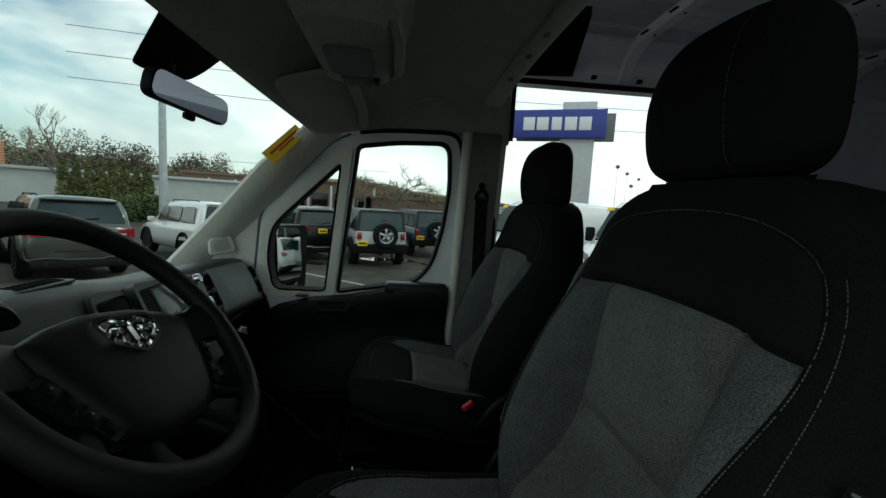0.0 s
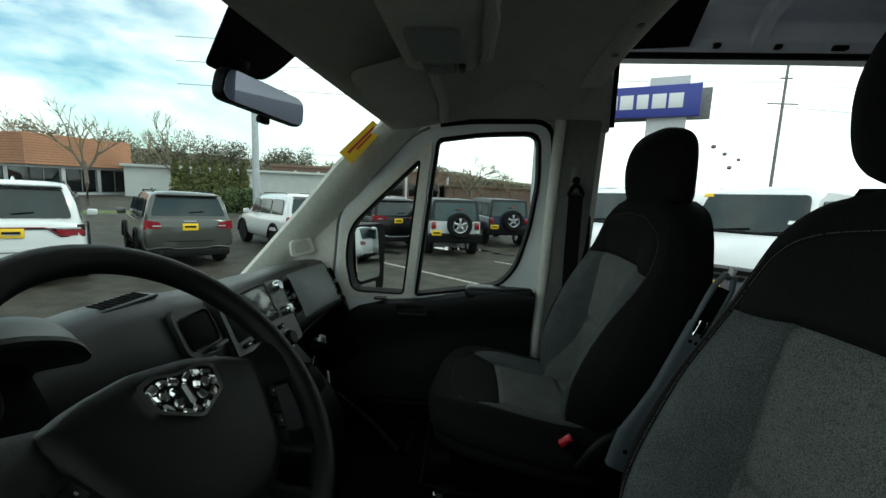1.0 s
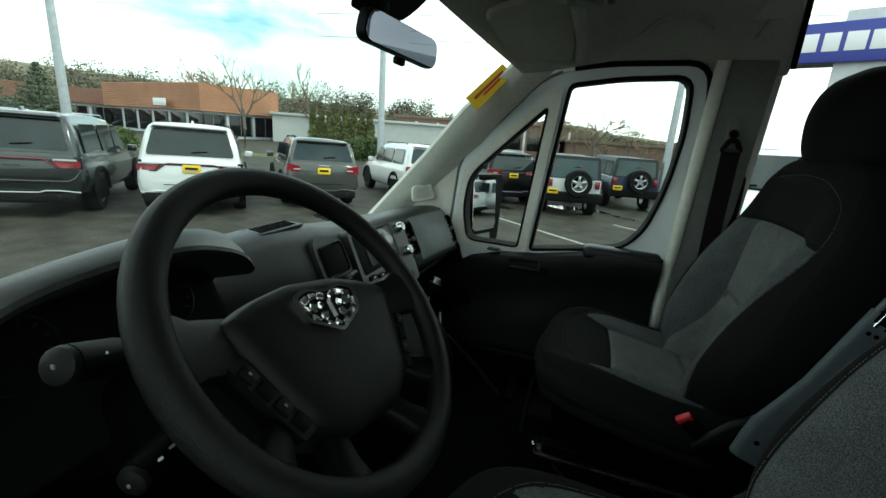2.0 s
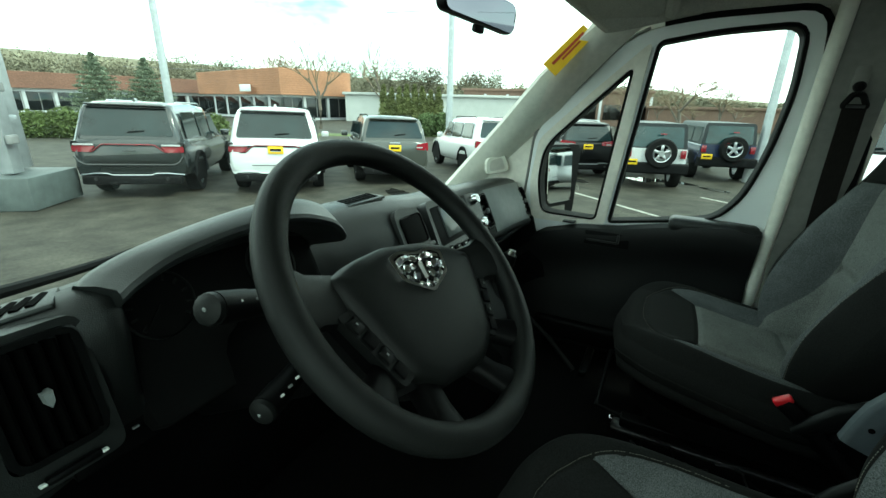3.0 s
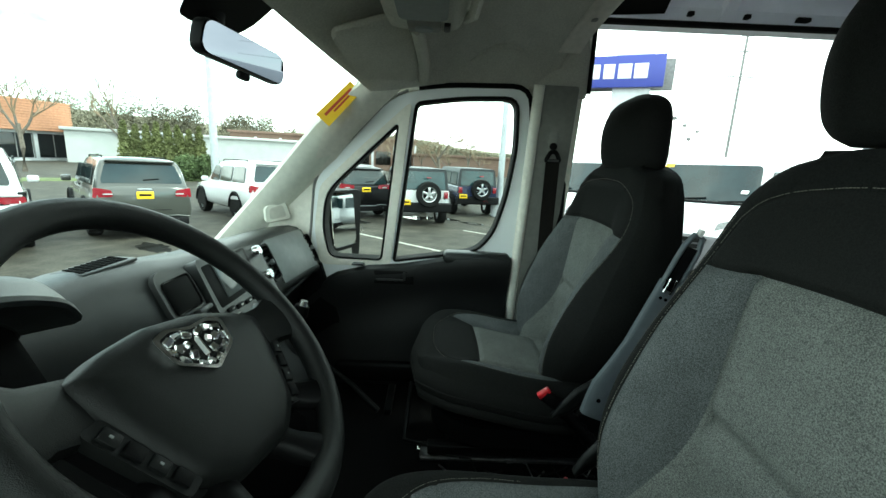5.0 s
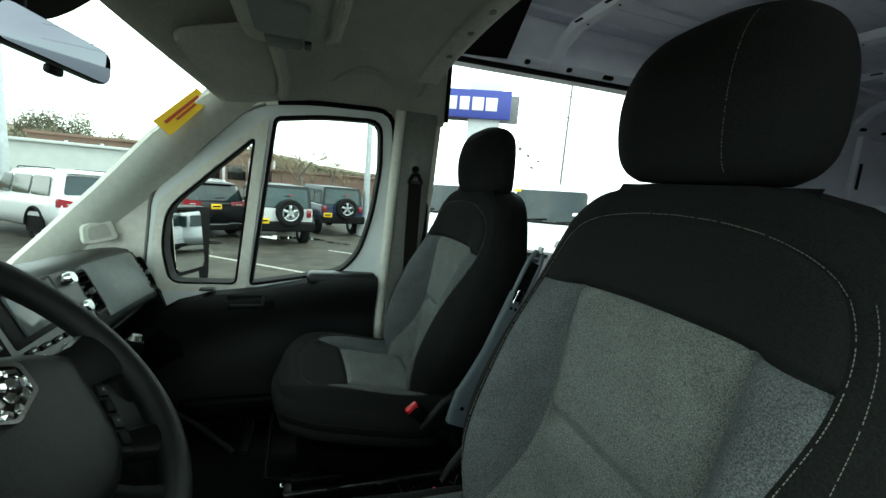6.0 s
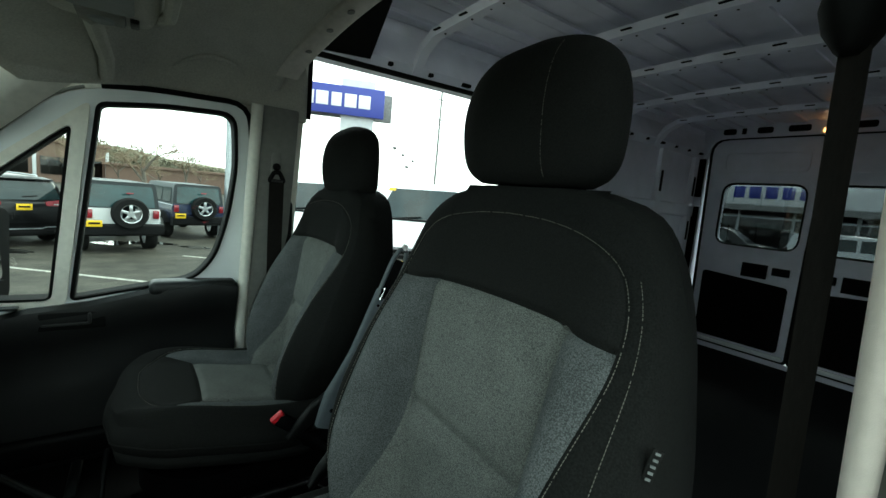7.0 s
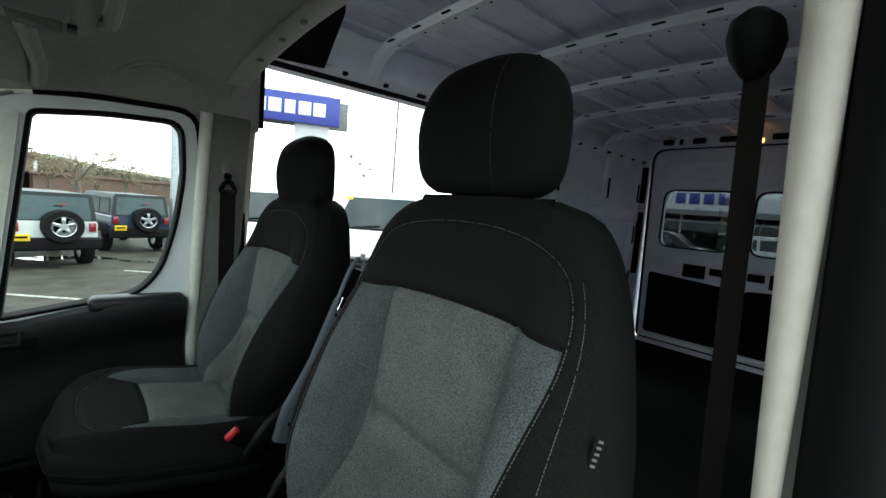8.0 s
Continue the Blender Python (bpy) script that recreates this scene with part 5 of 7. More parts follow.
for k in range(3):
    kn = dpart("heater_knob", knob(0.15 + 0.085 * k, 0.182, 0.024, 0.030), DASH_DARK, "", stack)
    p = Vector(FACE(0.15 + 0.085 * k, 0.182)) + Vector((0, -0.014, 0.006))
    dpart("knob_ring", tube([p + pose(0, 0, 0, -25, 0, 0) @ Vector((0.026 * math.cos(a), 0, 0.026 * math.sin(a))) for a in [j * math.pi / 10 for j in range(20)]], 0.003, n=6, loop=True, up=(0, 1, 0)), CHROME, "", kn)
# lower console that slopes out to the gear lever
# console near-black: the foot well's shade put into its colour
console = dpart("lower_console", lofted([[(x0, y, z0) for x0, z0 in ((0.10 + e, z), (0.42 - e, z), (0.42 - e, 0.98), (0.10 + e, 0.98))] for y, z, e in ((1.50, 1.44, 0.0), (1.34, 1.42, 0.0), (1.28, 1.36, 0.005), (1.20, 1.27, 0.015), (1.15, 1.20, 0.04), (1.13, 1.02, 0.06))]), DASH_DARK, "sloping lower console with shade in its near-black colour")
for k in range(4):
    dpart("switch", one_box((0.15 + 0.055 * k, 1.315, 1.402), (0.045, 0.03, 0.016), 0.004, pose(0, 0, 0, 42, 0, 0)), DASH, "", console)
gs = dpart("gear_lever", tube([(0.36, 1.26, 1.30), (0.37, 1.235, 1.40)], 0.010, n=10), CHROME, "gear lever with a chromed knob", console)
dpart("gear_knob", tube([(0.369, 1.238, 1.385), (0.371, 1.232, 1.40), (0.374, 1.224, 1.43), (0.375, 1.220, 1.442)], [0.014, 0.024, 0.022, 0.008], n=14), DASH_DARK, "", gs)
dpart("gear_knob_cap", tube([(0.374, 1.222, 1.432), (0.376, 1.218, 1.445)], [0.019, 0.012], n=14), CHROME, "", gs)
dpart("gear_gaiter", lofted([[(x, y, z) for x, y in ell((0.35, 1.26), r, r * 0.8, 14, 3)] for r, z in ((0.065, 1.28), (0.050, 1.32), (0.018, 1.36))]), DASH_DARK, "", gs)
dpart("key_bunch", lofted([[(0.445 + u, 1.235, 1.31 + v) for u, v in ell((0, 0), r, r * 1.4, 10)] for r in (0.016, 0.014)] ), CHROME_DULL, "metal keys hanging by the console", console)
dpart("key_tag", one_box((0.452, 1.225, 1.27), (0.02, 0.006, 0.05), 0.003, pose(0, 0, 0, 0, 20, 30)), TRIM, "pale key tag", console)
# passenger side: lighter lid, shelf and lower box
lid = []
for k in range(13):
    q = k / 12
    x = lerp(0.512, 0.846, q)
    e = 0.010 * min(1.0, 6 * min(q, 1 - q) + 0.1)
    f = lambda h, o: Vector(FACE(x, h)) + Vector((0, -o, 0.46 * o))
    lid.append([f(0.012, e * 0.3), f(0.03, e), f(0.07, e * 1.5), f(0.11, e * 1.5), f(0.145, e), f(0.158, e * 0.3), f(0.15, -0.02), f(0.02, -0.02)])
dpart("glove_lid", lofted(lid), GLOVE, "lighter grey upper glove box lid")
dpart("shelf", one_box((0.66, 1.375, 1.405), (0.42, 0.10, 0.014), 0.005), DASH)
# lower box near-black, shade under the lid put into its colour
dpart("knee_panel", lofted([[(0.40, 1.42, 1.34), (0.40, 1.46, 1.02), (0.40, 1.52, 1.02), (0.40, 1.52, 1.34)], [(0.86, 1.38, 1.34), (0.86, 1.46, 1.02), (0.86, 1.52, 1.02), (0.86, 1.52, 1.34)]]), DASH_DARK, "lower glove box with shade in its near-black colour")
dpart("switch_panel", one_box((-0.70, 1.352, 1.50), (0.10, 0.012, 0.05), 0.004), DASH_DARK)
for k in range(2):
    dpart("switch_mark", one_box((-0.715 + 0.03 * k, 1.345, 1.505), (0.007, 0.003, 0.0025)), GLOVE)
# black rubber along the foot of the windscreen
wseal = tube([(x, screen(x, 1.47) - 0.012, 1.475) for x in [lerp(-0.95, 0.90, k / 28) for k in range(29)]], 0.011, n=8)
tagged(mesh_ob("trim", wseal, RUBBER), "black rubber seal along the foot of the windscreen", "seal", kind="structure")
cowl = tube([(x, screen(x, z) - 0.006, z) for x, z in ((-0.84, 1.716), (-0.80, 1.697), (-0.75, 1.675), (-0.70, 1.653), (-0.60, 1.615), (-0.50, 1.587), (-0.42, 1.574))], 0.008, n=8)
tagged(mesh_ob("trim", cowl, RUBBER), "black rubber edge of the wiper cowl at the windscreen", "seal", kind="structure")
# dark kick panel below the passenger end of the dashboard
kick = lofted([[(0.865, y, z) for y, z in ((1.22, 0.90), (1.22, 1.20), (1.30, 1.44), (1.62, 1.46), (1.62, 0.90))], [(0.885, y, z) for y, z in ((1.22, 0.90), (1.22, 1.20), (1.30, 1.44), (1.62, 1.46), (1.62, 0.90))]])
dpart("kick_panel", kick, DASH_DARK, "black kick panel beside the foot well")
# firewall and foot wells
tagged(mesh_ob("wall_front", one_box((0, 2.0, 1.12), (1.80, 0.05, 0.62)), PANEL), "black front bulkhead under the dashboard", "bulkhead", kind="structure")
tunnel = thing("console_panel", (0.52, 1.08, FLOOR_Z), "dark bracket rail on the cab floor", "floor bracket")
part("arm", tube([(0.20, 0.20, 0.22), (0.21, 0.06, 0.10), (0.15, -0.06, 0.02)], [0.007, 0.010, 0.012], n=8), DASH, tunnel)
part("strip", one_box((0.27, -0.10, 0.03), (0.30, 0.03, 0.03), 0.008), DASH, tunnel)

# ---- mirror, visors, overhead console, sticker ----
rv = new("rear_view_mirror")
rv.empty_display_size = 0.05
RVC = Vector((0.035, 1.226, 2.082))
rv.matrix_world = Matrix.Translation(RVC) @ pose(0, 0, 0, 4, 6, -18)
tagged(rv, "black interior rear-view mirror on the windscreen", "mirror")
ml = rounded([(-0.118, -0.030), (-0.112, 0.034), (0.112, 0.034), (0.118, -0.030)], 0.024, 5)
part("shell", lofted([[(u * q, d, v * q) for u, v in ml] for q, d in ((0.96, -0.012), (1.0, -0.004), (1.0, 0.008), (0.8, 0.028), (0.3, 0.036))]), DASH_DARK, rv)
part("mirror_glass", plate([(u * 0.94, v * 0.90) for u, v in ml], [], lambda u, v, d: (u, -0.0155 + d, v), 0.003), MIRROR_DIM, rv, "silvered mirror glass")
part("lever", one_box((0.0, -0.006, -0.040), (0.03, 0.014, 0.016), 0.005), DASH_DARK, rv)
part("stem", tube([(0, 0.02, 0.01), (0.0, 0.09, 0.07)], 0.012, n=10), DASH_DARK, rv)
part("mount", one_box((0, 0.10, 0.085), (0.07, 0.05, 0.06), 0.015), DASH_DARK, rv)
# black printed band behind the mirror
BAND = rounded([(-0.002, 2.143), (-0.08, 2.24), (0.20, 2.24), (0.192, 2.182), (0.177, 2.155), (0.04, 2.142)], 0.012)
band = lofted([[(x, screen(x, z) - d, z) for x, z in BAND] for d in (0.006, 0.003)])
tagged(mesh_ob("trim", band, RUBBER), "black printed band on the windscreen at the mirror", "glass band", kind="structure")


def visor(px, label):
    sx = 1 if px > 0 else -1
    v = thing("sun_visor", (px, 1.005, 2.195), label, "sun visor", "sun visors")
    lo = rounded([(-0.21, -0.105), (-0.21, 0.105), (0.21, 0.075), (0.21, -0.105)], 0.035)
    bd = lambda u, w: -0.28 * w - 0.20 * u - 0.35 * u * u
    rings = [[(sx * u * q, w * q, d + bd(u * q, w * q)) for u, w in lo] for q, d in ((0.965, -0.012), (1.0, -0.004), (1.0, 0.008), (0.965, 0.014))]
    part("board", lofted(rings), LINER, v)
    part("label_card", lofted([[(sx * (u * 0.55 + 0.02), w * 0.45, d + bd(u * 0.55 + 0.02, w * 0.45)) for u, w in lo] for d in (-0.0165, -0.013)]), TRIM, v, "pale warning label with unreadable print")
    for k in range(3):
        part("label_bar", lofted([[(sx * (u * 0.40 + 0.02), w * 0.05 + 0.022 - 0.022 * k, d + bd(u * 0.40 + 0.02, w * 0.05 + 0.022 - 0.022 * k)) for u, w in lo] for d in (-0.0185, -0.016)]), TRIM_DARK, v)
    part("hinge", tube([(sx * -0.20, -0.115, 0.02), (sx * 0.10, -0.125, 0.0), (sx * 0.20, -0.12, -0.035)], 0.018, n=8), LINER, v)
    return v


visor(0.47, "grey folded sun visor over the passenger")
visor(-0.47, "grey folded sun visor over the driver")
oc = thing("overhead_console", (0.06, 0.87, 2.30), "grey overhead console with reading lamps and storage", "overhead console")
part("tray", lofted([[(x, y, z) for x, y in rounded([(-w, -l), (-w, l), (w, l), (w, -l)], 0.05, 6)] for w, l, z in ((0.20, 0.065, -0.092), (0.225, 0.085, -0.085), (0.235, 0.10, -0.06), (0.25, 0.13, 0.03), (0.26, 0.15, 0.10))]), LINER, oc)
part("lid", lofted([[(x, y, z) for x, y in rounded([(-0.10, -0.055), (-0.10, 0.055), (0.10, 0.055), (0.10, -0.055)], 0.03, 5)] for z in (-0.089, -0.100)]), GLOVE, oc)
part("lamp_lens", one_box((0.155, 0.0, -0.094), (0.07, 0.08, 0.014), 0.006), TRIM_DARK, oc)
part("lamp_bulb_cover", tube([(0.155, 0.0, -0.096), (0.155, 0.0, -0.106)], [0.026, 0.02], n=16), GLOVE, oc)
part("lamp_switch", one_box((0.155, -0.055, -0.095), (0.05, 0.016, 0.012), 0.004), DASH, oc)
part("handle", tube([(-0.20, -0.10, -0.06), (-0.10, -0.115, -0.075), (0.12, -0.115, -0.075), (0.22, -0.10, -0.055)], 0.013, n=8), LINER, oc)
gh = thing("grab_handle", liner_at(0.62, 0.93), "grey recessed grab handle in the headliner", "grab handle")
g0 = liner_at(0.62, 0.93)
brow = [liner_at(lerp(0.46, 0.80, k / 20), 0.955 - 0.045 * math.sin(math.pi * k / 20)) - g0 + Vector((-0.004, 0, -0.003)) for k in range(21)]
part("brow", tube(brow, [0.002 + 0.008 * math.sin(math.pi * k / 20) for k in range(21)], n=8), LINER, gh)
st = thing("windscreen_card", (0.60, 1.13, 2.05), "yellow card with red print in the windscreen corner", "card")
CARD = [Vector(p) - Vector((0.60, 1.13, 2.05)) for p in [(0.592, 1.235, 2.021), (0.586, 1.189, 1.984), (0.634, 1.09, 2.106), (0.642, 1.131, 2.139)]]
on_card = lambda u, v, d: CARD[0].lerp(CARD[3], u).lerp(CARD[1].lerp(CARD[2], u), v) - Vector((0.45, 0.1, -0.1)) * d
quad = lambda u0, u1, v0, v1, d: [on_card(u, v, d) for u, v in ((u0, v0), (u1, v0), (u1, v1), (u0, v1))]
part("sheet", lofted([quad(0, 1, 0, 1, 0.0), quad(0, 1, 0, 1, 0.003)]), YELLOW, st)
part("print_bar", lofted([quad(0.12, 0.9, 0.32, 0.48, 0.004), quad(0.12, 0.9, 0.32, 0.48, 0.006)]), RED_PRINT, st)
part("print_bar", lofted([quad(0.3, 0.75, 0.56, 0.68, 0.004), quad(0.3, 0.75, 0.56, 0.68, 0.006)]), RED_PRINT, st)
spk = thing("pillar_speaker", (0.825, 1.462, 1.655), "small round-cornered speaker grille on the pillar", "speaker")
lo = rounded([(-0.05, -0.04), (-0.045, 0.03), (0.04, 0.045), (0.055, -0.035)], 0.02)
sm = pose(0, 0, 0, 0, -8, -58)
part("grille", lofted([[sm @ Vector((u * q, d, v * q)) for u, v in lo] for q, d in ((1.0, 0.01), (1.0, -0.006), (0.9, -0.012))]), TRIM, spk)
part("mesh_field", plate([(u * 0.62, v * 0.62) for u, v in lo], [], lambda u, v, d: sm @ Vector((u, -0.0125 - d, v)), 0.002), BAR_TRIM, spk)
# outside mirror
om = thing("wing_mirror", (1.115, 1.290, 1.565), "large black wing mirror with two glasses", "wing mirror")
lo = rounded([(-0.112, -0.187), (-0.107, 0.172), (0.150, 0.167), (0.156, -0.187)], 0.05, 5)
mm = pose(0, 0, 0, 2.0, 0, -23)
part("shell", lofted([[mm @ Vector((u * q, d, v * q)) for u, v in lo] for q, d in ((0.985, -0.036), (1.0, -0.01), (0.97, 0.06), (0.75, 0.12), (0.3, 0.14))]), DASH_DARK, om, "black plastic mirror shell")
up = rounded([(-0.106, -0.088), (-0.102, 0.163), (0.068, 0.156), (0.072, -0.088)], 0.035, 5)
lw = rounded([(-0.106, -0.178), (-0.106, -0.102), (0.072, -0.102), (0.072, -0.173)], 0.02, 4)
part("mirror_glass", plate(up, [], lambda u, v, d: mm @ pose(0, -0.056, 0.037, -6.3, 0, 0) @ Vector((u, d, v - 0.037)), 0.003), MIRROR, om, "flat upper mirror glass")
part("mirror_glass", plate(lw, [], lambda u, v, d: mm @ pose(0, -0.046, -0.14, -8, 0, 0) @ Vector((u, d, v + 0.14)), 0.003), MIRROR, om, "lower wide-angle mirror glass")
part("glass_divider", plate(rounded([(-0.106, -0.103), (-0.106, -0.087), (0.075, -0.087), (0.075, -0.103)], 0.004), [], lambda u, v, d: mm @ Vector((u, -0.074 + d, v)), 0.045), DASH_DARK, om)
part("arm", tube([(-0.19, 0.04, -0.10), (0.0, 0.06, -0.05)], 0.03, n=10), DASH_DARK, om)

# parking brake lever between the seats
BRAKE = mat("blue_grey_plastic", (0.125, 0.145, 0.160), 0.45, scale=40, var=0.08)
pb = thing("parking_brake", (0.10, 0.40, 1.20), "grey parking brake lever beside the driver's seat", "brake lever")
AX = [Vector((0.0, -0.01, 0.06)), Vector((0.0, -0.03, 0.146)), Vector((0.0, -0.088, 0.262)), Vector((0.0, -0.154, 0.431))]
WD = Vector((0, 0.94, 0.34))   # across the flat blade
WG = WD * 1.4
blade = lambda c, w, t: [c + WD * (1.35 * w * u) + Vector((t * v, 0, 0)) for u, v in ell((0, 0), 1, 1, 16, 4)]
part("arm", lofted([blade(AX[0], 0.027, 0.014), blade(AX[0].lerp(AX[1], 0.5), 0.027, 0.013), blade(AX[1], 0.025, 0.012), blade(AX[1].lerp(AX[2], 0.5), 0.021, 0.011), blade(AX[2], 0.019, 0.011), blade(AX[2].lerp(AX[3], 0.5), 0.018, 0.011), blade(AX[3], 0.017, 0.011)]), BRAKE, pb)
GR = [AX[3] + Vector((0, -0.006 - 0.046 * q, 0.115 * q)) for q in (0, 0.25, 0.5, 0.75, 1.0)]
part("grip", tube([GR[0] - WG * 0.015, GR[2] - WG * 0.015, GR[3] - WG * 0.014, GR[4] - WG * 0.008, GR[4] + WG * 0.008, GR[3] + WG * 0.014, GR[2] + WG * 0.015, GR[0] + WG * 0.015], 0.0065, n=10, loop=True, up=(1, 0, 0)), BRAKE, pb, "blue-grey grip frame round a slot")
# dark slab fills the grip's open slot in place of shade
part("grip_slot", lofted([[p + WG * (0.011 * u) + Vector((0.006 * v, 0, 0)) for u, v in ell((0, 0), 1, 1, 10, 3)] for p in GR[:4]]), DASH_DARK, pb, "dark slab for the shade in the grip's slot")
part("button", tube([GR[-1], GR[-1] + Vector((0, -0.006, 0.016))], 0.008, n=10), WHITE, pb)
for k in (-1, 1):
    part("latch_pin", tube([AX[3] + WD * 0.008 * k + Vector((-0.012, 0.010, -0.026)), AX[3] + WD * 0.008 * k + Vector((-0.012, -0.004, 0.008))], 0.0032, n=8), CHROME, pb)
    part("rivet", tube([AX[2].lerp(AX[3], 0.76) + WD * 0.007 * k + Vector((-0.0125, 0, 0)), AX[2].lerp(AX[3], 0.76) + WD * 0.007 * k + Vector((-0.009, 0, 0))], 0.0042, n=10), VOID, pb)
# gap and hole as black pieces that stand for the shade in them
part("latch_gap", one_box(AX[3] + Vector((-0.004, 0.004, -0.008)), (0.018, 0.030, 0.026), 0.004, pose(0, 0, 0, 20, 0, 0)), VOID, pb)
part("bolt_hole", tube([AX[0].lerp(AX[1], 0.6) + Vector((-0.0145, 0.008, 0)), AX[0].lerp(AX[1], 0.6) + Vector((-0.010, 0.008, 0))], 0.0055, n=12), VOID, pb)

# ---- outside: ground ----


def ground_z(x):
    """The lot falls away from the van and then runs level."""
    return 0.13 - 0.0287 * min(14.0, max(-1.0, x))


bm = bmesh.new()
loft(bm, [[(x, y, ground_z(x)) for y in (-400, -60, -20, 0, 20, 60, 400)] for x in (-400, -40, -1.0, 1.5, 4, 6, 8, 10, 12, 14, 40, 100, 400)], closed=False, caps=False)
tagged(mesh_ob("ground", bm, ASPHALT), "worn grey asphalt parking lot", "ground", kind="structure")
LINE = mat("line_paint", (0.34, 0.33, 0.29), 0.7, scale=12, var=0.45)
GRASS = mat("grass", (0.10, 0.13, 0.04), 0.9, scale=3, var=0.4, big=0.2)


def stripe(x, y, rz, l=4.6):
    return tagged(mesh_ob("parking_line", one_box((0, 0, 0), (0.10, l, 0.006)), LINE), "worn white painted parking line", "parking line", "parking lines", "structure"), pose(x, y, ground_z(x) + 0.003, 0, 1.64, 0) @ pose(0, 0, 0, 0, 0, rz)


for x, y, l in ((9.2, 1.75, 3.8), (6.2, 5.0, 2.6), (10.9, -0.9, 2.2)):
    ob, m = stripe(x, y, -43, l)
    ob.matrix_world = m

CAR_GLASS = mat("car_glass", (0.010, 0.021, 0.023), 0.05, scale=3, var=0.3, spec=0.5)
TYRE = mat("tyre", (0.010, 0.010, 0.010), 0.9, scale=60, var=0.2, spec=0.15)
HEADLAMP = mat("headlamp_lens", (0.11, 0.115, 0.12), 0.12, scale=30, var=0.35, coat=0.8)
DARK_ALLOY = mat("exhaust_steel", (0.12, 0.12, 0.12), 0.35, 1.0, var=0.1)
ALLOY = mat("alloy", (0.62, 0.63, 0.65), 0.28, 1.0, var=0.08)
TAIL = mat("tail_lamp", (0.23, 0.008, 0.018), 0.18, var=0.1, coat=1.0)
GLOSS_BLACK = mat("gloss_black_trim", (0.004, 0.004, 0.0045), 0.15, scale=30, var=0.1, spec=0.35)
TAILW = mat("tail_lamp_clear", (0.45, 0.45, 0.46), 0.15, var=0.05, coat=1.0)
PLATE = mat("yellow_plate", (0.85, 0.55, 0.02), 0.5, var=0.05)
BLACKTRIM = mat("bumper_plastic", (0.006, 0.006, 0.0065), 0.7, var=0.1, spec=0.14)
HARDTOP = mat("dark_hard_top", (0.015, 0.019, 0.022), 0.45, var=0.1, spec=0.35)
JEEP_GLASS = mat("teal_car_glass", (0.012, 0.034, 0.037), 0.08, scale=3, var=0.4, spec=0.6)
AMBER = mat("amber_lens", (0.8, 0.25, 0.05), 0.2, var=0.05, coat=1.0)


def car_paint(name, col, rough=0.25, metal=0.0):
    return mat(name, col, rough, metal, scale=60, var=0.05, coat=0.9)


def on_lot(ob, place, rz):
    """Stands a vehicle on the sloping lot."""
    x, y = place
    ob.matrix_world = pose(x, y, ground_z(x), 0, 1.64 if x < 14 else 0, 0) @ pose(0, 0, 0, 0, 0, rz)
    return ob


def car_wheel(car, x, y, r, w, sx):
    prof = [(r * 0.62, -w / 2), (r * 0.93, -w / 2), (r, -w * 0.32), (r, w * 0.32), (r * 0.93, w / 2), (r * 0.62, w / 2)]
    n = 24
    bm = bmesh.new()
    loft(bm, [[(x + sx * d, y + q * math.cos(a), r + q * math.sin(a)) for q, d in prof] for a in [2 * math.pi * k / n for k in range(n)]], loop=True)
    t = part("wheel", bm, TYRE, car, "black tyre on a silver rim")
    bm = bmesh.new()
    loft(bm, [[(x + sx * d, y + q * math.cos(a), r + q * math.sin(a)) for q, d in ((r * 0.64, -w * 0.4), (r * 0.64, w * 0.42), (r * 0.56, w * 0.40), (r * 0.56, -w * 0.4))] for a in [2 * math.pi * k / n for k in range(n)]], loop=True)
    for k in range(5):
        a = 2 * math.pi * k / 5 + 0.3
        box(bm, (x + sx * w * 0.34, y + r * 0.32 * math.cos(a), r + r * 0.32 * math.sin(a)), (0.03, r * 0.16, r * 0.55), 0, pose(0, 0, 0, math.degrees(a) - 90, 0, 0))
    part("rim", bm, ALLOY, t)


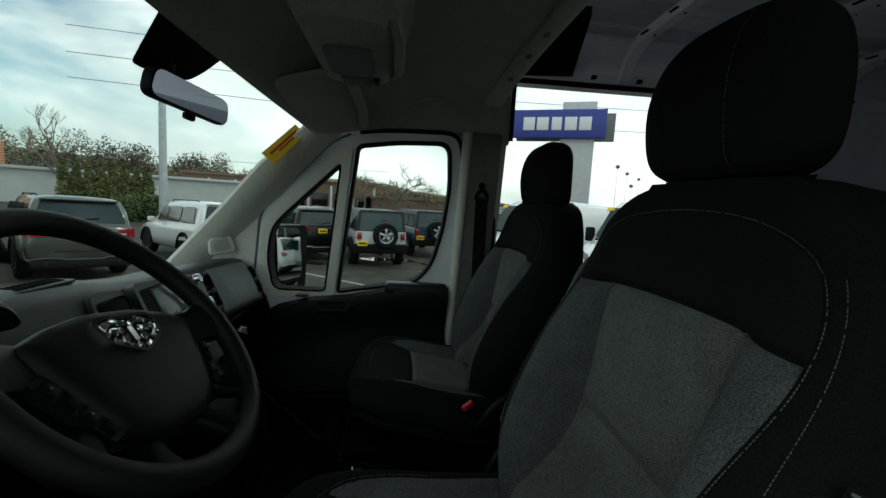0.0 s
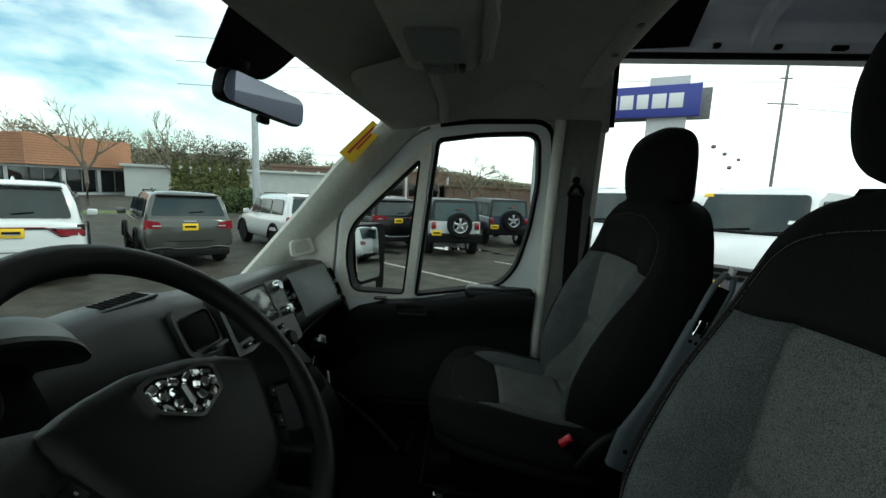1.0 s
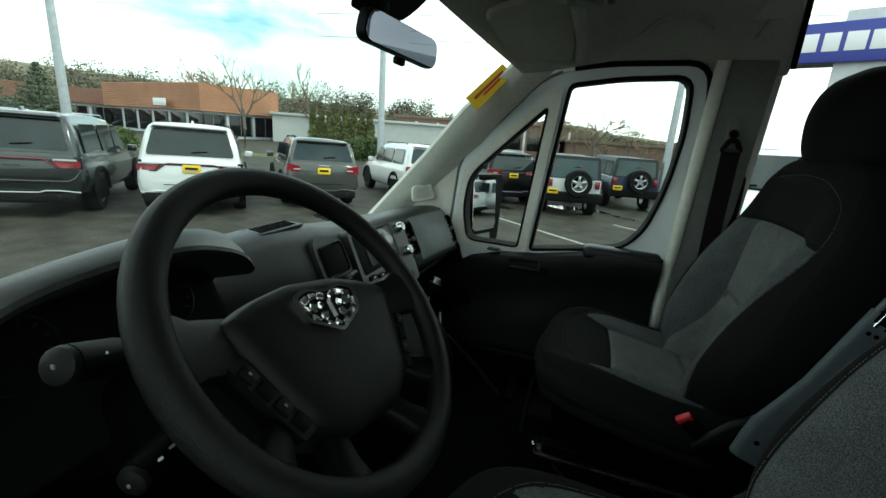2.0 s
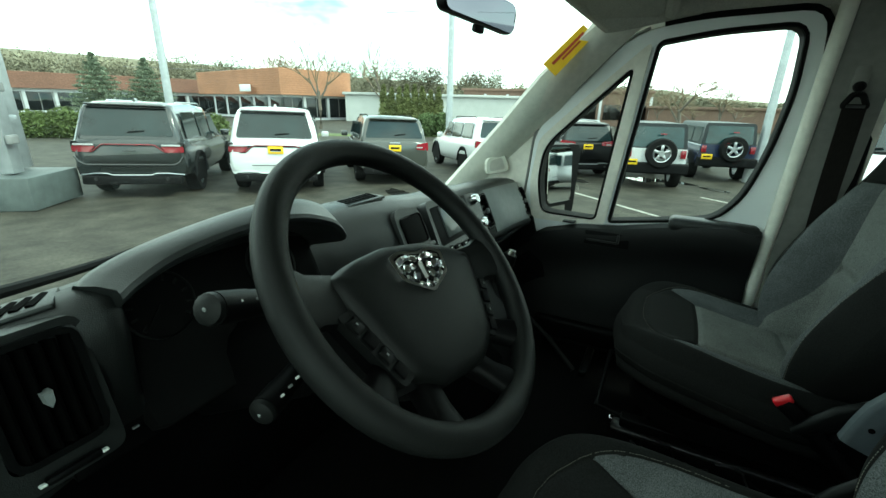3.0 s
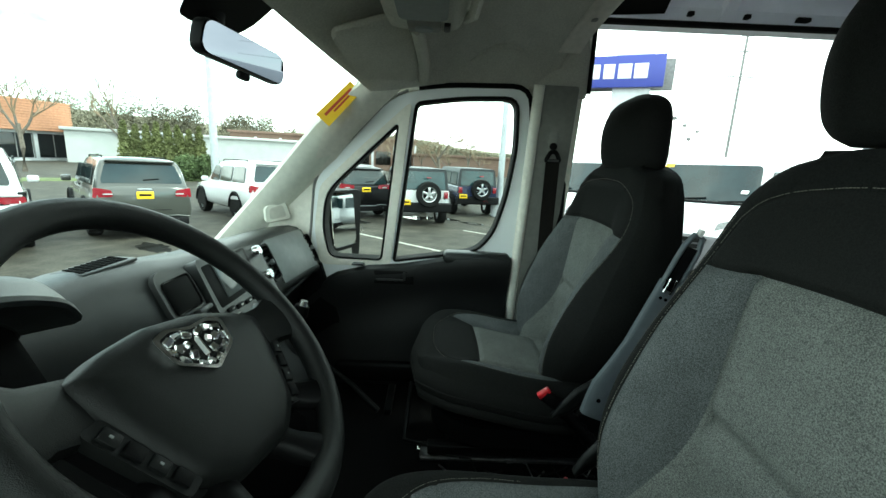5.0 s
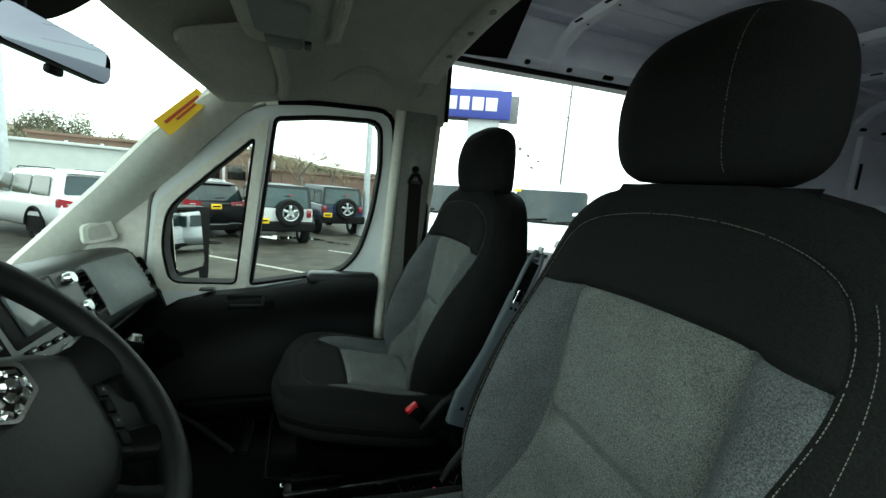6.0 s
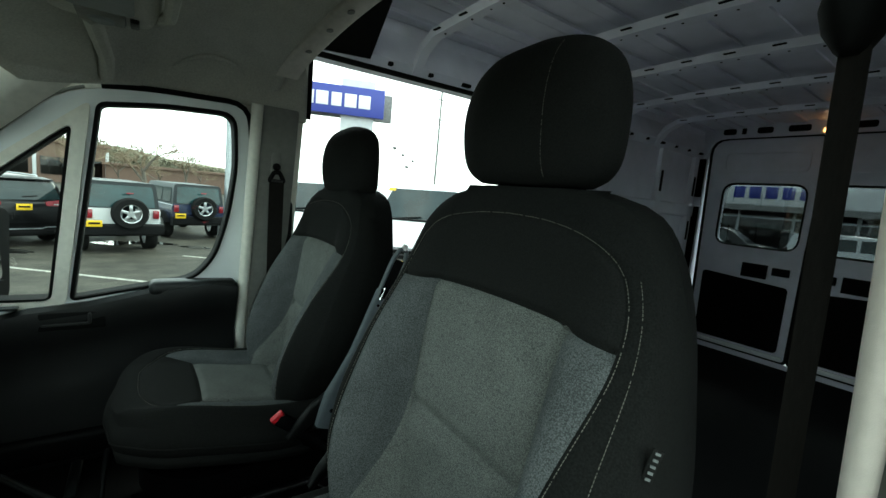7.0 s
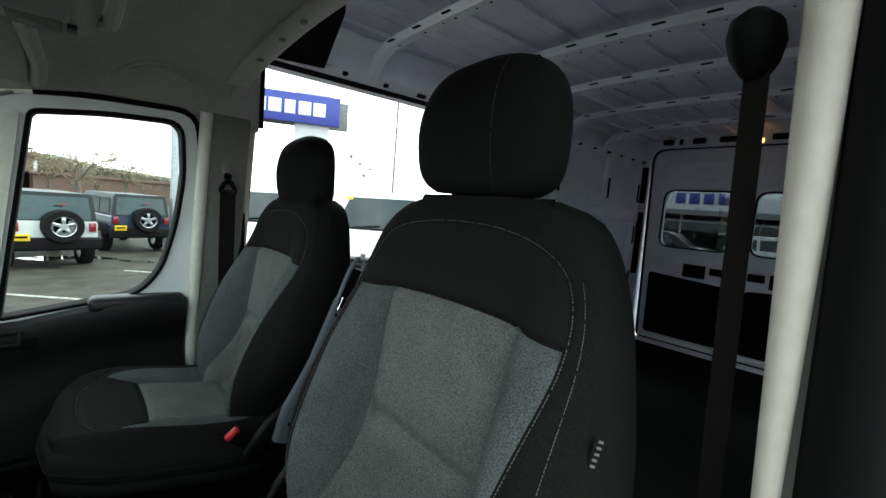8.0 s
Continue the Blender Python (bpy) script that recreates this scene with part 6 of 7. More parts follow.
def suv(name, place, rz, paint, label, group, L=4.9, W=1.92, Hh=1.78, lower=None, badge=True, plate_on=True, rails=True, tail="bar", clad=True, lift=0.0):
    c = on_lot(thing(name, (*place, 0), label, "car", group), place, rz)
    hw = W / 2
    low = lower or paint
    # lower body along its length
    rows = [(-L / 2, 0.89, 0.48, 1.03), (-L / 2 + 0.025, 0.93, 0.42, 1.08), (-L / 2 + 0.09, 0.965, 0.38, 1.11), (-L / 2 + 0.25, 0.99, 0.36, 1.12), (-L / 2 + 0.6, 1.0, 0.34, 1.10), (-0.6, 1.0, 0.30, 1.06), (0.9, 1.0, 0.30, 1.04), (L / 2 - 0.75, 0.98, 0.34, 1.00), (L / 2 - 0.15, 0.90, 0.45, 0.92), (L / 2, 0.72, 0.55, 0.80)]
    rings = [[(hw * k * u, y, lerp(zl, zh, v)) for u, v in ((-0.80, 0.0), (-0.96, 0.12), (-1.0, 0.42), (-0.985, 0.78), (-0.92, 1.0), (-0.5, 1.05), (0.5, 1.05), (0.92, 1.0), (0.985, 0.78), (1.0, 0.42), (0.96, 0.12), (0.80, 0.0))] for y, k, zl, zh in rows]
    body = part("body", lofted(rings), paint, c, smooth=50)
    # cabin
    yr = -L / 2
    rows = [(yr + 0.05, 0.93, 0.84, 1.02, 1.12), (yr + 0.22, 0.925, 0.79, 1.05, Hh - 0.12), (yr + 0.28, 0.92, 0.77, 1.05, Hh - 0.055), (yr + 0.48, 0.915, 0.75, 1.05, Hh - 0.015), (-0.4, 0.91, 0.74, 1.05, Hh), (0.35, 0.91, 0.72, 1.05, Hh - 0.04), (0.75, 0.90, 0.72, 1.03, Hh - 0.16), (1.45, 0.88, 0.80, 1.0, 1.03)]
    rings = []
    for y, kb, kt, zb, zt in rows:
        rings.append([(-hw * kb, y, zb), (-hw * lerp(kb, kt, 0.55), y, lerp(zb, zt, 0.60)), (-hw * kt, y, lerp(zb, zt, 0.87)), (-hw * kt * 0.955, y, lerp(zb, zt, 0.955)), (-hw * kt * 0.84, y, zt - 0.006), (-hw * kt * 0.5, y, zt + 0.012), (0, y, zt + 0.018), (hw * kt * 0.5, y, zt + 0.012), (hw * kt * 0.84, y, zt - 0.006), (hw * kt * 0.955, y, lerp(zb, zt, 0.955)), (hw * kt, y, lerp(zb, zt, 0.87)), (hw * lerp(kb, kt, 0.55), y, lerp(zb, zt, 0.60)), (hw * kb, y, zb)])
    part("cabin", lofted(rings), paint, c, smooth=50)
    # rear window, side windows, screen
    wr = rounded([(-hw * 0.78, 1.175), (-hw * 0.775, 1.26), (-hw * 0.67, Hh - 0.135), (hw * 0.67, Hh - 0.135), (hw * 0.775, 1.26), (hw * 0.78, 1.175)], 0.05)
    slope = 0.17 / (Hh - 0.12 - 1.12)
    rear_y = lambda z: yr + 0.045 + slope * (z - 1.12)
    part("rear_window", plate(wr, [], lambda u, v, d: (u, rear_y(v) - 0.012 + d, v), 0.012), CAR_GLASS, c, "dark rear window")
    part("wiper", tube([(0.0, rear_y(1.25) - 0.03, 1.245), (0.28, rear_y(1.28) - 0.03, 1.275)], 0.012, n=6), RUBBER, c)
    for sx in (-1, 1):
        xs = lambda z: hw * lerp(0.925, 0.79, (z - 1.05) / (Hh - 1.05)) + 0.012
        for y0, y1 in ((yr + 0.42, -1.08), (-1.0, -0.10), (-0.02, 0.75)):
            top1 = Hh - 0.17
            lo = rounded([(y0 + 0.05, 1.12), (y0 + 0.12 if y0 < -1.5 else y0 + 0.03, top1), (y1 - 0.02 if y1 < 0.5 else 0.45, top1), (y1, 1.12)], 0.04)
            part("side_window", plate(lo, [], lambda u, v, d: (sx * (xs(v) - d), u, v), 0.01), CAR_GLASS, c, "dark side window")
        part("wing_mirror", one_box((sx * (hw + 0.10), 0.72, 1.14), (0.20, 0.12, 0.15), 0.04), paint, c)
        if rails:
            part("roof_rail", tube([(sx * hw * 0.62, -1.60, Hh - 0.02), (sx * hw * 0.63, -1.5, Hh + 0.015), (sx * hw * 0.63, 0.2, Hh + 0.02), (sx * hw * 0.62, 0.35, Hh - 0.02)], 0.016, n=6), ALLOY if lower else BLACKTRIM, c)
        # tail lamps
        tl = rounded([(sx * hw * 0.55, 0.985), (sx * hw * 0.95, 0.995), (sx * hw * 0.955, 0.885), (sx * hw * 0.66, 0.875)] if tail == "bar" else [(sx * hw * (0.62 - 0.8 * lift), 1.03 + 0.5 * lift), (sx * hw * (0.93 - 0.05 * lift), 1.09 + lift * 0.5), (sx * hw * 0.955, 0.88 + 0.6 * lift), (sx * hw * (0.60 - 0.7 * lift), 0.90 + 0.6 * lift)], 0.03)
        t = part("tail_lamp", plate(tl, [], lambda u, v, d: (u, yr - 0.022 + 0.45 * max(0, abs(u) / hw - 0.78) ** 1.4 + d, v), 0.10), TAIL, c, "red tail lamp")
        if tail == "bar":
            part("reverse_lamp", one_box((sx * hw * 0.74, yr - 0.020, 1.012), (hw * 0.34, 0.020, 0.034), 0.010), TAILW, t, "clear upper lamp strip")
        else:
            part("reverse_lamp", one_box((sx * hw * 0.69, yr - 0.024, 0.955 + 0.5 * lift), (0.16, 0.014, 0.026), 0.010), TAILW, t)
        for y in (yr + 0.98, L / 2 - 0.92):
            car_wheel(c, sx * (hw - 0.13), y, 0.385, 0.25, sx)
            arch = [(sx * (hw + 0.003), y + 0.45 * math.cos(a), 0.385 + 0.45 * math.sin(a)) for a in [math.pi * k / 12 for k in range(13)]]
            part("wheel_arch", tube(arch, 0.035, n=6), BLACKTRIM if clad else paint, c)
            dk = ell((0, 0), 0.44, 0.44, 20)
            part("wheel_well", plate([(y + u, 0.385 + v) for u, v in dk], [], lambda u, v, d: (sx * (hw - 0.004 - d), u, max(v, 0.24)), 0.02), RUBBER, c)
    if tail == "bar":
        band = rounded([(-hw * 0.965, 1.072), (hw * 0.965, 1.072), (hw * 0.965, 0.865), (hw * 0.62, 0.855), (hw * 0.46, 0.985), (-hw * 0.46, 0.985), (-hw * 0.62, 0.855), (-hw * 0.965, 0.865)], 0.02)
        part("lamp_band", plate(band, [], lambda u, v, d: (u, yr - 0.012 + 0.45 * max(0, abs(u) / hw - 0.78) ** 1.4 + d, v), 0.09), GLOSS_BLACK, c, "gloss black band that carries the lamps")
        part("tail_bar", tube([(x * hw, yr - 0.018, z) for x, z in ((-0.64, 0.885), (-0.60, 0.900), (-0.46, 1.010), (-0.40, 1.022), (0.40, 1.022), (0.46, 1.010), (0.60, 0.900), (0.64, 0.885))], 0.009, n=8), TAIL, c, "thin red lamp bar")
        part("tailgate_panel", plate(rounded([(-hw * 0.70, 0.66), (-hw * 0.80, 0.83), (hw * 0.80, 0.83), (hw * 0.70, 0.66)], 0.05), [], lambda u, v, d: (u, yr - 0.016 + 0.05 * (abs(u) / hw) ** 3 + d, v), 0.03), lower or paint, c)
        if lower:
            part("panel_frame", tube([(x * hw, yr - 0.040 + 0.05 * abs(x) ** 3, z) for x, z in ((-0.93, 0.80), (-0.86, 0.70), (-0.76, 0.645), (0.76, 0.645), (0.86, 0.70), (0.93, 0.80))], 0.020, n=8), paint, c)
        part("roof_lip", one_box((0, yr + 0.190, Hh - 0.112), (hw * 1.36, 0.10, 0.028), 0.012), GLOSS_BLACK, c, "black lip under the spoiler")
        part("aerial_fin", lofted([[(s * w, yr + 0.62 + y, Hh + z) for s, y in ((-1, 0.0), (1, 0.0), (1, 0.14), (-1, 0.14))] for w, z in ((0.03, -0.01), (0.022, 0.03), (0.006, 0.065))]), paint, c)
        part("badge", one_box((0, yr - 0.026, 0.905), (0.20, 0.012, 0.022), 0.004), ALLOY if plate_on else CHROME_DULL, c)
    part("spoiler", one_box((0, yr + 0.215, Hh - 0.068), (hw * 1.34, 0.20, 0.040), 0.018), paint, c)
    bl = rounded([(-hw * 0.92, 0.42), (-hw * 0.97, 0.66), (hw * 0.97, 0.66), (hw * 0.92, 0.42)], 0.06)
    part("bumper", plate(bl, [], lambda u, v, d: (u, yr - 0.05 + 0.14 * (abs(u) / hw) ** 3 + d, v), 0.25), low, c)
    part("bumper_insert", one_box((0, yr + 0.03, 0.36), (hw * 1.72, 0.22, 0.17), 0.04), BLACKTRIM, c, "black lower bumper")
    part("bumper_strip", tube([(x * hw, yr - 0.052 + 0.14 * abs(x) ** 3, z) for x, z in ((-0.90, 0.450), (-0.62, 0.485), (-0.42, 0.485), (-0.34, 0.455), (0.34, 0.455), (0.42, 0.485), (0.62, 0.485), (0.90, 0.450))], 0.014, n=8), ALLOY if lower else low, c)
    # black strip in place of the shade along the tailgate's crease
    part("tailgate_crease_shade", one_box((0, yr - 0.052, 0.615), (hw * 1.0, 0.02, 0.014), 0.004), BLACKTRIM, c)
    for sx in (-1, 1):
        part("exhaust_tip", tube([(sx * hw * 0.62, yr - 0.08, 0.38), (sx * hw * 0.62, yr + 0.1, 0.38)], 0.035, n=12), DARK_ALLOY, c)
    if plate_on:
        p = part("plate", one_box((0, yr - 0.018, 0.93 + 0.3 * lift), (0.31, 0.02, 0.155), 0.008), PLATE, c, "yellow dealer plate with a plain dark bar")
        part("plate_bar", one_box((0, yr - 0.030, 0.935 + 0.3 * lift), (0.22, 0.004, 0.045)), BLACKTRIM, p)
    if badge and not tail:
        part("badge", one_box((0, yr + 0.000, 1.055), (0.26, 0.014, 0.028), 0.004), ALLOY, c)
    return c


def jeep(place, rz, paint, label, top):
    c = on_lot(thing("off_road_car", (*place, 0), label, "car", "parked off-road cars"), place, rz)
    L, hw = 4.5, 0.80
    yr = -L / 2
    part("body", lofted([[(u * hw, y, z) for u, z in ((-0.96, 0.55), (-1.0, 0.65), (-1.0, 1.10), (-0.97, 1.16), (0.97, 1.16), (1.0, 1.10), (1.0, 0.65), (0.96, 0.55))] for y in (yr, yr + 0.03, 0.95)]), paint, c)
    part("bonnet", lofted([[(u * k, y, z) for u, z in ((-0.75, 0.62), (-0.76, 1.05), (-0.6, 1.14), (0.6, 1.14), (0.76, 1.05), (0.75, 0.62))] for y, k in ((0.95, 1.0), (1.9, 0.88))]), paint, c)
    part("hard_top", lofted([[(-hw * 0.98, yb, 1.15), (-hw * 0.90, yt, 1.74), (-hw * 0.82, yt, 1.82), (hw * 0.82, yt, 1.82), (hw * 0.90, yt, 1.74), (hw * 0.98, yb, 1.15)] for yb, yt in ((yr + 0.01, yr + 0.10), (yr + 0.2, yr + 0.25), (0.85, 0.42))]), top, c, "dark hard top")
    ry = lambda z: yr + 0.01 + 0.09 * (z - 1.15) / 0.6
    lo = rounded([(-0.68, 1.19), (-0.63, 1.73), (0.63, 1.73), (0.68, 1.19)], 0.05)
    part("rear_window", plate(lo, [], lambda u, v, d: (u, ry(v) - 0.014 + d, v), 0.01), JEEP_GLASS, c, "dark rear window")
    for sx in (-1, 1):
        xs = lambda z: hw * lerp(0.98, 0.90, (z - 1.15) / 0.6) + 0.012
        for y0, y1 in ((yr + 0.25, -1.25), (-1.15, -0.25), (-0.15, 0.6)):
            lo = rounded([(y0, 1.22), (y0 + 0.02, 1.68), (min(y1, 0.48), 1.68), (y1, 1.22)], 0.04)
            part("side_window", plate(lo, [], lambda u, v, d: (sx * (xs(v) - d), u, v), 0.01), CAR_GLASS, c, "dark side window")
        part("tail_lamp", one_box((sx * 0.69, yr - 0.03, 1.02), (0.14, 0.08, 0.22), 0.02), TAIL, c, "red tail lamp")
        for y in (yr + 0.80, 1.45):
            car_wheel(c, sx * 0.74, y, 0.40, 0.26, sx)
            part("fender", lofted([[(sx * 0.72, y + 0.52 * math.cos(a), 0.42 + 0.50 * math.sin(a)), (sx * 0.93, y + 0.54 * math.cos(a), 0.42 + 0.48 * math.sin(a)), (sx * 0.93, y + 0.50 * math.cos(a), 0.42 + 0.45 * math.sin(a)), (sx * 0.72, y + 0.48 * math.cos(a), 0.42 + 0.46 * math.sin(a))] for a in [math.pi * (0.08 + 0.84 * k / 10) for k in range(11)]]), BLACKTRIM, c, "black wheel flare")
        part("wing_mirror", one_box((sx * 0.95, 0.75, 1.22), (0.16, 0.08, 0.17), 0.03), BLACKTRIM, c)
    part("bumper", lofted([[(x, y, z) for y, z in rounded([(yr - 0.20, 0.50), (yr - 0.20, 0.76), (yr + 0.02, 0.78), (yr + 0.02, 0.46)], 0.04)] for x in (-0.84, 0.84)]), BLACKTRIM, c, "black rear bumper")
    # spare wheel on the tailgate
    sp = part("spare_carrier", one_box((0.10, yr - 0.05, 1.05), (0.25, 0.10, 0.30), 0.03), BLACKTRIM, c)
    n = 28
    r, w = 0.39, 0.25
    prof = [(r * 0.60, -w), (r * 0.93, -w), (r, -w * 0.75), (r, -0.04), (r * 0.9, 0.0), (r * 0.6, 0.0)]
    bm = bmesh.new()
    loft(bm, [[(0.10 + q * math.cos(a), yr - 0.06 + d, 1.05 + q * math.sin(a)) for q, d in prof] for a in [2 * math.pi * k / n for k in range(n)]], loop=True)
    t = part("spare_wheel", bm, TYRE, c, "spare tyre on a silver five-spoke rim")
    bm = bmesh.new()
    loft(bm, [[(0.10 + q * math.cos(a), yr - 0.06 + d, 1.05 + q * math.sin(a)) for q, d in ((r * 0.64, -w * 0.2), (r * 0.64, -w * 0.9), (r * 0.56, -w * 0.85), (r * 0.56, -w * 0.2))] for a in [2 * math.pi * k / n for k in range(n)]], loop=True)
    for k in range(5):
        a = 2 * math.pi * k / 5 + math.pi / 2
        box(bm, (0.10 + r * 0.33 * math.cos(a), yr - 0.06 - w * 0.75, 1.05 + r * 0.33 * math.sin(a)), (r * 0.20, 0.03, r * 0.55), 0.01, pose(0, 0, 0, 0, 90 - math.degrees(a), 0))
    tube_into(bm, [(0.10, yr - 0.06 - w * 0.5, 1.05), (0.10, yr - 0.06 - w * 0.86, 1.05)], r * 0.20, n=14)
    part("rim", bm, ALLOY, t)
    part("brake_light", one_box((0.10, yr - 0.12, 1.55), (0.16, 0.05, 0.035), 0.01), TAIL, c)
    p = part("plate", one_box((-0.62, yr - 0.215, 0.80), (0.31, 0.02, 0.155), 0.008), PLATE, c, "yellow dealer plate with a plain dark bar")
    part("plate_bar", one_box((-0.62, yr - 0.227, 0.805), (0.22, 0.004, 0.045)), BLACKTRIM, p)
    return c


WHITE_CAR = car_paint("white_car_paint", (0.72, 0.73, 0.74))
GREY_CAR = car_paint("grey_car_paint", (0.013, 0.016, 0.0165), 0.25, 0.0)
BLACK_CAR = mat("black_car_paint", (0.003, 0.003, 0.0035), 0.3, scale=60, var=0.05, coat=0.12, spec=0.3)
BLUE_CAR = car_paint("blue_car_paint", (0.030, 0.040, 0.085))
GREEN_GREY = car_paint("bronze_grey_paint", (0.045, 0.047, 0.041), 0.28, 0.0)
SILVER_CAR = car_paint("silver_car_paint", (0.45, 0.46, 0.47), 0.3, 0.5)


def parked(rear, h):
    """Car centre from the middle of its rear edge."""
    a = radians(h + 90)
    return lambda L: (rear[0] + math.cos(a) * L / 2, rear[1] + math.sin(a) * L / 2)


suv("estate_car", parked((3.56, 9.86), -46.6)(5.1), -46.6, GREY_CAR, "dark grey sport utility car with gloss black lower tailgate", "parked cars", L=5.1, Hh=1.80, plate_on=False, lower=GLOSS_BLACK)
suv("estate_car", parked((5.55, 8.21), -46.7)(5.1), -46.7, WHITE_CAR, "white sport utility car with a yellow plate", "parked cars", L=5.1, Hh=1.80)
suv("estate_car", parked((8.21, 6.97), -45.7)(4.8), -45.7, GREEN_GREY, "bronze grey crossover car with a yellow plate", "parked cars", L=4.8, W=1.84, Hh=1.70, tail="")
suv("estate_car", parked((11.6, 5.3), -44.6)(4.8), -44.6, WHITE_CAR, "white sport utility car with chrome trim", "parked cars", L=4.8, Hh=1.75, tail="", plate_on=False)
suv("estate_car", parked((13.6, 3.15), -60)(4.8), -60, BLACK_CAR, "black sport utility car with red tail lamps", "parked cars", L=4.8, Hh=1.75, tail="", lift=0.22, lower=GLOSS_BLACK)
jeep(parked((12.39, 1.15), -76.3)(4.5), -76.3, WHITE_CAR, "white off-road car with a spare wheel on its tail", HARDTOP)
jeep(parked((15.46, -0.80), -75.6)(4.5), -75.6, BLUE_CAR, "dark blue off-road car with a spare wheel on its tail", HARDTOP)


VAN_GREY = mat("grey_bumper_plastic", (0.085, 0.082, 0.088), 0.65, scale=40, var=0.1)
VAN_RZ = -142


def box_van(place, rz, label):
    """A white high van seen from its front; its front faces its own -y."""
    c = on_lot(thing("delivery_van", (*place, 0), label, "van", "parked vans"), place, rz)
    c.matrix_world = c.matrix_world @ Matrix.Diagonal((1.06, 1.06, 1.20, 1))
    hw = 0.92
    prof = [(0.0, 0.40, 0.50, 0.90), (0.02, 0.34, 0.80, 0.95), (0.16, 0.30, 0.95, 1.0), (0.70, 0.30, 1.12, 1.0), (0.85, 0.30, 1.18, 1.0), (1.32, 0.30, 1.74, 1.0), (1.70, 0.30, 1.87, 1.0), (4.7, 0.30, 1.88, 1.0)]
    rings = []
    for y, zl, zh, k in prof:
        t = 0.84 if zh > 1.5 else 0.90
        rings.append([(-hw * k * 0.9, y, zl), (-hw * k, y, zl + 0.1), (-hw * k, y, min(zh, 1.10) - 0.02), (-hw * k * (t + 0.05), y, zh - 0.08), (-hw * k * (t - 0.08), y, zh), (hw * k * (t - 0.08), y, zh), (hw * k * (t + 0.05), y, zh - 0.08), (hw * k, y, min(zh, 1.10) - 0.02), (hw * k, y, zl + 0.1), (hw * k * 0.9, y, zl)])
    part("body", lofted(rings), WHITE_CAR, c, smooth=45)
    sy = lambda z: 0.85 + (z - 1.18) * 0.84
    ws = rounded([(-0.84, 1.20), (-0.73, 1.74), (0.73, 1.74), (0.84, 1.20)], 0.08)
    part("windscreen", plate(ws, [], lambda u, v, d: (u, sy(v) - 0.05 + d + 0.05 * u * u, v), 0.02), CAR_GLASS, c, "dark reflecting windscreen")
    part("sticker", one_box((0.62, sy(1.35) - 0.035, 1.35), (0.10, 0.012, 0.07), 0, pose(0, 0, 0, -50, 0, 0)), WHITE, c)
    part("card", one_box((-0.74, sy(1.72) - 0.02, 1.72), (0.16, 0.012, 0.08), 0, pose(0, 0, 0, -50, 0, 0)), YELLOW, c, "yellow card in the windscreen")
    for k in (-0.45, 0.30):
        part("wiper", tube([(k, sy(1.20) - 0.05, 1.19), (k + 0.55, sy(1.25) - 0.05, 1.24)], 0.012, n=6), RUBBER, c)
    for sx in (-1, 1):
        hl = rounded([(sx * 0.55, 0.80), (sx * 0.58, 0.93), (sx * 0.88, 1.03), (sx * 0.90, 0.84)], 0.03)
        h = part("headlamp", plate(hl, [], lambda u, v, d: (u, 0.02 + 0.55 * max(0, v - 0.78) + 0.3 * max(0, abs(u) - 0.7) + d, v), 0.05), HEADLAMP, c, "clear headlamp with amber corner")
        part("indicator", one_box((sx * 0.80, 0.15, 0.985), (0.13, 0.05, 0.05), 0.015), AMBER, h)
        part("wing_mirror", one_box((sx * 1.06, 1.10, 1.25), (0.20, 0.10, 0.26), 0.04), BLACKTRIM, c, "black wing mirror")
        lo = rounded([(1.15, 1.16), (1.50, 1.66), (2.15, 1.68), (2.15, 1.16)], 0.05)
        part("side_window", plate(lo, [], lambda u, v, d: (sx * (0.93 - 0.16 * max(0, v - 1.10) - d), u, v), 0.012), CAR_GLASS, c, "dark side window")
        for y in (0.95, 3.95):
            car_wheel(c, sx * 0.80, y, 0.32, 0.20, sx)
            dk = ell((0, 0), 0.42, 0.42, 20)
            part("wheel_well", plate([(y + u, 0.36 + v) for u, v in dk], [], lambda u, v, d: (sx * (0.925 - d), u, max(v, 0.27)), 0.012), RUBBER, c)
    bump = part("bumper", lofted([[(x, y + 0.10 * abs(x / 0.92) ** 3, z) for y, z in rounded([(-0.10, 0.26), (-0.11, 0.52), (-0.06, 0.74), (0.20, 0.77), (0.25, 0.24)], 0.04)] for x in [lerp(-0.93, 0.93, k / 12) for k in range(13)]]), VAN_GREY, c, "unpainted grey front bumper")
    for z, w in ((0.685, 0.52), (0.60, 0.46)):
        part("grille", lofted([[(x, y, z + v) for x, v in rounded([(-w, 0.030), (w, 0.030), (w * 0.93, -0.026), (-w * 0.93, -0.026)], 0.02)] for y in (-0.118, 0.0)]), RUBBER, bump, "black front grille slot")
    part("cowl", tube([(x, sy(1.175) - 0.05 + 0.05 * x * x, 1.175) for x in [lerp(-0.80, 0.80, k / 12) for k in range(13)]], 0.022, n=8), BLACKTRIM, c, "black cowl under the windscreen")
    p = part("plate", one_box((0.0, -0.125, 0.475), (0.31, 0.02, 0.14), 0.008), PLATE, c, "yellow dealer plate with a plain dark bar")
    part("plate_bar", one_box((0.0, -0.137, 0.48), (0.22, 0.004, 0.045)), BLACKTRIM, p)
    return c


box_van((6.2, -3.3), VAN_RZ, "white delivery van with a black grille parked opposite")
box_van((8.6, -1.6), VAN_RZ, "white delivery van parked beside another van")

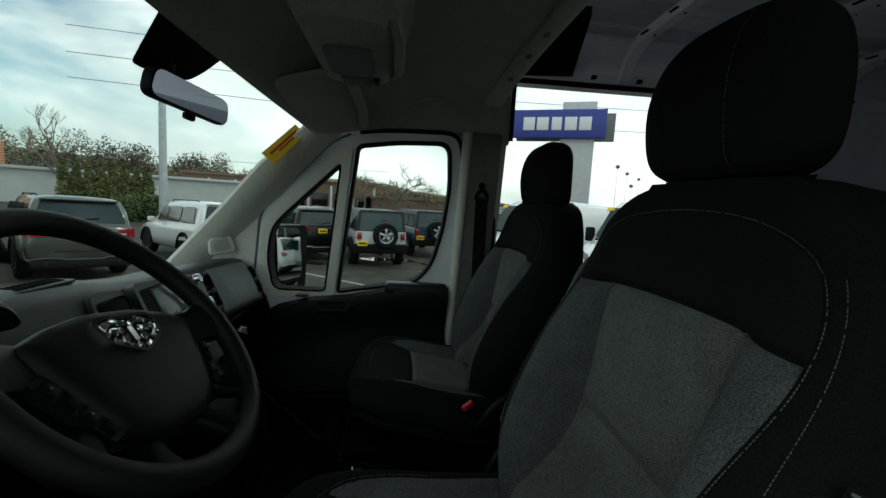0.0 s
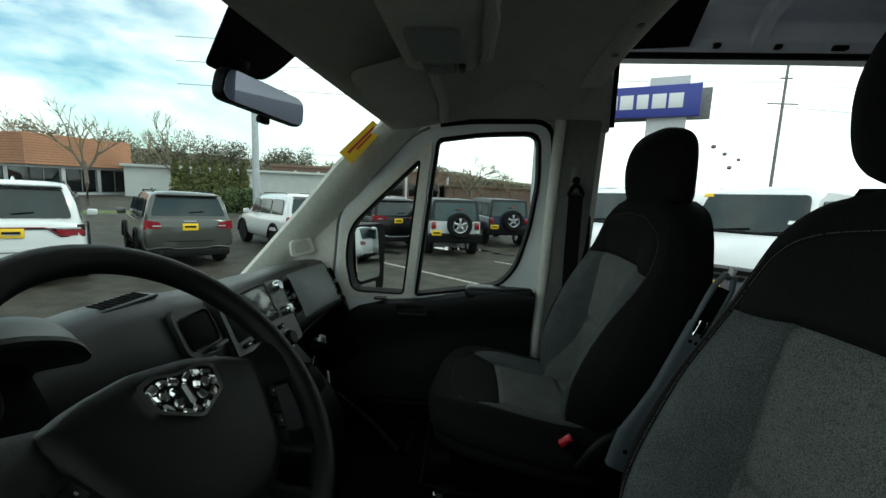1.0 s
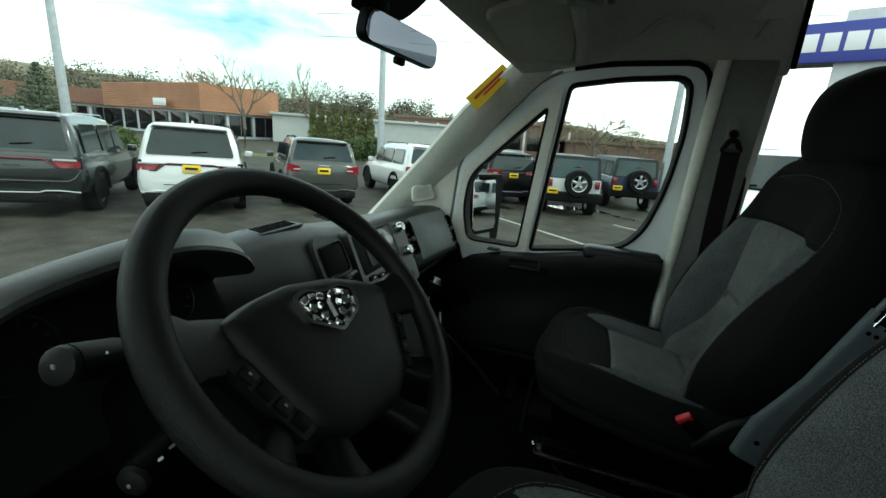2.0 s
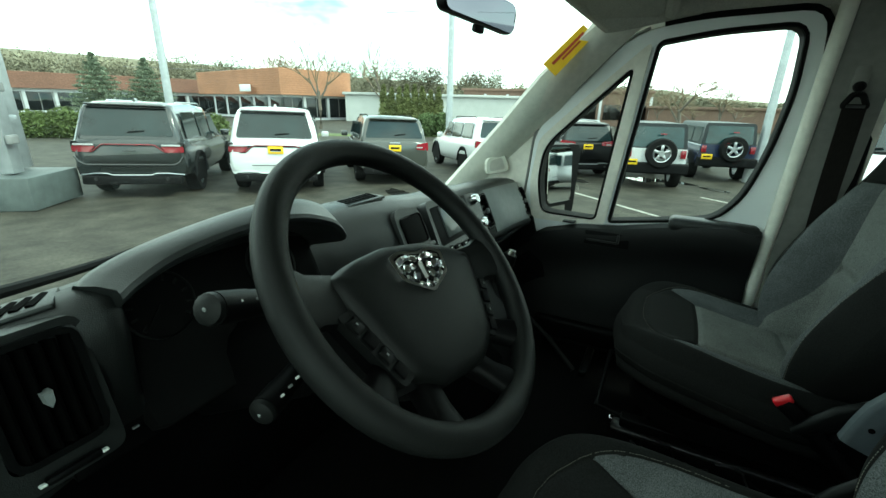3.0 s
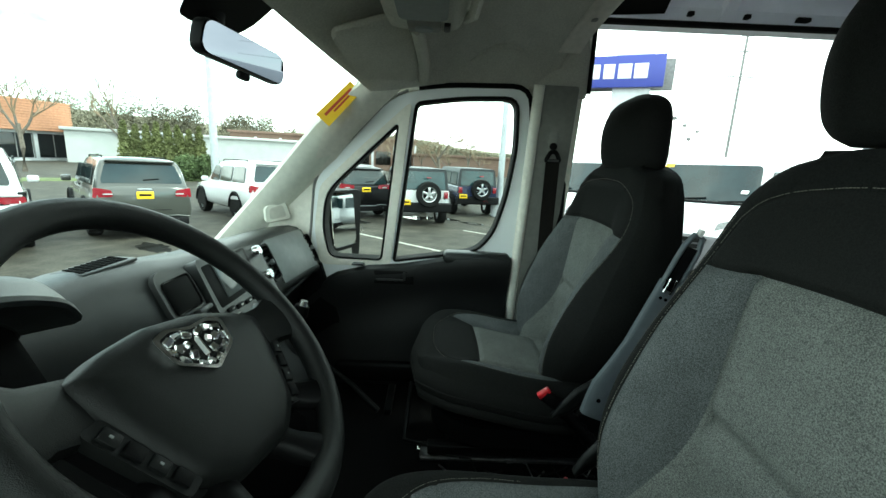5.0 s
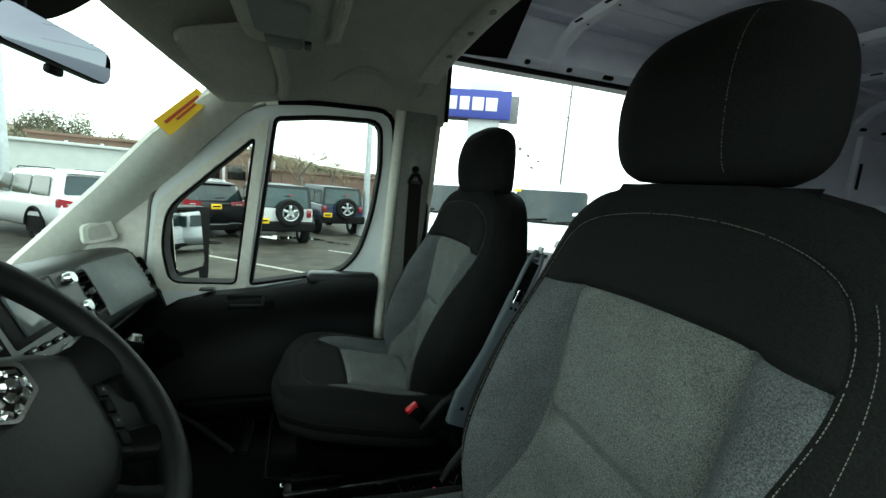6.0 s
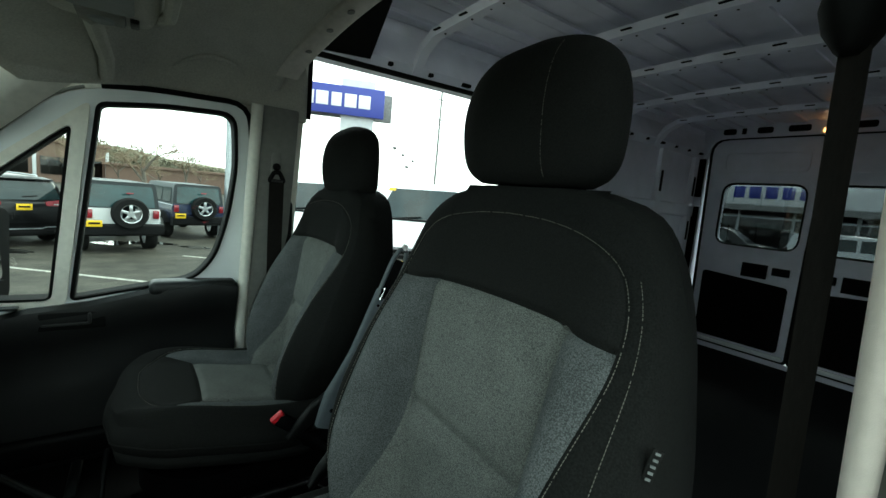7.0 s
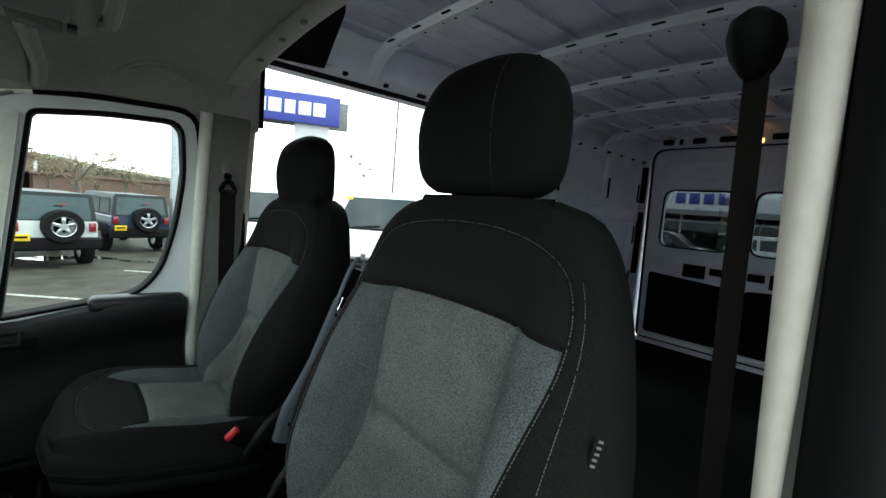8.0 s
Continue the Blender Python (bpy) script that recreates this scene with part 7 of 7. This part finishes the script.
# ---- dealer sign and poles ----
SIGN_BLUE = mat("sign_blue", (0.035, 0.05, 0.30), 0.4, scale=2, var=0.05)
SIGN_WHITE = mat("sign_white", (0.8, 0.8, 0.82), 0.4, var=0.03)
CONC = mat("pale_cladding", (0.55, 0.56, 0.58), 0.6, scale=3, var=0.06)
STEEL = mat("galvanised_steel", (0.42, 0.44, 0.46), 0.45, 0.6, scale=6, var=0.12)
DARK_STEEL = mat("weathered_pole", (0.20, 0.20, 0.20), 0.7, scale=6, var=0.2)


sg = thing("pylon_sign", (31.0, -12.6, -0.27), "tall pylon with a blue sign panel and white shapes", "sign", rz=-25)
part("column", one_box((0.0, -0.3, 5.2), (0.6, 2.5, 10.4), 0.03), CONC, sg, "pale clad column")
part("sign_panel", one_box((-0.55, 1.4, 8.70), (0.35, 7.4, 2.12), 0.04), SIGN_BLUE, sg, "blue sign panel")
part("rear_panel", one_box((0.55, 0.75, 8.62), (0.35, 7.4, 2.1), 0.04), DARK_STEEL, sg)
# brand lettering as five plain white shapes
for k in range(5):
    part("sign_mark", one_box((-0.745, 3.35 - 1.04 * k, 8.70), (0.04, 0.88 if k != 2 else 0.74, 0.98), 0.02), SIGN_WHITE, sg, "plain white sign shape")


def lamp_pole(place, h, r, heads=1, label="tall grey steel lamp pole"):
    p = thing("lamp_pole", (*place, ground_z(place[0])), label, "lamp pole", "lamp poles")
    part("pole", tube([(0, 0, 0), (0, 0, h)], [r, r * 0.6], n=12), STEEL, p)
    part("base", tube([(0, 0, 0), (0, 0, 0.7)], r * 2.4, n=14), CONC, p)
    if heads > 1:
        part("lamp_head", lofted([[(u, v, h + z) for u, v in ell((0, 0), q, q, 10)] for q, z in ((0.10, -0.15), (0.22, -0.05), (0.20, 0.12), (0.08, 0.2))]), DARK_STEEL, p, "dark flood lamp head")
    for k in range(heads if heads == 1 else 0):
        a = math.pi * k + 0.6
        k2 = 1.0 if r > 0.08 else 0.45
        hd = part("lamp_head", one_box((0.7 * k2 * math.cos(a), 0.7 * k2 * math.sin(a), h), (0.7 * k2, 0.4 * k2, 0.2), 0.04, pose(0, 0, 0, 0, 0, math.degrees(a))), DARK_STEEL, p)
        part("arm", tube([(0, 0, h), (0.45 * math.cos(a), 0.45 * math.sin(a), h)], 0.04, n=6), DARK_STEEL, p)
    return p


lamp_pole((17.0, 9.9), 11, 0.16)
lamp_pole((9.9, 18.9), 11, 0.16)
lamp_pole((16.0, -1.75), 11, 0.13)
for x, y, h in ((38, -20.2, 6.6), (44, -24.6, 6.6), (50, -29.6, 6.6), (40, -22.9, 5.0)):
    lamp_pole((x, y), h, 0.03, 2)

# utility pole and wires
up_ = thing("utility_pole", (46, -30.8, -0.27), "weathered wooden utility pole with cross arms", "utility pole")
part("pole", tube([(0, 0, 0), (0, 0, 17)], [0.18, 0.12], n=8), DARK_STEEL, up_)
for z, l in ((16, 1.2), (14.5, 1.2), (12.0, 3.0)):
    part("cross_arm", one_box((0, 0, z), (0.12, l, 0.12)), DARK_STEEL, up_)
for z0, z1 in ((16.5, 15.5), (14.2, 13.3), (11.8, 11.2)):
    w = thing("power_line", (46, -30.8, z0 - 0.38), "thin dark overhead power line", "power line", "power lines")
    part("wire", tube([(0, 0, 0), (-3, 28, -1.2), (-6, 60, (z1 - z0))], 0.03, n=5), DARK_STEEL, w)
    part("wire", tube([(0, 0, 0), (2, -30, -1.2), (4, -60, 0)], 0.03, n=5), DARK_STEEL, w)
pw = thing("power_line", (60, 20, 6.5), "thin dark overhead power line", "power line", "power lines")
part("wire", tube([(-20, 60, 0), (0, 20, -0.6), (10, -18, 0)], 0.03, n=5), DARK_STEEL, pw)

# ---- building with orange ribbed fascia ----
ORANGE = mat("orange_siding", (0.44, 0.215, 0.125), 0.7, scale=5, var=0.15, big=0.12)
BRICK = mat("red_brick_band", (0.26, 0.135, 0.10), 0.85, scale=6, var=0.25, big=0.12)
STORE_GLASS = glass_mat("shop_glass", (0.08, 0.10, 0.11), 1.3)


def shop(place, rz, length, depth, label, h=5.2, band=2.3, facing=ORANGE):
    b = thing("shop_building", (*place, -0.27), label, "building", rz=rz)
    part("wall", one_box((length / 2, depth / 2, (h - band) / 2), (length - 1.2, depth - 1.2, h - band)), CONC, b)
    n = 12
    for k in range(n):
        z = h - band + band * (k + 0.5) / n
        part("siding_board", one_box((length / 2, depth / 2, z), (length, depth, band / n * 0.74), 0.02), facing, b, smooth=0)
    part("fascia_back", one_box((length / 2, depth / 2, h - band / 2), (length - 0.26, depth - 0.26, band * 0.99)), facing, b)
    bays = int(length / 3)
    for k in range(bays):
        x = (k + 0.5) * length / bays
        w = part("window", one_box((x, 0.56, 1.45), (length / bays * 0.82, 0.10, 2.3), 0.02), STORE_GLASS, b, "dark shop window")
        part("frame", one_box((x + length / bays * 0.45, 0.54, 1.45), (0.09, 0.14, 2.4)), DARK_STEEL, w)
        part("mullion", one_box((x, 0.49, 1.45), (0.06, 0.05, 2.3)), DARK_STEEL, w)
    bays = int(depth / 3.5)
    for k in range(bays):
        y = (k + 0.5) * depth / bays
        part("window", one_box((0.56, y, 1.45), (0.10, depth / bays * 0.8, 2.3), 0.02), STORE_GLASS, b, "dark shop window")
    return b


shop((35.7, 40.9), -12, 10.0, 22, "low shop building with an orange ribbed fascia", 5.75, 2.9)
s1 = thing("shop_sign", (36.6, 47.5, 3.3), "white sign board with unreadable print", "sign", rz=78)
part("board", one_box((0, 0.25, 0), (2.6, 0.12, 0.8), 0.03), SIGN_WHITE, s1)
shop((22, 76), -22, 34, 12, "long low brick building beyond the shop", 5.0, 2.0, BRICK)
WH = mat("pale_wall", (0.44, 0.45, 0.44), 0.7, scale=1.5, var=0.06)
BRN = mat("brown_wall", (0.16, 0.10, 0.075), 0.8, scale=2, var=0.1)
for px, py, l, d, h, rz, m, lab in ((52, 30, 22, 10, 3.1, 120, WH, "long low white building with a flat roof"), (64, 17, 24, 12, 4.1, 104, BRN, "brown low building behind the parked cars"), (62, -9, 26, 8, 2.3, 92, BRN, "brown low building behind the off-road cars")):
    b = thing("low_building", (px, py, -0.27), lab, "building", rz=rz)
    part("wall", one_box((0, 0, h / 2), (l, d, h)), m, b)
    part("roof", one_box((0, 0, h + 0.15), (l + 0.6, d + 0.6, 0.3), 0.05), m, b)
    if m is BRN and h > 3:
        bays = int(l / 3)
        for k in range(bays):
            part("window", one_box((-l / 2 + (k + 0.5) * l / bays, d / 2 + 0.02, h * 0.42), (l / bays * 0.7, 0.1, h * 0.45), 0.02), STORE_GLASS, b, "dark window")
            part("pier", one_box((-l / 2 + k * l / bays, d / 2 + 0.05, h * 0.45), (0.3, 0.2, h * 0.9), 0.02), CONC if h > 4 else BRN, b)
    if h < 3:
        for k in range(3):
            part("sign_bar", one_box((-5.0 + 0.2 * k, d / 2 + 0.12, 2.02 - 0.36 * k), (1.9 - 0.35 * (k == 0), 0.08, 0.17), 0.02), SIGN_WHITE, b, "plain white bar in place of print")

# rear view: showroom across the lot
sr = thing("showroom", (8, -32, 0.0), "glass-fronted white showroom with a blue sign", "building", rz=6)
part("wall", one_box((0, -4, 2.3), (40, 8, 4.6)), WH, sr)
part("fascia", one_box((0, 0.3, 3.95), (40, 1.0, 1.6), 0.05), SIGN_WHITE, sr, "white fascia band")
part("soffit", one_box((0, 0.5, 3.0), (40, 1.2, 0.35)), DARK_STEEL, sr)
for k in range(14):
    w = part("window", one_box((-19 + 2.9 * k, 0.05, 1.5), (2.7, 0.10, 2.8), 0.02), STORE_GLASS, sr, "tall showroom window")
    part("mullion", one_box((-19 + 2.9 * k + 1.42, 0.12, 1.5), (0.12, 0.12, 2.9)), STEEL, w)
    part("transom", one_box((-19 + 2.9 * k, 0.12, 2.4), (2.8, 0.12, 0.10)), STEEL, w)
for k in range(5):
    part("sign_mark", one_box((2.75 - 0.85 * k, 0.84, 3.95), (0.60, 0.08, 0.72), 0.03), SIGN_BLUE, sr, "plain blue sign shape")
suv("estate_car", (3.2, -24), 95, SILVER_CAR, "silver car parked before the showroom", "parked cars")
for x, y, m, lab in ((9.6, -17.6, WHITE_CAR, "white car parked across the lot behind the van"), (12.0, -16.0, SILVER_CAR, "silver car parked across the lot behind the van"), (14.4, -14.4, WHITE_CAR, "white car parked across the lot behind the van")):
    suv("estate_car", (x, y), 147, m, lab, "parked cars", plate_on=False, tail="")
suv("estate_car", (8.5, -23.5), 95, BLACK_CAR, "black car parked before the showroom", "parked cars")

PLINTH = mat("dark_plinth_paint", (0.085, 0.10, 0.10), 0.55, scale=5, var=0.2, big=0.15)
# steel frame canopy beside the lane
fr = thing("steel_frame", (2.02, 9.86, 0.10), "grey steel gantry on a concrete plinth", "gantry", rz=39)
part("plinth", one_box((0.66, 2.2, 0.25), (1.33, 4.4, 0.54), 0.02), PLINTH, fr, "dark grey painted plinth")
for x, y, w in ((1.08, 0.75, 0.30), (0.42, 0.45, 0.26), (0.62, 1.5, 0.14)):
    part("post", one_box((x, y, 3.3), (w, w * 0.8, 5.5), 0.02), STEEL, fr)
for k in range(4):
    part("rung", one_box((0.62, 0.50, 1.4 + 0.9 * k), (0.5, 0.10, 0.12), 0.01), STEEL, fr)
    part("clamp", one_box((0.35, 0.27, 1.1 + 0.8 * k), (0.2, 0.08, 0.14), 0.02), DARK_STEEL, fr)

# ---- trees, hedges, hills ----
BARK = mat("bark", (0.13, 0.11, 0.09), 0.9, scale=8, var=0.3)
TWIG = mat("bare_twigs", (0.20, 0.15, 0.10), 0.9, scale=2, var=0.3)
CONIFER = mat("conifer_needles", (0.140, 0.168, 0.112), 0.85, scale=2, var=0.4)
HEDGE = mat("hedge_leaves", (0.07, 0.10, 0.035), 0.8, scale=2, var=0.4)
COLUMN = mat("column_shrub_leaves", (0.140, 0.152, 0.058), 0.85, scale=2, var=0.4)
# distance haze is put into this paler hill colour
HILL = mat("hazy_hill_woods", (0.165, 0.152, 0.105), 0.95, scale=0.3, var=0.35, big=0.3)
rng = random.Random(7)


def bare_tree(place, h, label, spread=0.5, thick=0.16, depth=5):
    t = thing("tree", (*place, ground_z(place[0])), label, "tree", "bare trees")
    trunk, twigs = bmesh.new(), bmesh.new()

    def branch(p, d, l, r, n):
        q = p + d * l * 0.5 + Vector((rng.uniform(-1, 1), rng.uniform(-1, 1), 0)) * l * 0.06
        e = p + d * l
        tube_into(trunk if n > depth - 2 else twigs, [p, q, e], [r, r * 0.85, r * 0.65], n=6 if n > 2 else 4)
        if n == 0:
            return
        for k in range(3 if n > 1 else 3):
            nd = (d + Vector((rng.uniform(-1, 1), rng.uniform(-1, 1), rng.uniform(-0.3, 0.7))) * spread * 1.4).normalized()
            branch(p + d * l * rng.uniform(0.6, 1.0), nd, l * rng.uniform(0.55, 0.8), r * 0.58, n - 1)

    branch(Vector((0, 0, 0)), Vector((0.03, 0.02, 1)).normalized(), h * 0.32, thick, depth)
    part("trunk", trunk, BARK, t)
    part("crown", twigs, TWIG, t, smooth=0)
    return t


def clump(bm, c, rad, n, size, rnd):
    for _ in range(n):
        d = Vector((rnd.gauss(0, 1), rnd.gauss(0, 1), rnd.gauss(0, 1))).normalized() * rnd.uniform(0.45, 1.0)
        p = Vector((c[0] + d.x * rad[0], c[1] + d.y * rad[1], c[2] + d.z * rad[2]))
        a, b = Vector((rnd.gauss(0, 1), rnd.gauss(0, 1), rnd.gauss(0, 1))).normalized() * size, Vector((rnd.gauss(0, 1), rnd.gauss(0, 1), rnd.gauss(0, 1))).normalized() * size
        bm.faces.new([bm.verts.new(v) for v in (p, p + a, p + b)])


def conifer(place, h, label):
    t = thing("tree", (*place, ground_z(place[0])), label, "tree", "evergreens")
    part("trunk", tube([(0, 0, 0), (0, 0, h)], [0.14, 0.02], n=6), BARK, t)
    bm = bmesh.new()
    for k in range(15):
        q = k / 14
        z = lerp(0.7, h, q)
        reach = lerp(h * 0.44, 0.10, q ** 1.15)
        n = 9 if k < 10 else 5
        for j in range(n):
            a = 2 * math.pi * (j + 0.5 * (k % 2)) / n + rng.uniform(-0.25, 0.25)
            l = reach * rng.uniform(0.72, 1.15)
            for f in (0.35, 0.65, 0.92):
                clump(bm, (l * f * math.cos(a), l * f * math.sin(a), z - 0.10 * l * f + 0.16 * l * f * f), (l * 0.24 + 0.06, l * 0.24 + 0.06, h * 0.022), 46, h * 0.024, rng)
    part("crown", bm, CONIFER, t, smooth=0)
    return t


def hedge(place, size, rz, label, material=None):
    t = thing("hedge", (*place, ground_z(place[0])), label, "hedge", "hedges", rz=rz)
    bm = bmesh.new()
    n = max(2, int(size[0] / 1.1))
    for k in range(n):
        hh = size[2] * rng.uniform(0.85, 1.06)
        clump(bm, (lerp(-size[0] / 2, size[0] / 2, (k + 0.5) / n), 0, hh * 0.5), (size[0] / n * 0.75, size[1] / 2, hh * 0.52), 2600, 0.15, rng)
    part("leaves", bm, material or HEDGE, t, smooth=0)
    return t


def column_hedge(place, length, h, n, rz, label):
    """A close row of upright narrow evergreens with pointed tops."""
    t = thing("hedge", (*place, ground_z(place[0])), label, "hedge", "hedges", rz=rz)
    for k in range(n):
        x, hh, w = lerp(-length / 2, length / 2, (k + 0.5) / n), h * rng.uniform(0.90, 1.05), length / n * 0.82
        bm = bmesh.new()
        for j in range(9):
            q = j / 8
            clump(bm, (x + rng.uniform(-0.05, 0.05), 0, lerp(0.15, hh * 0.96, q)), (w * (1 - 0.75 * q ** 3), w * (1 - 0.75 * q ** 3), hh * 0.085), 620, 0.12, rng)
        part("shrub", bm, COLUMN, t, smooth=0)
    return t


bare_tree((27.5, 27.5), 9.5, "bare street tree before the shop", 0.55)
bare_tree((40, 45), 11, "bare tree beyond the shop", 0.5)
bare_tree((44, 33), 11, "bare tree behind the hedge", 0.5)
bare_tree((36, 0.6), 6.6, "bare spreading tree behind the parked cars", 1.0, 0.16, 6)
bare_tree((40, 3.6), 6.2, "bare spreading tree behind the parked cars", 0.95, 0.15, 6)
bare_tree((44, -2.6), 5.6, "bare brown tree before the low building", 0.95, 0.13, 6)
for x, y, h in ((50, 2.5, 5.6), (47, -0.6, 5.2), (53, 5.5, 5.8), (52, -4.5, 4.8)):
    bare_tree((x, y), h, "bare brown tree before the low building", 1.25, 0.09, 6)
conifer((15.9, 37.0), 4.9, "small dark conifer beside the lane")
conifer((18.7, 36.0), 4.8, "small dark conifer beside the lane")
column_hedge((27.4, 18.4), 4.6, 3.25, 8, -61, "close row of upright olive green evergreens")
hedge((26.6, 15.9), (2.2, 1.6, 1.8), -61, "low green shrub beside the hedge")
hedge((28.0, 22.5), (2.0, 1.4, 1.3), -61, "low green shrub before the shop")
for k, (x, y) in enumerate(((12.5, 27.0),)):
    hedge((x, y), (9, 1.6, 1.5), 150, "low green bank of shrubs along the lane", GRASS)
tagged(mesh_ob("verge", one_box((20, 25.5, -0.36), (26, 2.5, 0.2), 0.05, pose(0, 0, 0, 0, 0, 128)), GRASS), "narrow green grass verge", "verge", kind="structure")


def woods_thing(pts, h, label):
    bm = bmesh.new()
    for (x0, y0), (x1, y1) in zip(pts, pts[1:]):
        n = int(math.hypot(x1 - x0, y1 - y0) / 3)
        for k in range(n):
            q = k / n
            hh = h * rng.uniform(0.75, 1.15)
            clump(bm, (lerp(x0, x1, q), lerp(y0, y1, q) + rng.uniform(-4, 4), hh * 0.45), (4.5, 4, hh * 0.55), 1300, 0.55, rng)
    return tagged(mesh_ob("woods", bm, HILL, 0), label, "woods", kind="stuff")


woods_thing([(0, 170), (60, 150), (110, 100), (140, 50)], 14, "far wooded hillside with bare and green crowns")
woods_thing([(125, 60), (125, 30), (122, 6)], 7.6, "far wooded hillside beyond the lot")
woods_thing([(122, 6), (120, -4)], 6.4, "far wooded hillside beyond the lot")
woods_thing([(120, -4), (120, -30)], 4.2, "far low woods beyond the lot")

# hill that carries the woods
rows = []
for x, y, h in ((-40, 215, 17), (0, 205, 17.5), (70, 178, 16.5), (130, 115, 12.5), (158, 60, 9.0), (160, 20, 9.6), (158, 4, 8.6), (156, -6, 6.4), (155, -40, 3.6)):
    d = Vector((x, y, 0)).normalized()
    rows.append([Vector((x, y, 0)) + d * r + Vector((0, 0, z * h)) for r, z in ((-14, -0.05), (-8, 0.55), (-3, 0.85), (4, 0.92), (20, 0.6), (40, -0.1))])
tagged(mesh_ob("backdrop", lofted(rows, closed=False, caps=False), HILL, 60), "far olive hillside under the woods", "hill", kind="structure")

# shallow puddles that mirror the sky under the parked cars
WET = mat("puddle_water", (0.03, 0.03, 0.028), 0.04, scale=3, var=0.1, spec=0.9, coat=1.0)
prng = random.Random(3)
for x, y, a, b in ((14.2, 1.6, 0.5, 0.22), (14.4, 1.2, 0.5, 0.2), (14.45, 0.82, 0.4, 0.18), (14.3, 0.28, 0.5, 0.2), (13.4, -0.5, 0.5, 0.2), (12.6, 3.3, 0.6, 0.3), (7.2, 6.2, 0.6, 0.25)):
    lo = [(a * math.cos(t) * prng.uniform(0.7, 1.15), b * math.sin(t) * prng.uniform(0.7, 1.15)) for t in [k * math.pi / 12 for k in range(24)]]
    pd = thing("puddle", (x, y, ground_z(x) + 0.012), "shallow wet puddle reflecting the sky", "puddle", "puddles", rz=50)
    part("water", lofted([[(u, v, -0.012 - 0.0) for u, v in lo], [(u, v, 0.004) for u, v in lo]]), WET, pd)
